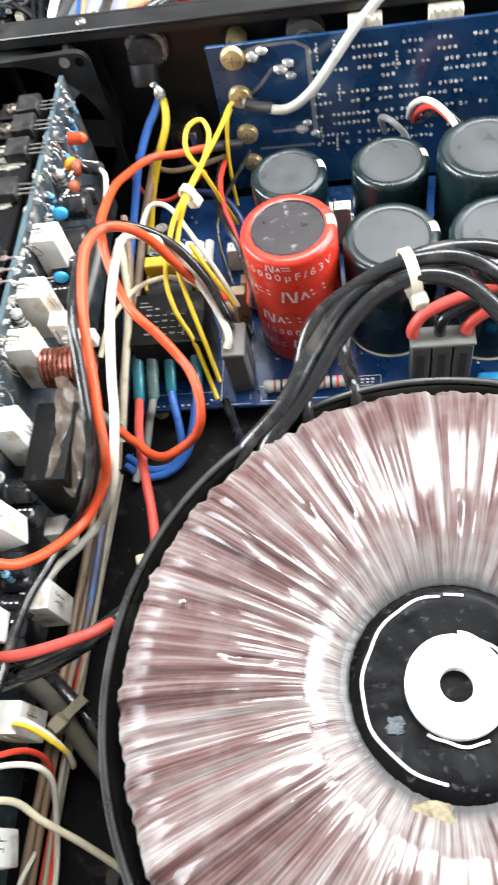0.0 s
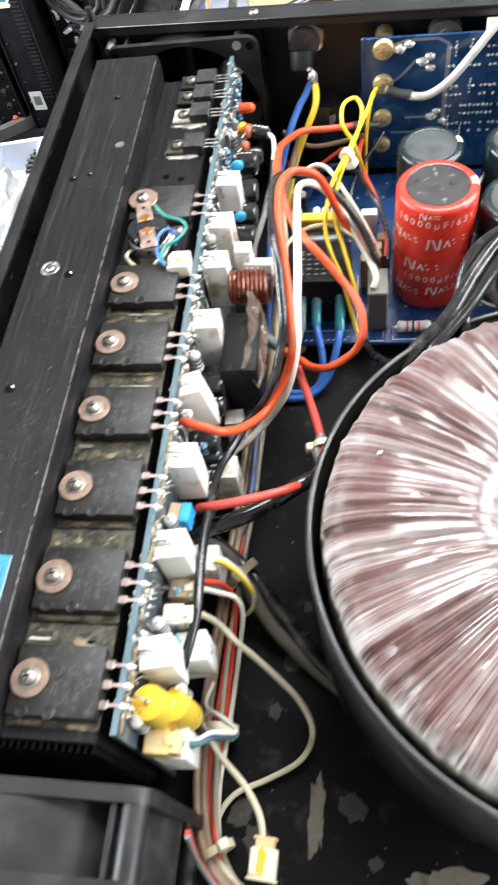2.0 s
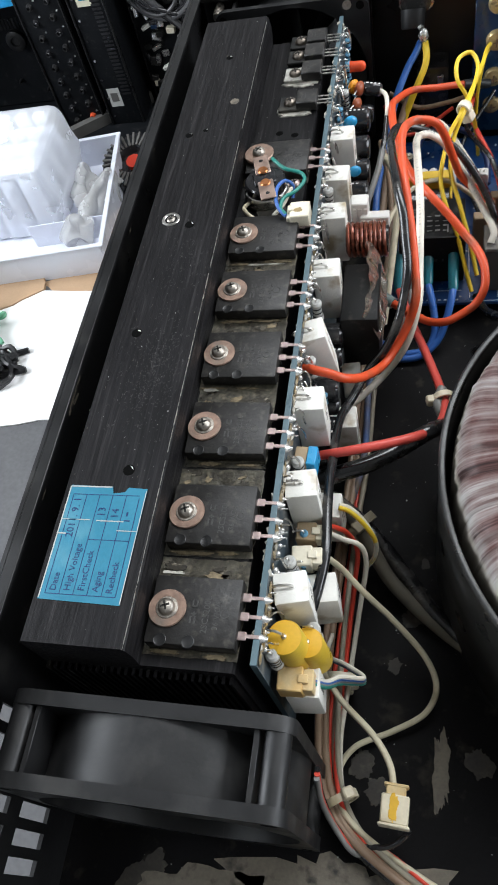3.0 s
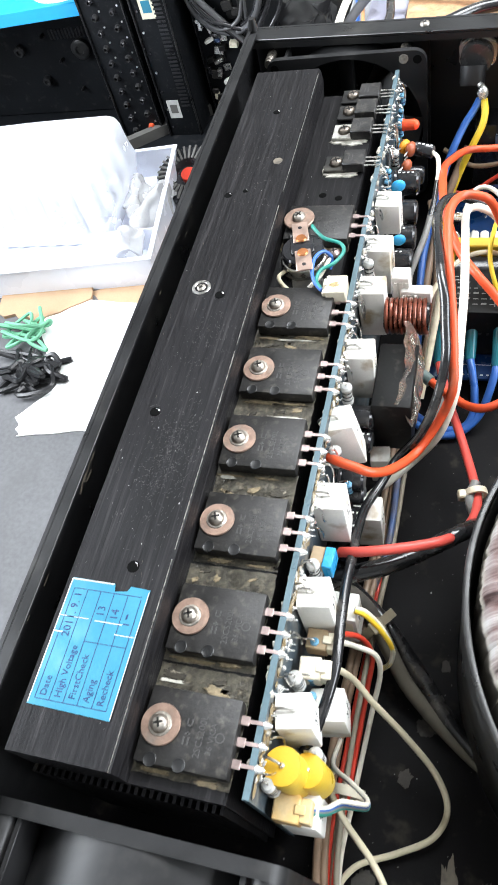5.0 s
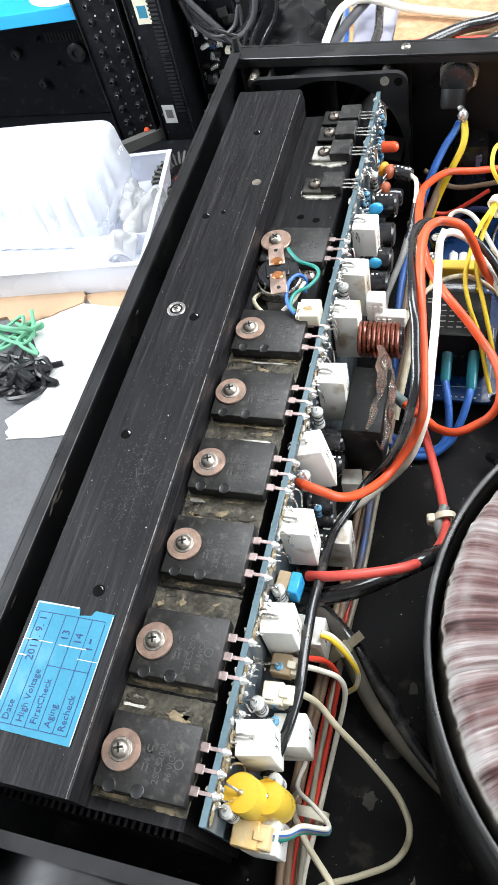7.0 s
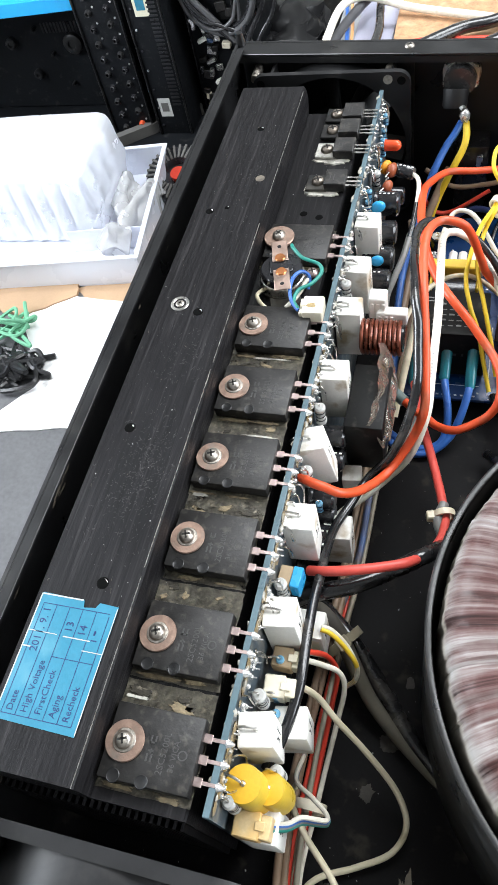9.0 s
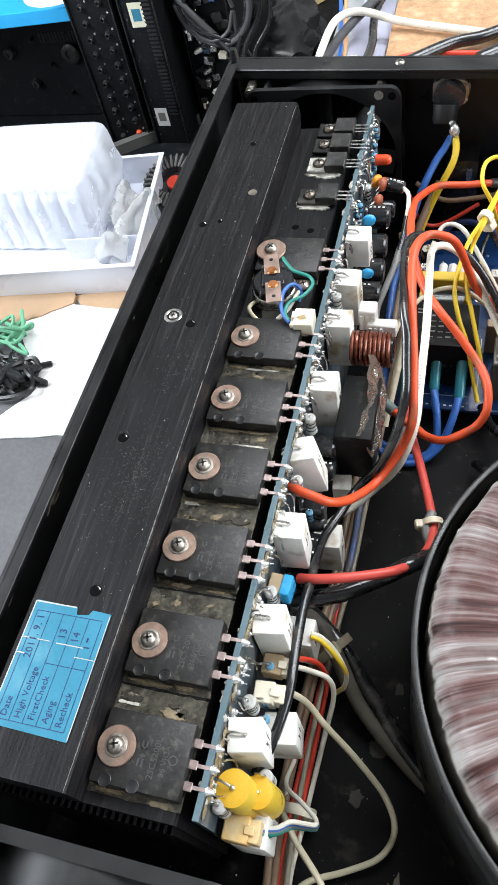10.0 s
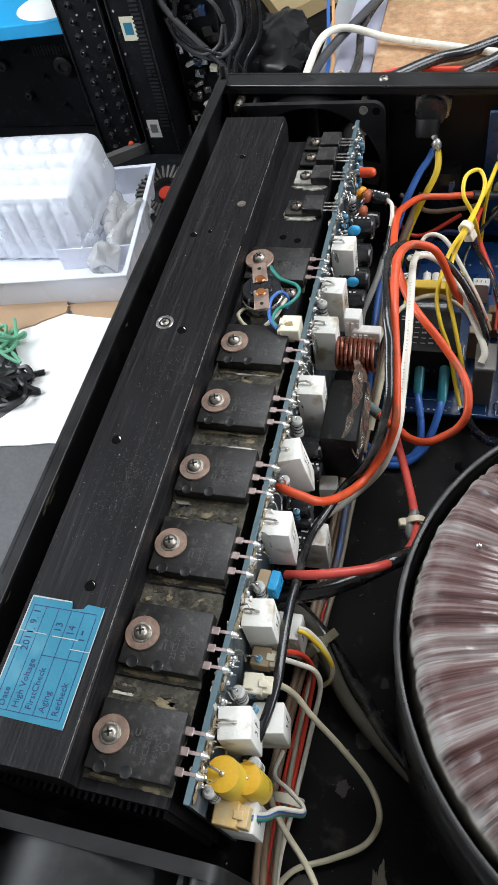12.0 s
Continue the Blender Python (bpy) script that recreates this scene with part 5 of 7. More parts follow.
def capacitor(x, y, r, h, sleeve, label, stripe_at=None, top=None):
    c = thing("capacitor", x, y, 10, label, "capacitor", "reservoir capacitors")
    bm = B()
    rd = r * 0.74
    lathe(bm, [(0.01, 0), (r - 1.2, 0), (r - 0.2, 0.9), (r, 1.8), (r, h - 2.2), (r - 0.35, h - 0.9), (r - 1.1, h - 0.15), (r - 2.0, h), (rd + 0.6, h), (rd, h - 0.25)], seg=64)
    can = part("sleeve", bm, sleeve, c)
    bm = B()
    lathe(bm, [(0.01, h - 0.35), (rd * 0.5, h - 0.3), (rd, h - 0.25)], seg=48)
    disc = part("top_disc", bm, top or CAP_TOP, c, "dark vented top disc" if top else "grey vented top disc")
    bm = B()
    lathe(bm, [(rd - 0.1, h - 0.1), (rd + 0.35, h + 0.1), (rd + 0.7, h - 0.05)], seg=48)
    part("crimp", bm, top or CAP_TOP, disc)
    if stripe_at is not None:
        bm = B()
        for k in range(5):
            a0 = radians(stripe_at - 9 + k * 3.6)
            a1 = radians(stripe_at - 9 + (k + 1) * 3.6)
            pr = [(r + 0.05, h - 14), (r + 0.05, h - 2.2), (r - 0.3, h - 0.85), (r - 1.1, h - 0.08), (r - 2.0, h + 0.07), (rd + 1.2, h + 0.07)]
            for (ra, za), (rb, zb) in zip(pr, pr[1:]):
                bm.faces.new([bm.verts.new((q * math.cos(a), q * math.sin(a), z)) for q, z, a in ((ra, za, a0), (ra, za, a1), (rb, zb, a1), (rb, zb, a0))])
        part("stripe", bm, CREAM_STRIPE, can, "cream polarity stripe")
    return c


def wrap_text(parent, text, r, z, start, size, material):
    """Writing round the side of a can, one letter after another."""
    a = start
    for ch in text:
        wch = {"/": 0.45, "1": 0.6, " ": 0.4}.get(ch, 0.72) * size
        a += degrees_of(wch / 2 / r)
        if ch != " ":
            lettering("lettering", ch, size, material, parent, mm(r * math.cos(radians(a)), r * math.sin(radians(a)), z, 0, 0, a + 90) @ mm(0, 0, 0, 90, 0, 0))
        a += degrees_of(wch / 2 / r)


def degrees_of(x):
    return x * 180 / math.pi


red = capacitor(121.5, 213.7, 17.3, 58, RED_SLEEVE, "tall red electrolytic capacitor with white lettering", 8, surface("blackish_capacitor_top_disc", (0.022, 0.018, 0.02), 0.36, 0, 0.25, 200, 0.15, dirt=(0.2, 0.19, 0.18), dirt_amount=0.1, dirt_scale=260))
red_can = [o for o in red.children if o.name.startswith("sleeve")][0]
SILVER_INK = surface("silver_printing_ink", (0.80, 0.68, 0.64), 0.4, 0.2, 0.15, 300, 0)
wrap_text(red_can, "10000µF/63V", 17.42, 51.0, 206, 4.9, SILVER_INK)
wrap_text(red_can, "10000µF/63V", 17.42, 19.5, 222, 4.6, SILVER_INK)


def logo_marks(parent, r, z, a, s):
    """A slanted two-stroke mark and a pair of short bars, set on a can."""
    bm = B()
    for k, (dx, w, h, sl) in enumerate(((-2.4, 0.7, 4, 0.5), (-0.6, 0.7, 4, -1.4), (0.8, 0.7, 4, 0.5), (2.6, 0.6, 2.6, 1.0), (3.4, 0.6, 2.6, -1.0), (6.4, 4.0, 0.6, 0), (6.8, 3.8, 0.5, 0))):
        zz = 0 if k < 5 else (1.0 if k == 5 else -0.6)
        q = []
        for sx, sz in ((-1, -1), (1, -1), (1, 1), (-1, 1)):
            t_ = radians(a) + s * (dx + sx * w / 2 + sl * sz * 0.5) / r
            q.append(bm.verts.new((r * math.cos(t_), r * math.sin(t_), z + s * (zz + sz * h / 2))))
        bm.faces.new(q)
    part("maker_mark", bm, SILVER_INK, parent, smooth=False)


for z, a, s in ((41.5, 208, 1.2), (40.5, 270, 1.5), (27, 236, 1.4), (11, 215, 1.2), (12.5, 272, 1.2), (55.2, 250, 0.8)):
    logo_marks(red_can, 17.42, z, a, s)
for cx, cy, cr, ch, st in ((120.5, 249.5, 14.8, 51, 15), (159.3, 250.0, 14.6, 51, 12), (157.6, 213.8, 17.4, 49, 10), (193.5, 245, 17.4, 57, 10), (194.5, 209, 17.4, 52, 10), (232, 245, 17.4, 56, 10), (232, 208, 17.4, 52, 10)):
    g = capacitor(cx, cy, cr, ch, GREEN_SLEEVE, "dark green electrolytic capacitor with a grey top disc", st)
    bars(g, [(-2.5 + 1.6 * k, -cr + 1.3, 1.0, 1.1) for k in range(4)], PRINT_GREY, mm(0, 0, ch + 0.05))
    bm = B()
    lathe(bm, [(cr + 0.05, 0.9), (cr + 0.5, 0.2), (cr + 0.6, 0.02)], seg=48)
    part("skirt", bm, CREAM_STRIPE, g, "pale glue skirt")

# small parts on the supply board
FADED_PRINT = surface("faded_pale_print", (0.24, 0.24, 0.23), 0.6, 0, 0.3, 500, 0)
rl = thing("supply_relay", 70.5, 203, 10, "black relay with faded white printing on the supply board", "relay")
bm = B()
box(bm, -14.5, 14.5, -12.5, 13, 0, 27, 0.8, 2)
part("case", bm, RELAY_BLACK, rl)
bars(rl, [(-9 + (k % 5) * 3.4, -8 + (k // 5) * 3.1, 2.2 - 0.5 * (k % 4 == 1), 0.45 + 0.5 * (k % 3 == 0)) for k in range(22)] + [(6.5, -9, 0.5, 5), (-12, 6, 5, 0.6), (-12, 8, 3, 0.6)], FADED_PRINT, mm(0, 0, 27.03))
bars(rl, [(-4, 13, 3.0, 1.6), (1, 13, 1.4, 1.6), (4.4, 13, 1.0, 1.6)], PRINT_GREY, mm(0, -12.53, 0, 90, 0, 0))
yt = thing("small_transformer", 68.5, 229.5, 10, "small yellow bobbin transformer on the supply board", "transformer")
bm = B()
box(bm, -11, 11, -7, 7, 0, 4, 0.5)
box(bm, -11, 11, 1, 7, 4, 27, 0.6)
box(bm, -11, -9.6, -7, 7, 4, 22, 0.4)
box(bm, 9.6, 11, -7, 7, 4, 22, 0.4)
part("bobbin", bm, YELLOW_PLASTIC, yt)
bm = B()
cyl(bm, -9.4, -4.5, 14, 9.0, 18.8, "x", 32)
part("winding", bm, BLACK_CAN, yt)
for cx, cy, h in ((57.5, 268, 12), (56.5, 252, 14), (60, 240, 12), (143, 262, 12)):
    c = thing("electrolytic_capacitor", cx, cy, 10, "small upright black capacitor with a silver top", "capacitor", "small electrolytic capacitors")
    bm = B()
    lathe(bm, [(0.01, 0), (3.3, 0), (3.5, 1), (3.5, h - 0.5), (3.0, h)], seg=24)
    part("sleeve", bm, BLACK_CAN, c)
    bm = B()
    lathe(bm, [(0.01, h - 0.1), (3.0, h)], seg=20)
    part("top_disc", bm, TIN, c, "silver vented top")
for k in range(4):
    r = thing("power_resistor", 66 + k * 4.6, 254, 18, "white cylindrical resistor on the supply board", "resistor", "white power resistors")
    bm = B()
    cyl(bm, 0, -7, 0, 2.1, 13, "y", 16)
    part("body", bm, RESIN_WHITE, r)
    bm = B()
    cyl(bm, 0, -9, 0, 0.35, 17, "y", 8)
    for yy in (-8.8, 7.8):
        cyl(bm, 0, yy, -8, 0.35, 8, "z", 8)
    part("lead", bm, TIN, r)
for rx_, ry_ in ((113.5, 182.6), (133, 182.9)):
    r = thing("power_resistor", rx_, ry_, 14.5, "grey banded power resistor lying on the supply board", "resistor", "grey power resistors")
    bm = B()
    lathe(bm, [(0.01, -7.5), (2.2, -7.5), (2.7, -6.6), (2.7, -5), (2.4, -4.2), (2.4, 4.2), (2.7, 5), (2.7, 6.6), (2.2, 7.5), (0.01, 7.5)], seg=20)
    bmesh.ops.transform(bm, matrix=Matrix.Rotation(radians(90), 4, "Y"), verts=bm.verts)
    part("body", bm, RES_GREY, r)
    for k, bmat in enumerate((BROWN_CER, BLACK_CAN, RED_WIRE)):
        bm = B()
        lathe(bm, [(2.41, -0.5), (2.5, -0.5), (2.5, 0.5), (2.41, 0.5)], seg=20, close=True)
        bmesh.ops.transform(bm, matrix=Matrix.Translation((-3 + k * 2.6, 0, 0)) @ Matrix.Rotation(radians(90), 4, "Y"), verts=bm.verts)
        part("band", bm, bmat, r)
    bm = B()
    tube(bm, spline([(-7.4, 0, 0), (-9.5, 0, -0.3), (-10.2, 0, -2.0), (-10.2, 0, -4.5)], 5), 0.4, 8)
    tube(bm, spline([(7.4, 0, 0), (9.0, 0, -0.3), (9.6, 0, -2.0), (9.6, 0, -4.5)], 5), 0.4, 8)
    part("lead", bm, TIN, r)


def grey_connector(x, y, slots, label, rz=0):
    c = thing("terminal_block", x, y, 10, label, "connector", "grey terminal blocks", rz=rz)
    w = slots * 7.6
    for k in range(slots):
        x0 = -w / 2 + k * 7.6
        bm = B()
        box(bm, x0 + 0.3, x0 + 7.2, -4.2, 4.2, 0, 24, 0.5)
        cell = part("cell", bm, GREY_CONN, c)
        # on the three-slot block a dark strip paints the shade inside each slot
        bm = B()
        box(bm, x0 + 2.3, x0 + 5.2, -4.3, -4.2, 3, 20)
        part("recess", bm, GREY_WIRE if slots == 2 else surface("shaded_grey_slot", (0.045, 0.043, 0.04), 0.6) if "shaded_grey_slot" not in bpy.data.materials else bpy.data.materials["shaded_grey_slot"], cell, smooth=False)
    bm = B()
    box(bm, -w / 2 - 0.2, w / 2 + 0.2, -4.5, 4.5, 24, 26, 0.5)
    part("cap", bm, plastic("pale_grey_connector_plastic", (0.19, 0.18, 0.165), 0.5) if "pale_grey_connector_plastic" not in bpy.data.materials else bpy.data.materials["pale_grey_connector_plastic"], c)
    return c


g = grey_connector(97, 191, 2, "grey upright terminal block holding a white wire", 90)
grey_connector(174, 185.5, 3, "grey terminal block with red and black leads")
for pts, mat_ in (([(163.5, 185.5, 37), (163.8, 186.2, 41), (168, 188.5, 45.5), (178, 191, 49), (192, 193, 52)], PINK_WIRE), ([(173, 185.6, 37), (174, 187, 43), (182, 190.5, 47), (196, 193, 50)], BLACK_WIRE), ([(182, 185.5, 37), (184, 187, 41), (192, 189, 45), (206, 190, 48)], PINK_WIRE)):
    wire("supply_lead", pts, 2.2, mat_, "short red supply lead in the terminal block" if mat_ is PINK_WIRE else "short black supply lead in the terminal block", "wire", "supply leads")
for x_, y_, z_, sx, sy, sz, mt, lb in ((172.7, 180.4, 10, 9, 2.6, 3.4, ORANGE_CER, "small orange capacitor at the board edge"), (161, 180.0, 10, 7, 3, 3, SKY_BLUE, "small blue part at the board edge"), (193, 180.5, 10, 10, 5, 5, SKY_BLUE, "small blue part at the board edge")):
    c = thing("chip_capacitor", x_, y_, z_, lb, "capacitor", "edge capacitors")
    bm = B()
    box(bm, -sx / 2, sx / 2, -sy / 2, sy / 2, 0.6, sz, min(sx, sy, sz) * 0.28, 3)
    part("body", bm, mt, c)
    bm = B()
    for k in (-0.3, 0.3):
        cyl(bm, sx * k, 0, 0, 0.3, 0.8, seg=6)
    part("lead", bm, TIN, c)
for hx, hy, sz in ((93, 252, 12), (139.5, 262, 20), (133, 262, 20)):
    c = thing("pin_header", hx, hy, 10, "white pin header on the supply board", "connector", "white connectors")
    bm = B()
    box(bm, -4, 4, -3, 3, 0, sz, 0.4)
    box(bm, -3, 3, -3.4, -2.6, sz * 0.3, sz + 1.0, 0.2)
    part("housing", bm, RESIN_WHITE, c)
    bm = B()
    for k in (-2, 0, 2):
        cyl(bm, k, 0, sz - 0.1, 0.4, 1.2, seg=6)
    part("pin", bm, TIN, c)
for hx, hy in ((96, 222), (92, 214), (100, 228)):
    c = thing("pin_header", hx, hy, 10, "brown pin header crowded with thin wires", "connector", "brown pin headers")
    bm = B()
    box(bm, -3, 3, -2.5, 2.5, 0, 18, 0.4)
    part("housing", bm, TRIM_TAN, c)

# insulated crimp terminals along the front of the board
for k, (sx, y0, wm, wl) in enumerate(((56.2, 196, PINK_WIRE, "faded red"), (62, 197.4, GREY_WIRE, "dark grey"), (69, 200.0, BLUE_WIRE, "blue"), (80, 196.5, BLUE_WIRE, "blue"))):
    c = thing("crimp_terminal", sx, y0 - 10, 10, "teal insulated crimp terminal on the supply board", "terminal", "crimp terminals")
    bm = B()
    lathe(bm, [(0.01, -9.5), (1.9, -9.5), (2.3, -8.5), (2.5, 2), (2.5, 6), (2.0, 9.5), (0.01, 10)], seg=20)
    bmesh.ops.transform(bm, matrix=Matrix.Translation((0, -1.5, 13)) @ Matrix.Rotation(radians(-62), 4, "X"), verts=bm.verts)
    part("sleeve", bm, TEAL_SLEEVE if k != 1 else plastic("grey_teal_sleeve", (0.10, 0.17, 0.16), 0.25, coat=0.5), c)
    bm = B()
    box(bm, -2.2, 2.2, 4.5, 5.3, 0, 13, 0.1)
    part("blade", bm, TIN, c)
wire("mains_wire", [(69, 181, 19), (70.2, 175, 18), (72.0, 167, 13), (72.0, 160, 7), (68, 155, 3.4), (58, 154, 2.4), (48, 160, 3)], 1.7, BLUE_WIRE, "blue insulated wire from a crimp terminal", group="crimped wires")
wire("mains_wire", [(80, 178, 19), (79.4, 172.5, 18), (77, 164, 12), (73.5, 158, 6), (66, 152, 2.8), (56, 151, 2.4), (48, 156, 3)], 1.7, BLUE_WIRE, "blue insulated wire from a crimp terminal", group="crimped wires")
wire("mains_wire", [(62, 178.5, 19), (61.2, 173, 17.5), (59.3, 170, 13), (57, 160, 7), (53, 148, 4)], 1.6, GREY_WIRE, "dark grey wire from a crimp terminal", group="crimped wires")
wire("mains_wire", [(56.3, 177, 19.5), (57.6, 171, 21.5), (60, 160, 26), (63, 148, 29), (67.5, 133.5, 32), (71, 122, 33.5), (74.2, 110, 36), (76, 101, 38), (75.2, 92, 41), (71.5, 83, 47), (65.5, 75.5, 54), (57, 71.5, 56), (47.6, 68.5, 57), (40.6, 67.5, 56), (34, 68, 53)], 1.7, PINK_WIRE, "faded red wire running from the supply to the amplifier board", group="crimped wires")
w = wire("mains_wire", [(79, 96, 34), (77, 90, 40), (70, 80.5, 49.5), (60, 74.5, 47), (49.5, 67.5, 48), (39.6, 63.5, 48), (33, 62, 45), (30, 61, 43)], 3.0, BLACK_WIRE, "thick black sleeved wire beside the red one", group="crimped wires")
zip_tie(75.4, 103.5, 37.4, 3.2, (0.25, -1, 0), IVORY_STAINED_PALE, spin=190, size=0.75)
wire("mains_wire", [(75, 108, 38), (73.5, 100, 38), (78, 92, 34)], 1.8, GREY_WIRE, "grey wire under the cable tie", group="crimped wires")

# ---------------------------------------------------------------- input board at the rear
RB = (145, 301.5, 9)
rear = thing("input_board", *RB, "navy input circuit board with rows of solder joints", "circuit board", rz=-2.2)
bm = B()
box(bm, -56, 190, -0.8, 0.8, 0, 72.5, 0.1)
part("board", bm, PCB_NAVY, rear)
for tz, big in ((67.5, 1.08), (49.8, 1.08), (31.0, 1.02), (15.5, 0.95)):
    bm = B()
    lathe(bm, [(0.01, 3.2), (1.2, 3.4), (2.2, 3.0), (4.0 * big, 2.4), (4.6 * big, 1.4), (4.7 * big, 0)], seg=26)
    bmesh.ops.transform(bm, matrix=Matrix.Translation((-45.5, -0.8, tz)) @ Matrix.Rotation(radians(90), 4, "X"), verts=bm.verts)
    screw_ = part("terminal_screw", bm, BRASS, rear, "tarnished brass terminal screw")
    bm = B()
    box(bm, -47.6, -43.4, -4.25, -4.0, tz - 0.35, tz + 0.35)
    box(bm, -45.85, -45.15, -4.25, -4.0, tz - 2.1, tz + 2.1)
    part("screw_slot", bm, BROWN_WIRE, screw_, smooth=False)
bm = B()
rnd = random.Random(31)
for z0 in (66, 57, 46.5, 36, 26):
    x0 = -14.0
    while x0 < 70:
        n = rnd.choice((2, 3, 4, 7, 7, 8))
        pitch = 2.1
        for j in range(n):
            for dz in ((0, 4.4) if n > 3 else (0,)):
                if rnd.random() < 0.9:
                    ball(bm, x0 + j * pitch, -1.0, z0 - dz + rnd.uniform(-0.15, 0.15), rnd.uniform(0.65, 0.95), 1, 8)
        x0 += n * pitch + rnd.choice((1.6, 3.2, 5.0))
for x0, z0 in ((-11.5, 69), (-4.5, 69.5), (-12.5, 52), (-3.5, 50), (-12.5, 30), (-6, 25), (20, 62)):
    for j in range(5):
        ball(bm, x0, -1.0, z0 - j * 1.7, 0.6, 1, 8)
ob = part("solder_joints", bm, SOLDER, rear, "rows of small bright solder joints")
tagged(ob, kind="stuff")
for bx, bz, br in ((-38, 67, 2.6), (-33.5, 69, 2.0), (-27, 60, 2.4), (-23.5, 62.5, 2.2), (-23, 57, 2.0), (-21, 30.5, 2.4), (-15.5, 28, 1.8), (-18.5, 33.5, 1.8)):
    bm = B()
    bmesh.ops.create_icosphere(bm, subdivisions=2, radius=br, matrix=Matrix.Translation((bx, -1.0, bz)) @ Matrix.Diagonal((1.25, 0.8, 0.9, 1)))
    for v in bm.verts:
        v.co += Vector((noise.noise(v.co * 0.9), 0, noise.noise(v.co * 0.9 + Vector((7, 0, 0))))) * 0.5
    part("solder_blob", bm, SOLDER, rear, "lumpy solder blob")
bm = B()
for pts in (((-41, 69), (-34, 71), (-20, 71), (-15, 68)), ((-41, 50), (-36, 54), (-30, 61), (-24, 62)), ((-34, 30.5), (-22, 30.5)), ((-15, 68), (-15, 26)), ((-41, 22), (-16, 22))):
    for (xa, za), (xb, zb) in zip(pts, pts[1:]):
        d = Vector((xb - xa, 0, zb - za))
        q = Vector((-d.z, 0, d.x)).normalized() * (1.0 if abs(d.x) < 1 else 0.7)
        a, b = Vector((xa, -0.86, za)), Vector((xb, -0.86, zb))
        bm.faces.new([bm.verts.new(v) for v in (a - q, b - q, b + q, a + q)])
part("track", bm, surface("tinned_track", (0.32, 0.32, 0.33), 0.4, 0.6, 0.2, 300, 0.2), rear, "tinned copper track", smooth=False)
for hx in (8, 38.5, 70):
    c = thing("pin_header", RB[0] + hx, RB[1] - 0.04 * hx + 3.5, 78, "ivory pin header on top of the input board", "connector", "ivory pin headers", rz=-2.2)
    bm = B()
    box(bm, -6.5, 6.5, -3, 3, 0, 6.5, 0.4)
    part("housing", bm, WHITE_PLASTIC, c)
    for k in range(4):
        bm = B()
        box(bm, -5.2 + k * 3, -3.8 + k * 3, -3.2, -2.2, 3.5, 7.6, 0.15)
        part("rib", bm, WHITE_PLASTIC, c)
for px_, pr_ in ((100, 4.4), (129, 8.0)):
    bm = B()
    cyl(bm, px_ - CH[0], 312 - CH[1], 74 - CH[2], pr_, 10, "y", 24)
    cyl(bm, px_ - CH[0], 310 - CH[1], 74 - CH[2], pr_ * 0.55, 3, "y", 20)
    part("binding_post", bm, BRASS if pr_ < 5 else GREY_CONN, chassis, "brass binding post" if pr_ < 5 else "grey plastic socket body")
w = wire("output_wire", [(101, 299.2, 57.5), (109, 296, 56.5), (119.8, 291.8, 57.5), (130.5, 291.0, 65), (141, 296, 75), (150, 302, 83), (166, 311, 93), (184, 314, 99), (204, 312, 103), (240, 306, 104)], 2.0, plastic("dull_white_wire_insulation", (0.48, 0.47, 0.43), 0.4, dirt=(0.3, 0.28, 0.22), dirt_amount=0.4, dirt_scale=70), "thick white wire rising from the input board over the rear rail", "wire")
o_ = (101, 299.2, 57.5)
sleeve_on(w, [(102, 298.8, 57.4), (108, 296.4, 56.6), (113.5, 294.4, 56.9)], 2.4, SLEEVE, "dark grey heat-shrink end", o_)
for pts, mt, lb in (([(170, 300, 40), (171, 292, 52), (176, 283, 60), (183, 276, 58), (190, 268, 50)], WHITE_WIRE, "thin white wire by the input board"), ([(172, 300, 38), (174, 291, 50), (179, 281, 58), (187, 272, 54), (194, 266, 46)], RED_WIRE, "thin red wire by the input board"),
                    ([(174, 300, 37), (178, 290, 48), (184, 280, 55), (192, 271, 50), (198, 266, 44)], BLACK_WIRE, "thin black wire by the input board"), ([(160, 300, 34), (158, 294, 46), (162, 286, 50), (168, 282, 44), (166, 279, 34), (160, 281, 28)], GREY_WIRE, "thin grey wire curled by the input board")):
    wire("signal_wire", pts, 1.3, mt, lb, group="input wires")

# ---------------------------------------------------------------- jack socket on the rear panel
jk = thing("jack_socket", 61.5, 320.5, 76, "black jack socket with a bright hexagonal nut on the rear panel", "socket", rz=-3)
bm = B()
cyl(bm, 0, -4.4, 0, 9.6, 4.0, "y", 6)
bmesh.ops.bevel(bm, geom=bm.edges[:], offset=0.6, segments=2, affect="EDGES")
part("nut", bm, surface("bright_nickel_nut", (0.5, 0.49, 0.46), 0.3, 0.9, 0.25, 200, 0.1), jk, "bright hexagonal nut")
bm = B()
cyl(bm, 0, -0.6, 0, 9.0, 0.8, "y", 28)
part("washer", bm, SCREW_STEEL, jk)
bm = B()
for k in range(6):
    cyl(bm, 0, -4.4 - k * 0.8, 0, 7.4 - 0.3 * (k % 2), -0.8, "y", 28)
part("thread", bm, surface("grey_moulded_thread", (0.03, 0.03, 0.03), 0.25, 0, 0.2, 300, 0.1, coat=0.5), jk)
bm = B()
lathe(bm, [(3.1, 1.0), (3.3, 8.4), (5.2, 8.4), (5.7, 7.2), (6.0, 0), (3.1, 0)], seg=24, close=True)
bmesh.ops.transform(bm, matrix=Matrix.Translation((-1.2, -9.0, -3)) @ Matrix.Rotation(radians(150), 4, "X"), verts=bm.verts)
part("body", bm, FAN_PLASTIC, jk)
bm = B()
tube(bm, spline([(-0.5, -12.0, -6.5), (1.5, -14.5, -7.5), (3.5, -16.5, -8.5)], 5), 1.9, 10, 0.6)
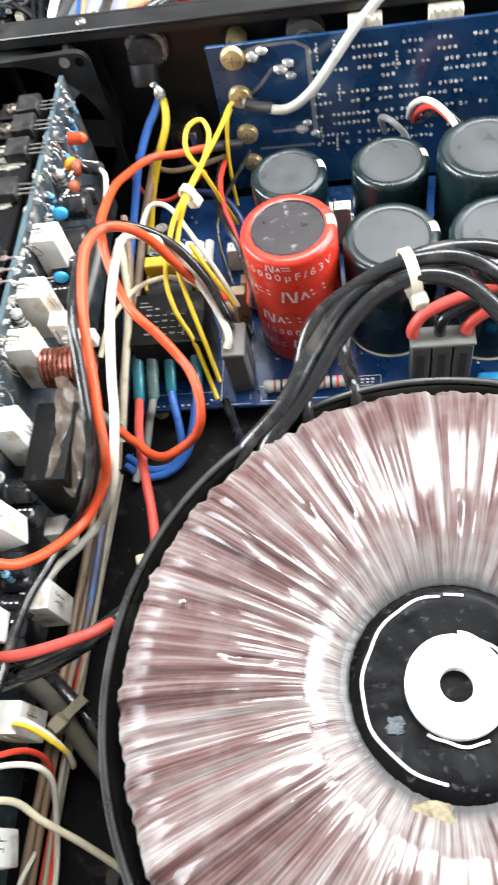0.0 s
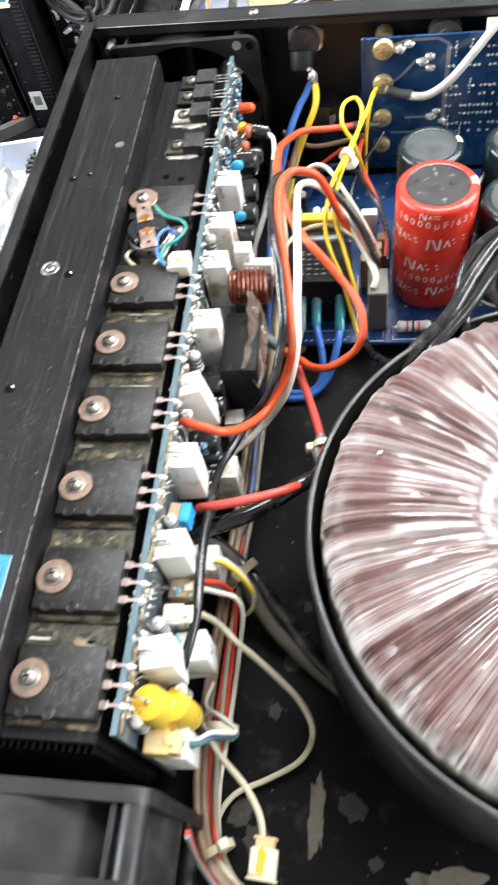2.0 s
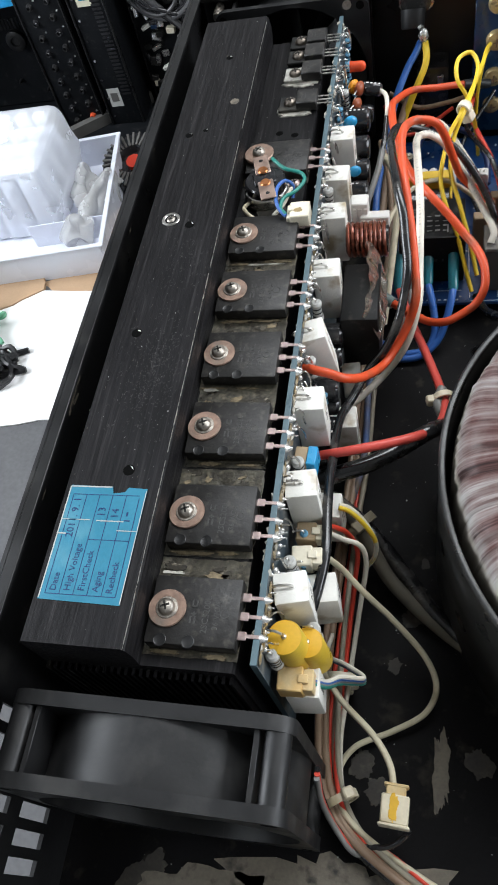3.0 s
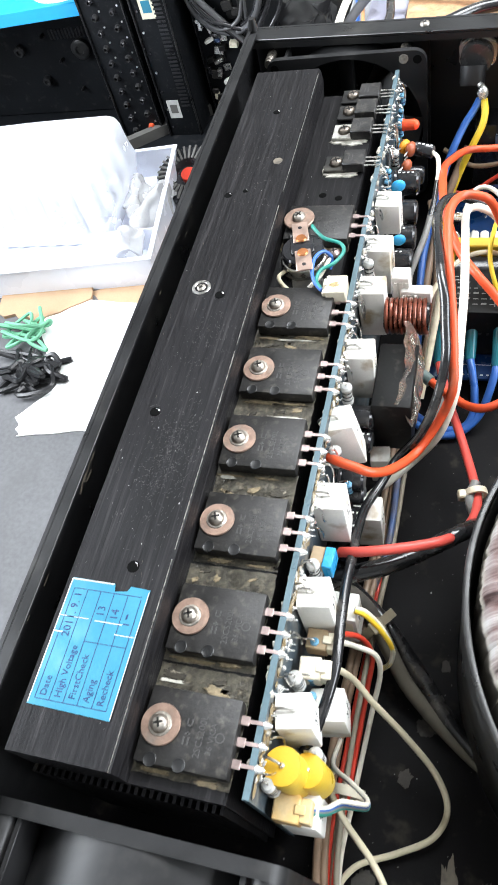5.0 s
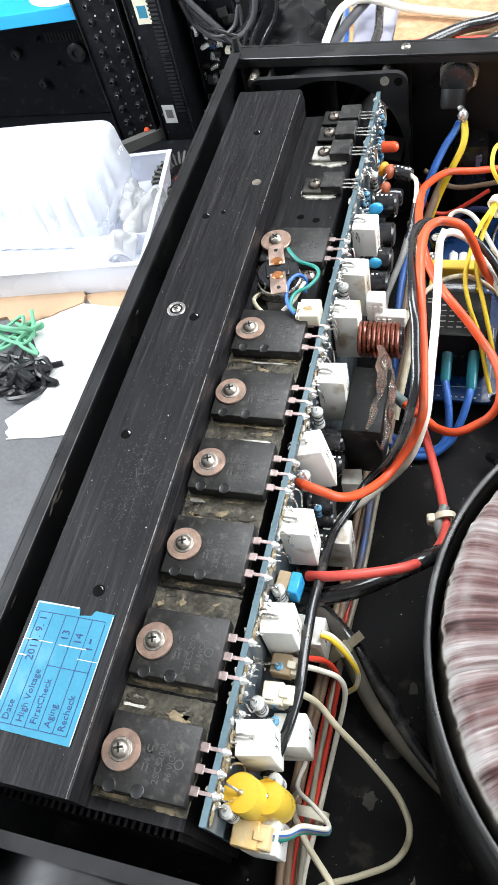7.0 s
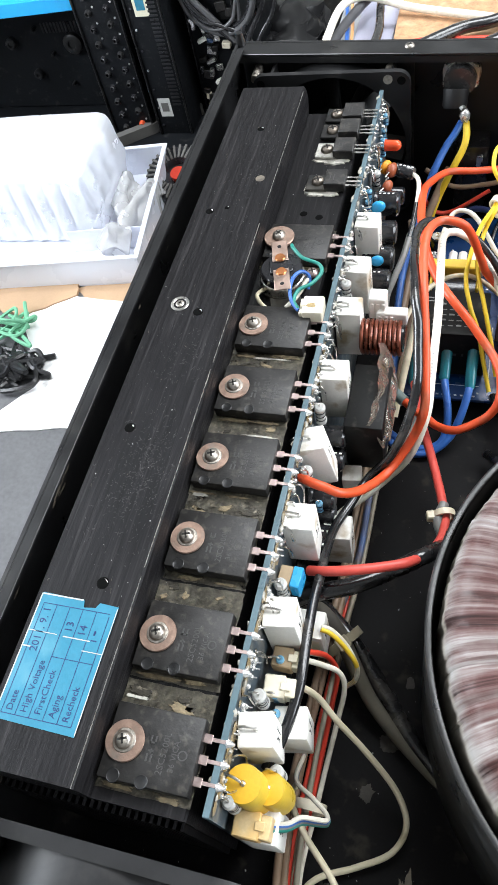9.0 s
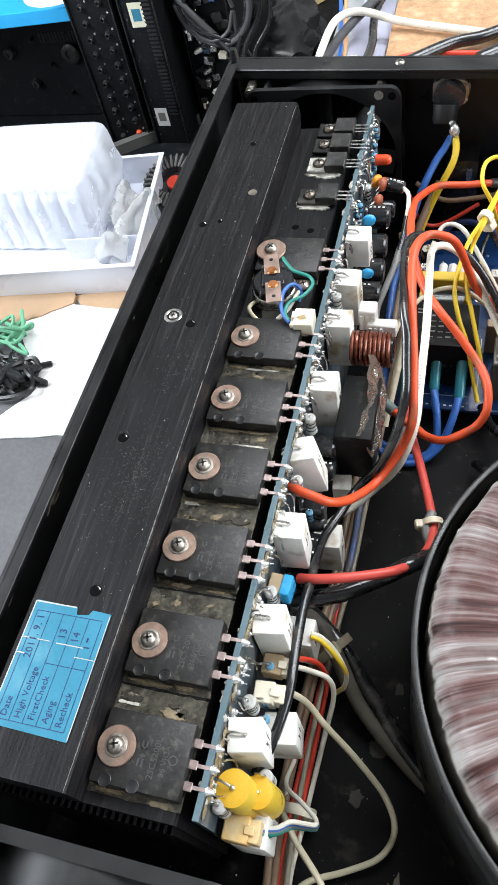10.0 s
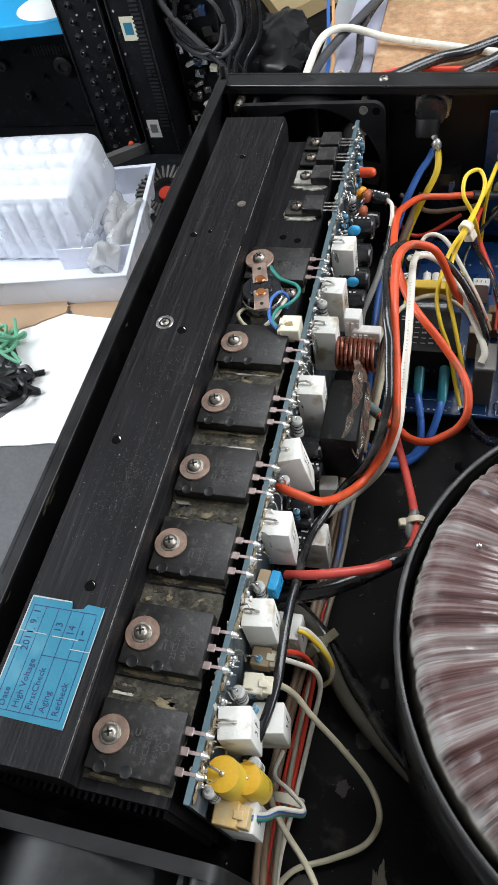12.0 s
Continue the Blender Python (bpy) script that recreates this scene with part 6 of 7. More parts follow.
part("lug", bm, surface("grey_tinned_lug", (0.3, 0.3, 0.29), 0.4, 0.8, 0.25, 300, 0.2), jk, "flat tinned lug")
bm = B()
bmesh.ops.create_icosphere(bm, subdivisions=2, radius=2.4, matrix=Matrix.Translation((4.2, -16.4, -12)) @ Matrix.Diagonal((1, 1, 1.5, 1)))
for v in bm.verts:
    v.co += Vector((noise.noise(v.co), noise.noise(v.co + Vector((4, 0, 0))), 0)) * 0.9
part("solder_lug", bm, SOLDER, jk, "soldered lug")
wire("jack_wire", [(63.5, 305, 60), (61, 300.5, 57), (57.2, 295.0, 53), (51.8, 284, 44), (47, 272, 30), (43, 250, 17), (43, 225, 12), (45, 200, 9), (47, 165, 8)], 1.8, BLUE_WIRE, "blue wire soldered to the jack socket", group="jack wires")
wire("jack_wire", [(65.5, 305, 60), (66.5, 299, 57), (65.5, 294, 53), (61.5, 288.4, 46), (56, 283, 34), (52, 276, 22), (50, 262, 12)], 1.7, YELLOW_WIRE, "yellow wire soldered to the jack socket", group="jack wires")
wire("jack_wire", [(60, 292, 44), (55.5, 284, 36), (49, 268, 22), (46, 245, 12), (45, 215, 8)], 2.0, BROWN_WIRE, "brown wire behind the blue one", group="jack wires")
bx_ = thing("fuse_holder", 70, 316, 2, "black fuse holder body on the rear panel", "fuse holder")
bm = B()
box(bm, -8, 8, -8, 8, 0, 42, 1.0, 2)
part("body", bm, BLACK_CAN, bx_)
bm = B()
box(bm, 2, 5, -9.5, -8, 30, 38, 0.2)
part("lug", bm, TIN, bx_)

# ---------------------------------------------------------------- loose wiring between the boards
wire("speaker_wire", [(95, 293, 42), (84.3, 288.4, 46), (72, 283, 49), (60, 278, 52), (53, 262, 58), (52, 247, 65), (53.5, 222, 73.5), (56, 208, 74), (59, 199, 71.5), (63.5, 188.5, 70.5), (69.5, 179, 70), (77, 173.5, 64), (83, 168, 59), (87.2, 162.5, 57), (90.2, 155, 55), (90.6, 147.5, 51), (88, 144, 46), (83.5, 142, 42.5), (76.2, 139, 40.5), (69.2, 142.5, 37), (64.5, 147.2, 35.5), (60.5, 150, 35), (55, 155, 34.5), (48, 160, 36)], 1.65, ORANGE_WIRE, "thick orange wire looping between the boards", group="thick wires", seg=14)
w = bpy.data.objects["speaker_wire"]
sleeve_on(w, [(97, 294, 41.5), (90, 291, 44), (84.5, 288.4, 46)], 2.2, SLEEVE, "dark heat-shrink end", (95, 293, 42))
sleeve_on(w, [(55, 155, 34.5), (52.5, 157, 34.8), (48, 160, 36), (43, 162.5, 37.5)], 2.4, plastic("grey_teal_shrink", (0.14, 0.19, 0.18), 0.5), "grey heat-shrink end", (95, 293, 42))
wire("speaker_wire", [(27.5, 95, 68), (31.4, 92.6, 69.5), (36.5, 91.5, 69), (42, 92, 65.5), (47.2, 98, 58.5), (53, 109.5, 50), (58, 118, 51), (62.4, 124, 57.5), (65, 128, 67), (64.5, 135.5, 74), (63.5, 144.5, 79), (62, 154, 84), (60.5, 164, 88), (59, 177, 90), (58.6, 187, 91), (59.6, 193.5, 91), (62, 199, 89.5), (65.6, 201, 88.5), (71.3, 201, 86.5), (75.2, 204.5, 77), (79, 207, 64), (83, 208, 54), (95.2, 203.5, 44)], 1.65, ORANGE_WIRE, "thick orange wire arching from the amplifier board", group="thick wires", seg=14)
WHITE_LINE = [(95.0, 186, 37), (96, 190, 40.5), (91.2, 200.3, 45), (85, 208, 53), (80, 213.5, 58.5), (74.9, 213.5, 67.5), (70.2, 210.5, 74), (66.6, 208.5, 76.5), (63.8, 204.5, 77), (64.4, 188.5, 79.5), (65.4, 173, 80), (66, 161, 77), (66, 151, 72), (66, 142, 66), (66, 131.5, 62), (63.5, 124.5, 53), (59.5, 120.5, 44), (52.5, 119.5, 31.5), (45, 111.5, 29.5), (38, 104, 29.5), (35, 95, 33), (32, 86, 35)]
wire("speaker_wire", WHITE_LINE, 1.5, WHITE_WIRE, "thick white wire arching to the terminal block", group="thick wires", seg=14)
white_lead = bpy.data.objects["speaker_wire.002"]
lead_line = spline(WHITE_LINE[:15], 18)
bm = B()
for i in range(40, len(lead_line) - 4, 2):
    if i % 26 < 6:
        continue
    p, d = lead_line[i], (lead_line[i + 1] - lead_line[i - 1]).normalized()
    up = Vector((-0.15, -0.35, 1))
    up = (up - d * up.dot(d)).normalized()
    side = d.cross(up)
    q = p + up * 1.52 - Vector((95.0, 186, 37))
    w_, l_ = 0.12 + 0.26 * ((i * 7) % 3) / 2, 0.24
    bm.faces.new([bm.verts.new(q + d * (sx * l_) + side * (sy * w_)) for sx, sy in ((-1, -1), (1, -1), (1, 1), (-1, 1))])
part("printing", bm, RES_GREY, white_lead, "fine faded print along the wire", smooth=False)
wire("speaker_wire", [(96, 196.6, 37), (95.8, 196.1, 45), (89.0, 206.2, 55), (78.5, 213.5, 66), (66, 216.5, 73), (56.8, 212, 78.5), (54, 199, 83), (55, 184, 87), (56.5, 172, 89), (58, 160, 89), (60, 151, 86.5), (61, 143, 81.5), (62, 134, 76), (61, 128, 69), (58.4, 120.5, 61), (54, 115, 53), (47, 110.5, 45), (42.5, 98, 46), (39.2, 88, 48), (38.2, 77, 51), (38.4, 67, 54), (38.2, 57, 56), (38.8, 43, 58), (39.5, 28, 58.5), (37.2, 14.3, 56), (33.5, 5, 52)], 1.65, BLACK_WIRE, "thick black wire draped along the amplifier board", group="thick wires", seg=14)
wire("sense_wire", [(96.5, 297.0, 60), (94.6, 293.5, 59.5), (92.6, 282, 60.5), (88.2, 259.5, 64.5), (82.4, 236.4, 67), (76.8, 225.5, 62), (73.7, 209.0, 54), (76.5, 198, 47), (80.8, 192.5, 38), (84, 186, 28), (88, 176, 18)], 0.95, YELLOW_WIRE, "thin yellow wire tied in a pair", group="yellow wires")
wire("sense_wire", [(92.5, 268, 20), (90.5, 261, 38), (86.0, 259.5, 56), (80.5, 263.4, 65), (81.0, 272, 69), (86.5, 275.5, 69.5), (89.6, 269, 67), (87.5, 255, 65.5), (83.4, 235.6, 67.5), (79, 226.8, 60), (77.9, 213.3, 54), (82.0, 200.4, 46), (86.9, 188.2, 34), (90, 180, 24)], 0.95, YELLOW_WIRE, "thin yellow wire with a loop above the tie", group="yellow wires")
wire("sense_wire", [(95.5, 296, 58), (93.6, 292, 55), (91.6, 288.5, 42), (91.2, 285.5, 28), (91.5, 283, 17)], 0.85, YELLOW_WIRE, "thin yellow wire hanging from the terminal", group="yellow wires")
zip_tie(83.2, 237.5, 67.2, 2.2, (0.42, 0.9, 0.1), spin=40)
for pts, r, mt, lb in (
        ([(62, 231, 56), (66, 240, 60), (74, 238.5, 60), (83, 228, 53), (92, 216, 44), (98, 208, 34)], 1.0, WHITE_WIRE, "white wire arching under the orange one"),
        ([(50, 178, 48), (54, 190, 53), (63, 203, 55), (75, 210, 52), (87, 209, 44), (96, 206, 34)], 1.0, CREAM_WIRE, "cream wire crossing the relay"),
        ([(82, 224, 54), (90, 214, 46), (97, 207, 36)], 0.9, YELLOW_WIRE, "yellow wire ending in the pin header"),
        ([(60, 275, 14), (66, 284, 22), (76, 284, 26), (88, 277, 26), (96, 264, 22), (97, 250, 16)], 1.5, NAVY_WIRE, "dark blue wire arching over the supply board"),
        ([(90, 291, 38), (88, 276, 38), (91, 258, 40), (97, 240, 38), (101, 224, 32), (101, 214, 28)], 1.1, RED_WIRE, "thin red wire down to the pin header"),
        ([(88, 291, 38), (86, 270, 36), (90, 252, 40), (97, 236, 40), (102, 222, 32), (102, 212, 28)], 1.1, BLACK_WIRE, "thin black wire down to the pin header"),
        ([(48, 296, 40), (62, 291, 34), (78, 290, 36), (90, 289, 40)], 1.2, BROWN_WIRE, "thin brown wire across the rear"),
        ([(46, 286, 40), (52, 282, 28), (62, 284, 24), (80, 288, 34)], 1.0, RED_WIRE, "thin dark red wire across the rear"),
        ([(45, 262, 36), (50, 236, 34), (52, 205, 30), (50, 175, 22), (48, 150, 12)], 1.6, BROWN_WIRE, "brown wire down the side of the board"),
        ([(48, 240, 44), (53, 224, 46), (55, 205, 40), (53, 182, 30), (50, 160, 16)], 1.6, CREAM_WIRE, "cream wire down the side of the board"),
        ([(100, 296, 36), (84, 270, 22), (90, 240, 15), (100, 210, 13)], 1.0, BLACK_WIRE, "thin black wire low on the supply board")):
    wire("hookup_wire", pts, r, mt, lb, group="hookup wires")

# harness on the chassis floor beside the amplifier board
DUSTY_WHITE = plastic("dusty_white_wire_insulation", (0.33, 0.30, 0.23), 0.5, dirt=(0.16, 0.13, 0.09), dirt_amount=0.7, dirt_scale=45)
HARN = [(45, 150, 6), (44.5, 125, 7), (43.5, 90, 8), (41.5, 58, 8), (39.5, 20, 7), (38.5, -10, 6), (41.5, -30, 5), (49, -43, 4.5), (63, -53, 4), (84, -64, 3.5), (110, -78, 3)]
for k, (dx, dz, mt, lb) in enumerate(((-3.4, 6, BROWN_WIRE, "brown harness wire"), (-1.4, 3.6, BROWN_WIRE, "light brown harness wire"), (0.9, 5.2, DIRTY_BLUE, "dusty blue harness wire"), (2.8, 3.6, DUSTY_WHITE, "dusty white harness wire"), (0.4, 0.8, RED_WIRE, "red harness wire"), (-4.2, 1.5, BLACK_WIRE, "black harness wire"), (2.4, 0.8, DUSTY_WHITE, "dusty cream harness wire"))):
    rr = random.Random(k)
    low = k == 2
    wire("harness_wire", [(x + (-3.8 if low and y < 75 else dx) + rr.uniform(-0.6, 0.6) - (1.4 * k / 7 if y < -20 else 0), y, z + (0.4 if low and y < 75 else dz * (0.35 if y < -10 else 1)) + rr.uniform(-0.3, 0.3)) for x, y, z in HARN], 1.35 if k < 3 else 1.0, mt, lb + " on the chassis floor", group="harness wires")
zip_tie(41.8, 2.5, 10, 5.6, (0, 1, 0), spin=80)
zip_tie(44.5, -34.5, 6.5, 5.0, (0.5, -0.85, 0), IVORY_STAINED_PALE, spin=95, size=0.8)
bm = B()
wire("braided_cable", [(33, 72, 16), (40, 66, 17), (50, 57, 16), (62.4, 43.7, 10), (72, 32, 6), (80, 24.5, 4), (92, 14, 3.6)], 2.9, BLACK_WIRE, "dusty black cable running under the transformer band", "cable", seg=14)
wire("braided_cable", [(31, 67, 23), (37, 64, 25), (44, 58, 24.5), (50, 50, 19), (57, 41, 11), (66, 33, 6.5), (78, 24, 3.5), (90, 16, 3.4)], lambda u: 3.5 - 0.9 * min(1, u * 2), plastic("dusty_khaki_sleeving", (0.105, 0.094, 0.072), 0.75, dirt=(0.05, 0.045, 0.04), dirt_amount=0.5, dirt_scale=60), "dusty khaki sleeved cable under a tie", "cable", seg=14)
zip_tie(45.5, 56.5, 20, 7.0, (0.72, -0.62, -0.3), plastic("dusty_nylon", (0.33, 0.29, 0.2), 0.6), spin=150)
wire("fan_wire", [(38, 29.5, 57), (43, 30.5, 43), (49.5, 26.1, 36), (59.9, 20.1, 25), (70, 12.5, 14), (74.2, 4, 8), (70.5, -4.5, 5), (60, -11, 3.5), (48, -17, 3), (42.8, -25, 3), (43, -34, 5), (48, -40.5, 6.5), (56, -46, 5), (68, -52, 3.5), (90, -62, 3)], 1.05, CREAM_WIRE, "cream wire looping over the chassis floor", group="fan wires")
wire("fan_wire", [(38, 8, 16), (37.0, 3, 18), (43.9, -6.6, 21), (54.7, -16.9, 25), (60.2, -25, 27), (61.8, -32, 27)], 1.05, CREAM_WIRE, "cream wire leading to a loose plug", group="fan wires")
wire("fan_wire", [(38.5, 37.5, 56), (43, 39.8, 46), (48.6, 39.4, 42), (50.3, 36, 35), (48.4, 27.0, 24), (46, 14, 13), (44.5, 0, 9), (43, -16, 7), (44.5, -31, 6), (50, -43, 5), (63, -52, 4.5)], 0.9, WHITE_WIRE, "thin white wire from a board plug", group="fan wires")
wire("fan_wire", [(38.5, 40, 56), (43.5, 43.8, 43), (46.8, 41.8, 33), (45.6, 34, 22), (44.2, 24, 13), (43, 5, 9), (41.6, -12, 7.5), (43, -30, 6.5), (48.6, -42, 5.5), (62, -51.5, 5)], 0.9, RED_WIRE, "thin red wire from a board plug", group="fan wires")
for dz, mt, lb in ((0, YELLOW_WIRE, "yellow"), (1.9, WHITE_WIRE, "white")):
    wire("fan_wire", [(41, 50.5 + dz * 0.5, 48), (44.5, 50 + dz * 0.6, 46.5), (49.3, 47.6 + dz * 0.5, 42), (53.0, 44.6, 35), (52.4, 42.2, 27), (49, 42, 18)], 0.85, mt, f"thin {lb} wire of a paired lead", group="fan wires")
for k, mt in enumerate((GREEN_WIRE, GREY_WIRE, BLUE_WIRE, WHITE_WIRE)):
    o = k * 0.85
    wire("ribbon_wire", [(38.5, -10.5 + o * 0.6, 55), (41.5, -8.6 + o * 0.6, 45), (44.5, -5.4 + o * 0.5, 38 + o), (48.5, -4.5 + o * 0.4, 36 + o), (51.6, -3.6 + o * 0.3, 34 + o), (50.5, -0.5, 30 + o), (45, 3.5, 25 + o), (38, 8.5, 19 + o * 0.5), (38, 18, 12)], 0.75, mt, "thin wire of a four-way ribbon lead", group="ribbon wires", seg=8)
plug = thing("loose_plug", 62.3, -36.4, 24.4, "loose ivory plug stained with orange glue above the floor", "connector", rz=-3)
bm = B()
box(bm, -4.1, 4.1, -5.2, 2.8, -1.3, 4.5, 0.4)
part("housing", bm, IVORY_STAINED_PALE, plug)
bm = B()
box(bm, -2.9, 2.9, 2.2, 5.6, -0.6, 4.1, 0.4)
box(bm, -3.6, 3.6, 4.9, 5.9, -0.6, 4.3, 0.3)
part("insert", bm, IVORY_STAINED, plug)
bm = B()
box(bm, -4.6, 4.6, -6.0, -5.1, -1.5, 4.8, 0.3)
part("flange", bm, IVORY_STAINED_PALE, plug)
patch("glue_stain", -0.4, -0.8, 4.5, 1.2, 3.9, YELLOW_END, plug, 91, (0, 0, 0), "orange glue stain", 0.4, thick=0.12)
for k, (mt, lb) in enumerate(((BLACK_WIRE, "black"), (RED_WIRE, "red"), (GREY_WIRE, "grey"))):
    d = k * 1.3
    wire("fan_lead", [(39.5, -30 - d, 34), (40, -36 - d * 0.6, 20), (43.5 + d * 0.3, -42.5 - d * 0.6, 9), (50, -46.5 - d, 5.5), (60 - d, -46.0 - d, 7 if k == 0 else 4), (66, -42.0, 12) if k == 0 else (76, -56 - d, 3.5), (64, -42.5, 20) if k == 0 else (100, -72 - d, 3)], 0.95, mt, f"{lb} lead of the near fan", group="fan leads")


# ---------------------------------------------------------------- fans
def fan(x, y, z, label, tubes=True):
    f = thing("cooling_fan", x, y, z, label, "fan", "cooling fans")

    def plate(y0, y1):
        bm = B()
        n = 160
        rings = []
        for yy in (y0, y1):
            outer, inner = [], []
            for k in range(n):
                a = 2 * math.pi * (k + 0.5) / n
                c, s = math.cos(a), math.sin(a)
                q = 40 / max(abs(c), abs(s))
                lo, hi = min(abs(c), abs(s)), max(abs(c), abs(s))
                if q * lo > 34:
                    p = 34 * (lo + hi)
                    q = p + math.sqrt(max(p * p - (2 * 34 * 34 - 36), 0))
                outer.append(bm.verts.new((q * c, yy, 40 + q * s)))
                inner.append(bm.verts.new((38 * c, yy, 40 + 38 * s)))
            rings.append((outer, inner))
        (oa, ia), (ob_, ib) = rings
        for k in range(n):
            j = (k + 1) % n
            bm.faces.new((oa[k], oa[j], ia[j], ia[k]))
            bm.faces.new((ob_[k], ib[k], ib[j], ob_[j]))
            bm.faces.new((oa[k], ob_[k], ob_[j], oa[j]))
            bm.faces.new((ia[k], ia[j], ib[j], ib[k]))
        return part("frame_plate", bm, FAN_PLASTIC, f)

    plate(0, 4)
    plate(21, 25)
    bm = B()
    lathe(bm, [(38, 0.5), (39.4, 0.5), (39.4, 24.5), (38, 24.5)], seg=64, close=True)
    bmesh.ops.transform(bm, matrix=Matrix.Translation((0, 0, 40)) @ Matrix.Rotation(radians(-90), 4, "X"), verts=bm.verts)
    part("shroud", bm, FAN_PLASTIC, f)
    for sx in (-1, 1):
        for sz in (-1, 1):
            if tubes:
                bm = B()
                cyl(bm, sx * 35.6, 3.5, 40 + sz * 35.6, 3.6, 18, "y", 18)
                part("bolt_tube", bm, FAN_PLASTIC, f)
            # thin black discs carry the darkness of the bolt holes in their colour
            bm = B()
            cyl(bm, sx * 35.6, -0.04, 40 + sz * 35.6, 2.1, 0.1, "y", 16)
            part("bolt_hole", bm, HOLE, f)
            bm = B()
            cyl(bm, sx * 35.6, 24.95, 40 + sz * 35.6, 2.1, 0.1, "y", 16)
            part("bolt_hole", bm, BLACK_PAINT, f)
        bm = B()
        box(bm, sx * 30.5 - 0.8, sx * 30.5 + 0.8, 3.8, 21.2, 63, 78.5, 0.2)
        part("rib", bm, FAN_PLASTIC, f)
    bm = B()
    cyl(bm, 0, 3, 40, 16, 19, "y", 40)
    part("hub", bm, FAN_PLASTIC, f)
    for k in range(7):
        bm = B()
        box(bm, 15.5, 36.6, -7, 7, -0.6, 0.6)
        bmesh.ops.transform(bm, matrix=Matrix.Translation((0, 12.5, 40)) @ Matrix.Rotation(2 * math.pi * k / 7 + 0.2, 4, "Y") @ Matrix.Rotation(radians(38), 4, "X"), verts=bm.verts)
        part("blade", bm, FAN_PLASTIC, f, smooth=False)
    for k in range(4):
        bm = B()
        box(bm, 15, 38.5, 22.5, 24.5, -1.2, 1.2)
        bmesh.ops.transform(bm, matrix=Matrix.Translation((0, 0, 40)) @ Matrix.Rotation(math.pi / 2 * k + 0.5, 4, "Y"), verts=bm.verts)
        part("strut", bm, FAN_PLASTIC, f, smooth=False)
    return f


fan(-1.2, -50, 0.2, "black square cooling fan in front of the heat sink")
rear_fan = fan(0.4, 307, 5.0, "black square cooling fan behind the heat sink", False)
rear_fan.matrix_basis = rear_fan.matrix_basis @ Matrix.Diagonal((0.965, 0.70, 1.0, 1.0))
# ---------------------------------------------------------------- things on the bench round the amplifier
CLEAR_WHITE = surface("milky_clear_plastic", (0.74, 0.765, 0.85), 0.25, 0, 0.02, 40, 0.05, coat=0.3)
PAPER = surface("white_paper", (0.84, 0.84, 0.83), 0.7, 0, 0.03, 20, 0.08)
CARD = surface("brown_cardboard", (0.42, 0.28, 0.17), 0.75, 0, 0.12, 40, 0.15)
CHIPBOARD = surface("pale_chipboard", (0.40, 0.23, 0.12), 0.7, 0, 0.35, 200, 0.4, dirt=(0.58, 0.40, 0.24), dirt_amount=0.5, dirt_scale=70)
CREAM_BOARD = surface("cream_painted_board", (0.52, 0.38, 0.20), 0.6, 0, 0.1, 20, 0.1, dirt=(0.5, 0.36, 0.16), dirt_amount=0.3, dirt_scale=14)
LILAC = surface("lilac_grey_sheet", (0.42, 0.42, 0.52), 0.6, 0, 0.1, 20, 0.1)
CYAN = surface("cyan_printed_card", (0.02, 0.36, 0.72), 0.4, 0, 0.08, 60, 0.02)
GREEN_STRING = plastic("green_twine", (0.16, 0.42, 0.26), 0.8)
GEAR_BLACK = surface("dusty_black_casework", (0.0058, 0.0066, 0.008), 0.55, 0, 0.4, 40, 0.15, dirt=(0.02, 0.02, 0.02), dirt_amount=0.2, dirt_scale=200, spec=0.15)
CLOTH = surface("black_crumpled_bag", (0.012, 0.012, 0.013), 0.35, 0, 0.4, 40, 0.3)


def slab(name, corners, z0, z1, material, label, category, group="", wobble=0.0, seed=1):
    """A flat sheet or board with an irregular outline."""
    rr = random.Random(seed)
    cx = sum(p[0] for p in corners) / len(corners)
    cy = sum(p[1] for p in corners) / len(corners)
    bm = B()
    ring = []
    for (xa, ya), (xb, yb) in zip(corners, corners[1:] + corners[:1]):
        for k in range(5):
            t = k / 5
            ring.append((xa + (xb - xa) * t - cx + rr.gauss(0, wobble), ya + (yb - ya) * t - cy + rr.gauss(0, wobble)))
    top = [bm.verts.new((px, py, z1 - z0)) for px, py in ring]
    low = [bm.verts.new((px, py, 0)) for px, py in ring]
    bm.faces.new(top)
    bm.faces.new(list(reversed(low)))
    for k in range(len(ring)):
        bm.faces.new((low[k], low[(k + 1) % len(ring)], top[(k + 1) % len(ring)], top[k]))
    return solid(name, bm, material, label, category, group, smooth=False, m=mm(cx, cy, z0))


# The things on the floor are drawn at about a third of their size and brought to size and place together below.
BZ = -12.5
table_things = set(scene.objects)
bin_ = thing("plastic_bin", -193, 301, BZ, "shallow milky plastic bin holding odds and ends", "bin", rz=8)
for nm, dims in (("bin_floor", (-80, 78, -52, 52, 0, 1.0)), ("bin_side", (-80, -79, -52, 52, 1, 20)), ("bin_side", (77, 78, -52, 52, 1, 20)), ("bin_side", (-79, 77, -52, -51, 1, 20)), ("bin_side", (-79, 77, 51, 52, 1, 20)), ("partition", (26, 77, -22, -21.3, 1, 17)), ("partition", (42, 42.7, -21.3, 51, 1, 16))):
    bm = B()
    box(bm, *dims, 0.2)
    part(nm, bm, CLEAR_WHITE, bin_)
bm = B()
for dims in ((-81.5, 79.5, -53.5, -50.5, 20, 21), (-81.5, 79.5, 50.5, 53.5, 20, 21), (-81.5, -78.5, -50.5, 50.5, 20, 21), (76.5, 79.5, -50.5, 50.5, 20, 21)):
    box(bm, *dims, 0.3)
part("rim", bm, CLEAR_WHITE, bin_, "raised milky rim")
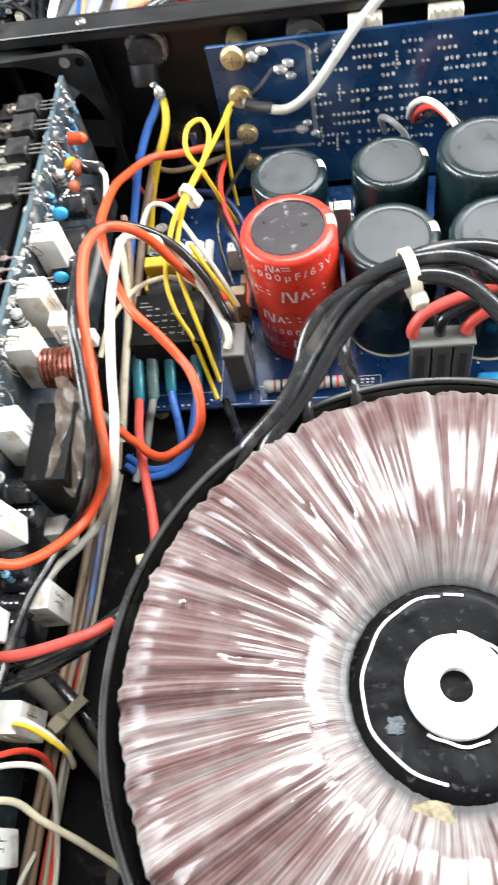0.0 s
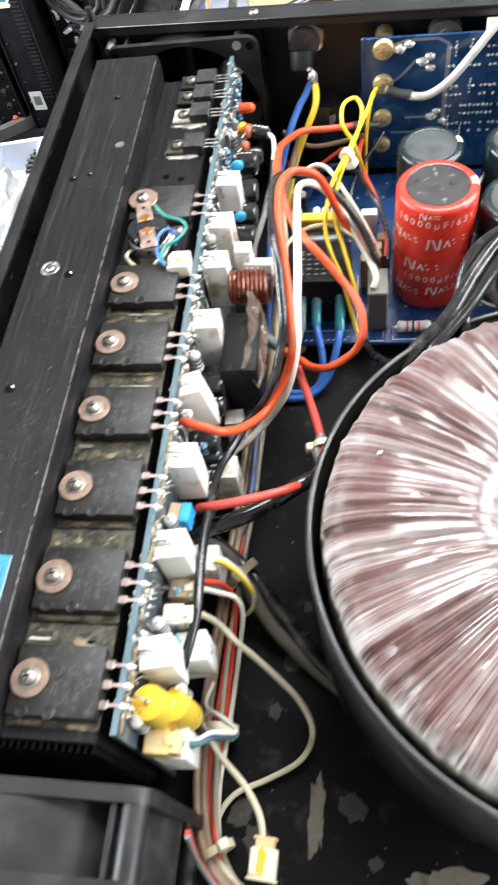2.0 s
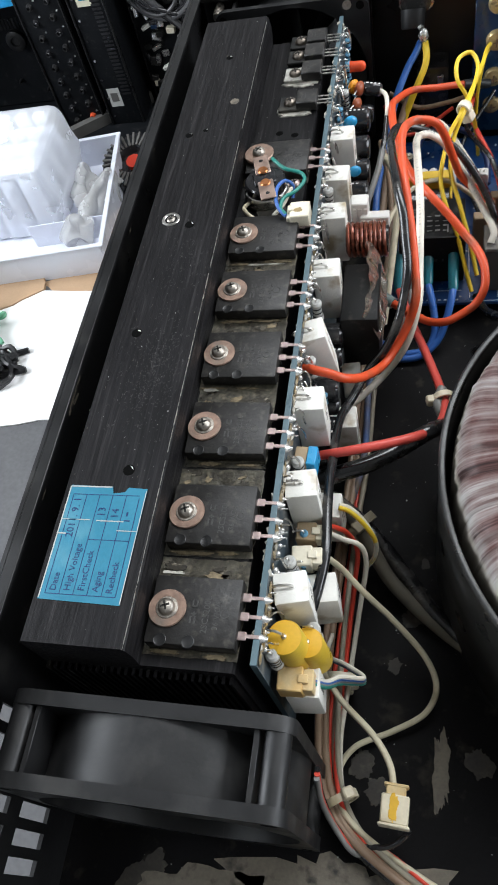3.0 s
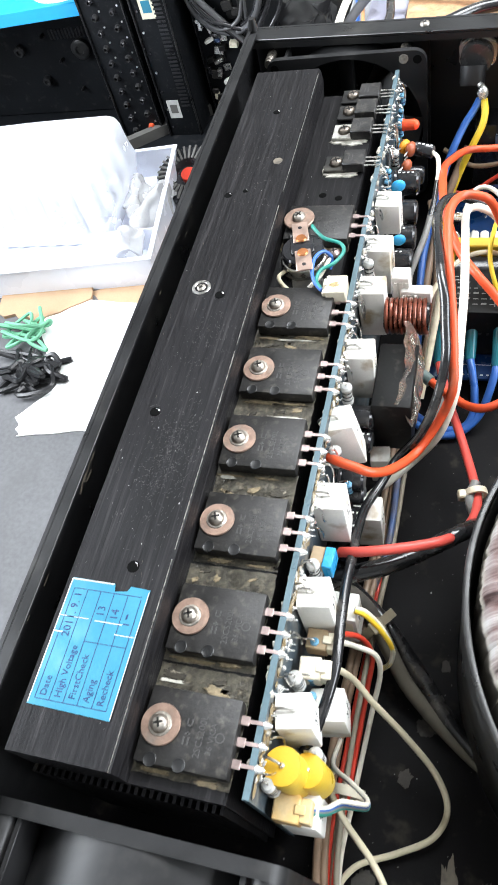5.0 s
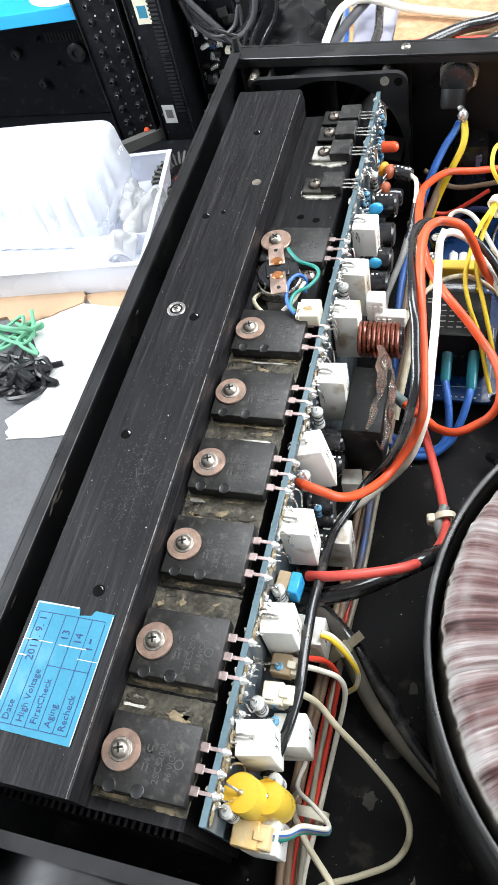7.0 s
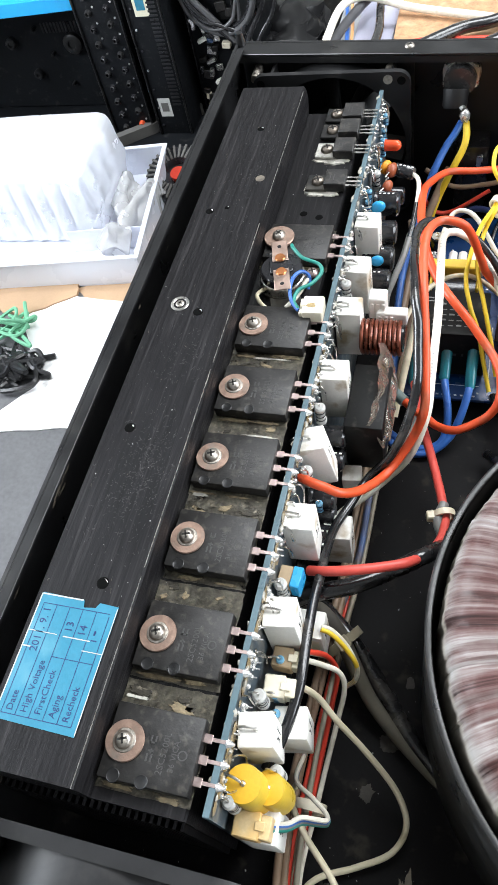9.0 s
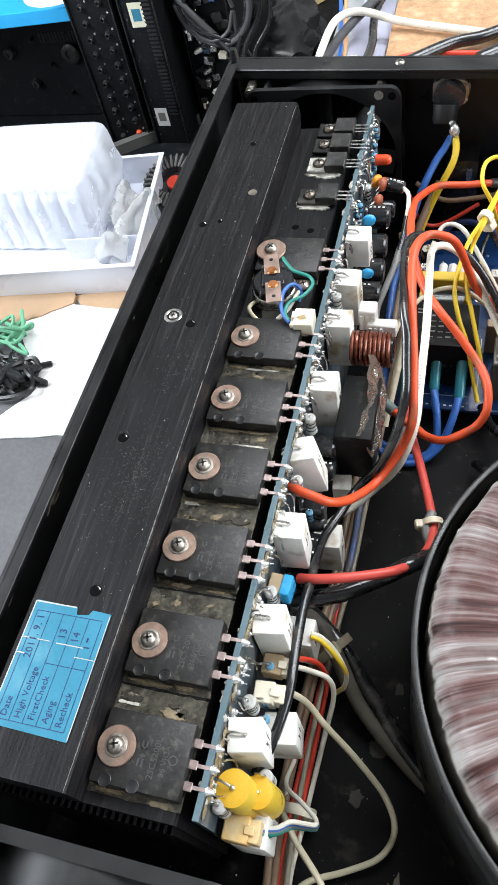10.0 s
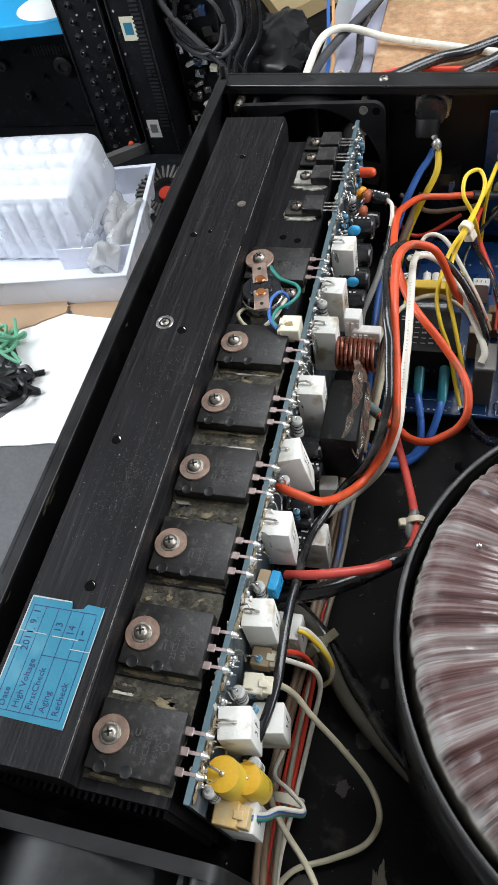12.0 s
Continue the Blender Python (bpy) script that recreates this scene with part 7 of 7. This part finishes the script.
pack = thing("vial_pack", -205, 318, -10.5, "clear bag packed with rows of white capped bottles", "pack", rz=3)
bm = B()
box(bm, -125, 58, -32, 30, 0.5, 52, 6, 3)
bmesh.ops.subdivide_edges(bm, edges=bm.edges[:], cuts=3, use_grid_fill=True)
for v in bm.verts:
    v.co += Vector((noise.noise(v.co * 0.07), noise.noise(v.co * 0.07 + Vector((9, 0, 0))), noise.noise(v.co * 0.07 + Vector((0, 9, 0))))) * 2.4 * min(1, v.co.z / 10)
    v.co.x += 7 * max(0, 1 - abs(v.co.z - 30) / 26) * (v.co.x > 40)
bag = part("bag", bm, surface("wrinkled_clear_bag", (0.93, 0.945, 0.98), 0.22, 0, 0.0, 40, 0.3, trans=0.5, ior=1.08, coat=0.4), pack, "wrinkled clear bag")
bag.visible_shadow = False
vial = B()
lathe(vial, [(0.01, 0), (5.1, 0), (5.4, 0.8), (5.4, 36), (4.6, 39), (3.2, 40.5), (3.2, 41.5), (4.0, 41.5), (4.0, 47.0), (3.6, 47.6), (0.01, 47.6)], seg=18)
vial_me = finish(vial, "bottle", surface("clear_white_bottle_plastic", (0.72, 0.755, 0.83), 0.25, 0, 0.0, 60, 0.0, coat=0.3))
for i in range(15):
    for j in range(4):
        share("bottle", vial_me, pack, mm(-113 + i * 11.4 + random.Random(i * 7 + j).uniform(-0.6, 0.6), -24 + j * 15.6, 1.0))
for k, (lx, ly, sx, sy, a) in enumerate(((-138, 322, 7, 20, 12), (-124, 312, 6, 24, -14), (-131, 280, 9, 9, 30))):
    t = thing("small_bag", lx, ly, -11.3, "small crumpled clear bag in the bin", "bag", "small bags", rz=a)
    bm = B()
    bmesh.ops.create_icosphere(bm, subdivisions=4, radius=1, matrix=Matrix.Translation((0, 0, 11)) @ Matrix.Diagonal((sx, sy, 11, 1)))
    for v in bm.verts:
        v.co += Vector((noise.noise(v.co * 0.12), noise.noise(v.co * 0.12 + Vector((5, 0, 0))), noise.noise(v.co * 0.12 + Vector((0, 5, 0))))) * 5.0
        v.co.z = max(v.co.z, 0)
    part("film", bm, surface("crumpled_film", (0.70, 0.70, 0.70), 0.25, 0, 0.1, 60, 0.3, coat=0.4, trans=0.5, ior=1.08) if k == 0 else bpy.data.materials["crumpled_film"], t)
slab("paper_sheet", [(-178, 228), (-152, 246), (-96, 240), (-88, 160), (-118, 166), (-146, 181)], BZ + 0.4, BZ + 1.2, PAPER, "plain white sheet of paper on the floor", "paper", wobble=0.5)
slab("torn_film", [(-146, 181), (-112, 167), (-100, 158), (-156, 146), (-161, 158)], BZ + 0.2, BZ + 1.0, PAPER, "torn white packing film on the floor", "film", wobble=1.2, seed=4)
slab("cardboard_piece", [(-215, 262), (-150, 258), (-148, 246), (-178, 226), (-206, 232)], BZ + 0.2, BZ + 2.2, CARD, "torn brown cardboard piece on the floor", "cardboard", "cardboard pieces", 0.8, 5)
slab("cardboard_piece", [(-152, 254), (-108, 262), (-96, 232), (-128, 230)], BZ - 0.4, BZ + 0.3, CARD, "flat brown cardboard piece under the paper", "cardboard", "cardboard pieces", 0.8, 6)
slab("cardboard_piece", [(-128, 330), (-104, 300), (-100, 268), (-116, 268)], BZ + 0.1, BZ + 1.6, CARD, "narrow brown cardboard strip beside the bin", "cardboard", "cardboard pieces", 0.8, 7)
rr = random.Random(8)
pts = [(-178 + rr.gauss(0, 9), 212 + rr.gauss(0, 8), -9 + abs(rr.gauss(0, 4))) for _ in range(26)]
wire("twine", pts, 1.1, GREEN_STRING, "tangled green twine on the floor", "twine", seg=6)
for k in range(3):
    pts = [(-162 + rr.gauss(0, 9), 187 + rr.gauss(0, 8), -10 + abs(rr.gauss(0, 3))) for _ in range(22)]
    wire("cord_tangle", pts, 1.6, CLOTH, "tangled dark cord on the floor", "cord", "cord tangles", seg=6)
reel = thing("ribbed_reel", -112, 350, BZ + 2.4, "dark ribbed reel with pale ribs and a red middle", "reel", rx=14)
bm = B()
lathe(bm, [(4.8, 0), (20, 0), (21, 2), (21, 9), (19.5, 10.5), (11, 10.5), (9, 6), (4.8, 6)], seg=48, close=True)
part("body", bm, BLACK_CAN, reel)
for k in range(30):
    bm = B()
    box(bm, 10.5, 20.6, -0.75, 0.75, 10.3, 11.3, 0.2)
    bmesh.ops.rotate(bm, cent=(0, 0, 0), matrix=Matrix.Rotation(2 * math.pi * k / 30, 3, "Z"), verts=bm.verts)
    part("rib", bm, GREY_CONN, reel)
bm = B()
cyl(bm, 0, 0, 0.5, 5, 8.5, seg=32)
part("hub", bm, RED_WIRE, reel, "red hub")

# stacked gear behind the bin
gear = thing("stacked_amplifier", -330, 560, BZ, "dusty black amplifier standing on the floor behind the bin", "amplifier", "stacked gear")
bm = B()
box(bm, -140, 140, -120, 130, 0, 78, 1.5)
part("case", bm, GEAR_BLACK, gear)
for k in range(11):
    bm = B()
    box(bm, 101 + k * 2.6, 102.3 + k * 2.6, -120.4, -119.8, 56, 63)
    part("vent_slot", bm, CLOTH, gear, smooth=False)
for fx, fz, fr in ((122.5, 49, 7.0), (74, 51, 4), (86, 28, 3.4), (104, 42, 1.2), (131, 12, 1.2), (112, 20, 1.2), (96, 60, 1.2)):
    bm = B()
    lathe(bm, [(0.01, 3.5), (fr * 0.35, 3.5), (fr * 0.45, 4.6), (fr * 0.8, 4.6), (fr, 3.6), (fr, 0)], seg=24)
    bmesh.ops.transform(bm, matrix=Matrix.Translation((fx, -120, fz)) @ Matrix.Rotation(radians(90), 4, "X"), verts=bm.verts)
    part("rubber_foot", bm, FAN_PLASTIC, gear, "round rubber foot")
for k in range(16):
    bm = B()
    box(bm, -130 + k * 17, -122 + k * 17, -112, 120, 78, 84, 0.4)
    part("top_fin", bm, FAN_PLASTIC, gear)
bxc = thing("printed_box", -310, 436, BZ + 84, "bright cyan printed card box with a white oval", "box", rz=6)
bm = B()
box(bm, -60, 128, -40, 60, 0.2, 9, 0.6)
part("carton", bm, CYAN, bxc)
bm = B()
lathe(bm, [(0.01, 0.3), (22, 0.3), (22.6, 0)], seg=40)
bmesh.ops.transform(bm, matrix=Matrix.Translation((112, -18, 9.05)) @ Matrix.Diagonal((1, 0.85, 1, 1)), verts=bm.verts)
part("oval", bm, PAPER, bxc, "white oval")
bm = B()
box(bm, 122, 140, -36, 40, 0.3, 9.4, 0.5)
part("stripe", bm, CARD, bxc, "tan stripe")
slab("drawer_front", [(-176, 392), (-122, 431), (-118, 427), (-172, 388)], BZ, BZ + 8, GREY_CONN, "low grey metal drawer edge on the floor", "drawer")
# black sheet makes the floor dark under and beside the gear
slab("floor_mat", [(-176, 392), (-140, 366), (-126, 316), (-62, 306), (-40, 470), (-30, 720), (-480, 720), (-480, 415)], BZ - 0.3, BZ + 0.4, GEAR_BLACK, "black sheet under the stacked gear", "mat")
cl = thing("black_bag", -72, 520, BZ, "crumpled black plastic bag behind the amplifier", "bag")
bm = B()
bmesh.ops.create_icosphere(bm, subdivisions=4, radius=1, matrix=Matrix.Translation((0, 0, 14)) @ Matrix.Diagonal((26, 46, 15, 1)))
for v in bm.verts:
    q = v.co * 0.09
    v.co += Vector((noise.noise(q), noise.noise(q + Vector((5, 0, 0))), noise.noise(q + Vector((0, 5, 0))))) * 6 + v.normal * 1.5 * noise.noise(v.co * 0.1)
    v.co.z = max(v.co.z, 0)
part("bag_film", bm, CLOTH, cl)
slab("cream_board", [(-80, 568), (-134, 668), (-10, 700), (-40, 612)], BZ + 1, BZ + 13, CREAM_BOARD, "offcut of cream painted board", "board", wobble=0.4)
EYE_LEVEL = Vector((0.078, -0.027, 0.281))
GROW = Matrix.Translation(EYE_LEVEL) @ Matrix.Scale(2.75, 4) @ Matrix.Translation(-EYE_LEVEL)
for ob in list(scene.objects):
    if ob.parent is None and ob not in table_things:
        ob.matrix_basis = GROW @ ob.matrix_basis


# rack units standing on edge behind the bin, at full size
FZ = -526


def standing_unit(x0, x1, y, depth, h, label):
    u = thing("rack_unit", (x0 + x1) / 2, y, FZ, label, "amplifier", "standing rack units")
    w = (x1 - x0) / 2
    bm = B()
    box(bm, -w, w, 0, depth, 0, h, 2.0, 2)
    part("case", bm, GEAR_BLACK, u)
    bm = B()
    box(bm, -w + 1.5, -w + 4, -4, 0.5, 2, h - 2, 0.6)
    box(bm, w - 4, w - 1.5, -4, 0.5, 2, h - 2, 0.6)
    part("front_rail", bm, BLACK_PAINT, u, "thin raised black edge rails")
    return u, w


u, w = standing_unit(-632, -545, 1165, 240, 330, "black rack unit on edge with two columns of sockets")
for j in range(2):
    for k in range(11):
        zz = 14 + k * 27 + (7 if j else 0)
        bm = B()
        lathe(bm, [(0.01, 4), (2.2, 4), (2.8, 7), (4.0, 7.5), (5.0, 6), (5.4, 3), (6.4, 0)], seg=18)
        bmesh.ops.transform(bm, matrix=Matrix.Translation((-16 if j == 0 else 20, 0, zz)) @ Matrix.Rotation(radians(90), 4, "X"), verts=bm.verts)
        sock = part("socket", bm, ORANGE_WIRE if (j, k) == (1, 0) else (FAN_PLASTIC, BLACK_CAN, FAN_PLASTIC, BLACK_CAN)[(k * 3 + j) % 4], u, "small round socket" if (j, k) != (1, 0) else "bright orange socket")
        bm = B()
        cyl(bm, (-16 if j == 0 else 20) + 11, 0, zz + 10, 1.8, -1.6, "y", 10)
        part("fixing_screw", bm, TIN, sock)
u, w = standing_unit(-534, -466, 1160, 260, 340, "dark blue-black rack unit on edge with two pale stickers")
for lx, lz, lw, lh, mt in ((-16, 222, 26, 40, CREAM_STRIPE), (-21, 38, 24, 36, RES_GREY)):
    bm = B()
    box(bm, lx, lx + lw, -0.8, -0.2, lz, lz + lh)
    st = part("sticker", bm, mt, u, "small pale printed sticker", smooth=False)
    bm = B()
    box(bm, lx + 5, lx + lw - 5, -1.0, -0.8, lz + 10, lz + lh * 0.75)
    part("sticker_print", bm, LABEL_BLUE if lz > 100 else GREY_CONN, st, smooth=False)
bm = B()
for k in range(34):
    box(bm, 8, 24, -0.9, -0.2, 60 + k * 7, 63.5 + k * 7)
part("vent_slot", bm, CLOTH, u, "row of fine vent slots", smooth=False)
for k in range(9):
    bm = B()
    cyl(bm, -w + 12, 0, 20 + k * 36, 2.2, -1.6, "y", 12)
    part("fixing_screw", bm, TIN if k % 2 else BLACK_CAN, u)
u, w = standing_unit(-452, -360, 1215, 260, 330, "open black chassis on edge crowded with connectors")
rr = random.Random(14)
for k in range(64):
    bm = B()
    sx, sy, sz = rr.uniform(3, 10), rr.uniform(3, 12), rr.uniform(3, 9)
    box(bm, -sx, sx, -sy, 0, -sz, sz, 0.8)
    part("connector", bm, rr.choice((BLACK_CAN, RELAY_BLACK, TIN, TIN, BLACK_CAN, EPOXY, WHITE_PLASTIC, PCB_NAVY, RES_GREY, BLACK_CAN)), u, at=mm(rr.uniform(-w + 10, w - 8), -0.2, rr.uniform(14, 318), 0, rr.uniform(-14, 14), 0))
for k in range(5):
    bm = B()
    box(bm, -9, 9, -10, 0, -3.2, 3.2, 0.8)
    part("connector", bm, RESIN_WHITE if k % 2 else TIN, u, "bright pale connector", at=mm(-30 + k * 9, -0.3, 190 - k * 38, 0, -24, 0))
for cx_, cz_, cr_, rw, mt in ((-382, -285, 66, 5.5, "dark_grey_cable"), (-376, -290, 54, 4.5, ""), (-372, -262, 74, 4.0, ""), (-392, -300, 44, 3.5, "dark_grey_cable")):
    cab = plastic("dark_grey_cable", (0.085, 0.085, 0.088), 0.35, coat=0.3) if mt and mt not in bpy.data.materials else bpy.data.materials[mt] if mt else BLACK_CAN
    wire("grey_cable", [(cx_ + cr_ * math.cos(a * 0.55 + cr_), 1204 - rw - 2 * math.sin(a * 0.9 + cr_) * 3, cz_ + cr_ * 1.15 * math.sin(a * 0.55 + cr_)) for a in range(12)] + [(cx_ + 40, 1200, cz_ - 120), (cx_ + 70, 1190, -522 + rw)], rw, cab, "glossy cable looped over the open chassis", "cable", "loose cables")
for k, (cx_, rw) in enumerate(((-330, 4), (-318, 5), (-300, 3.5))):
    wire("grey_cable", [(cx_, 1230, -200), (cx_ + 14, 1205, -290 - k * 12), (cx_ - 20, 1185, -380), (cx_ + 6, 1160, -470), (cx_ + 60, 1150, -522 + rw), (cx_ + 160, 1165, -522 + rw)], rw, BLACK_CAN, "black cable hanging down to the floor", "cable", "loose cables")

slab("chipboard_sheet", [(6, 470), (2, 720), (420, 720), (420, 440)], BZ, BZ + 9, CHIPBOARD, "pale chipboard sheet with a rough edge", "board", wobble=0.7, seed=3)
slab("lilac_sheet", [(-26, 480), (-24, 640), (1, 640), (3, 480)], BZ, BZ + 1.5, LILAC, "lilac grey sheet on the table", "sheet", wobble=0.6)
for pts, r, mt, lb in (
        ([(-42, 470, -2), (-39.5, 492, 6), (-34, 522, 10), (-18, 536, 8), (14, 530, 2), (60, 516, 1), (100, 504, 1), (150, 496, 1)], 2.8, WHITE_WIRE, "thick white cable behind the rear panel"),
        ([(20, 470, 4), (50, 494, 4), (70, 503, 3), (95, 519, 3), (140, 541, 4), (200, 556, 4), (300, 570, 3)], 4.2, BLACK_WIRE, "thick black cable over the chipboard"),
        ([(70, 470, 6), (92, 488, 6), (120, 515, 8), (160, 545, 9), (230, 572, 6)], 4.6, BLACK_WIRE, "thick black cable over the chipboard"),
        ([(-8, 470, 2), (-6, 505, 0), (-10, 560, -2), (4, 620, 0), (20, 680, 2)], 3.2, BLACK_WIRE, "black cable on the lilac sheet"),
        ([(-40, 470, 0), (-30, 515, 2), (-12, 560, 4), (10, 610, 6), (40, 660, 6)], 3.4, plastic("charcoal_cable", (0.05, 0.05, 0.055), 0.4), "charcoal cable behind the rear panel"),
        ([(-29, 470, -6), (-30, 510, -6), (-38, 560, -4), (-46, 610, -2), (-50, 660, 0)], 1.5, BLUE_WIRE, "thin blue wire behind the rear panel"),
        ([(-26, 470, -6), (-26.5, 510, -6), (-34, 560, -4), (-42, 610, -2), (-46, 660, 0)], 1.3, plastic("peach_wire", (0.6, 0.32, 0.14), 0.4), "thin peach wire behind the rear panel"),
        ([(-30, 490, -8), (-20, 505, -8), (-14, 494, -8), (-22, 484, -8)], 0.9, WHITE_WIRE, "thin white wire curled on the table"),
        ([(8, 482, 0), (30, 490, 0), (60, 488, 0), (120, 486, 0), (200, 478, 0), (320, 470, 0)], 2.0, RED_WIRE, "red wire along the chipboard edge"),
        ([(103, 470, 4), (102, 495, 2), (104, 530, 0), (106, 560, 0), (104, 620, 0)], 3.2, plastic("violet_cable", (0.10, 0.08, 0.38), 0.4), "violet cable over the chipboard"),
        ([(150, 478, 2), (190, 496, 2), (230, 512, 3), (270, 530, 3)], 2.4, WHITE_WIRE, "white cable over the chipboard"),
        ([(250, 520, 0), (262, 528, 2), (280, 530, 2), (300, 536, 0)], 1.8, plastic("bright_green_wire", (0.02, 0.2, 0.04), 0.4), "green wire on the chipboard")):
    wire("bench_cable", pts, r, mt, lb, "cable", "bench cables", 12)
clip = thing("spring_clamp", 133, 474, -3.5, "black arched clamp with a white inner face", "clamp", rz=-4)
bm = B()
tube(bm, [(15 * math.cos(a), 0, 26 * math.sin(a)) for a in (math.pi * k / 24 for k in range(25))], 5.5, 14)
part("arch", bm, BLACK_CAN, clip)
bm = B()
lathe(bm, [(0.01, 20), (4, 18), (8, 10), (9.5, 0)], seg=24)
part("inner_face", bm, PAPER, clip, "white inner face")
bg = thing("clear_bag", 226, 548, -3.5, "crumpled clear plastic bag on the chipboard", "bag")
bm = B()
bmesh.ops.create_icosphere(bm, subdivisions=4, radius=1, matrix=Matrix.Translation((0, 0, 8)) @ Matrix.Diagonal((42, 22, 9, 1)))
for v in bm.verts:
    q = v.co * 0.12
    v.co += Vector((noise.noise(q), noise.noise(q + Vector((5, 0, 0))), noise.noise(q + Vector((0, 5, 0))))) * 5
    v.co.z = max(v.co.z, 0)
part("film", bm, surface("clear_crumpled_film", (0.8, 0.8, 0.8), 0.15, 0, 0.05, 60, 0.5, trans=0.6, ior=1.15, coat=0.5), bg)
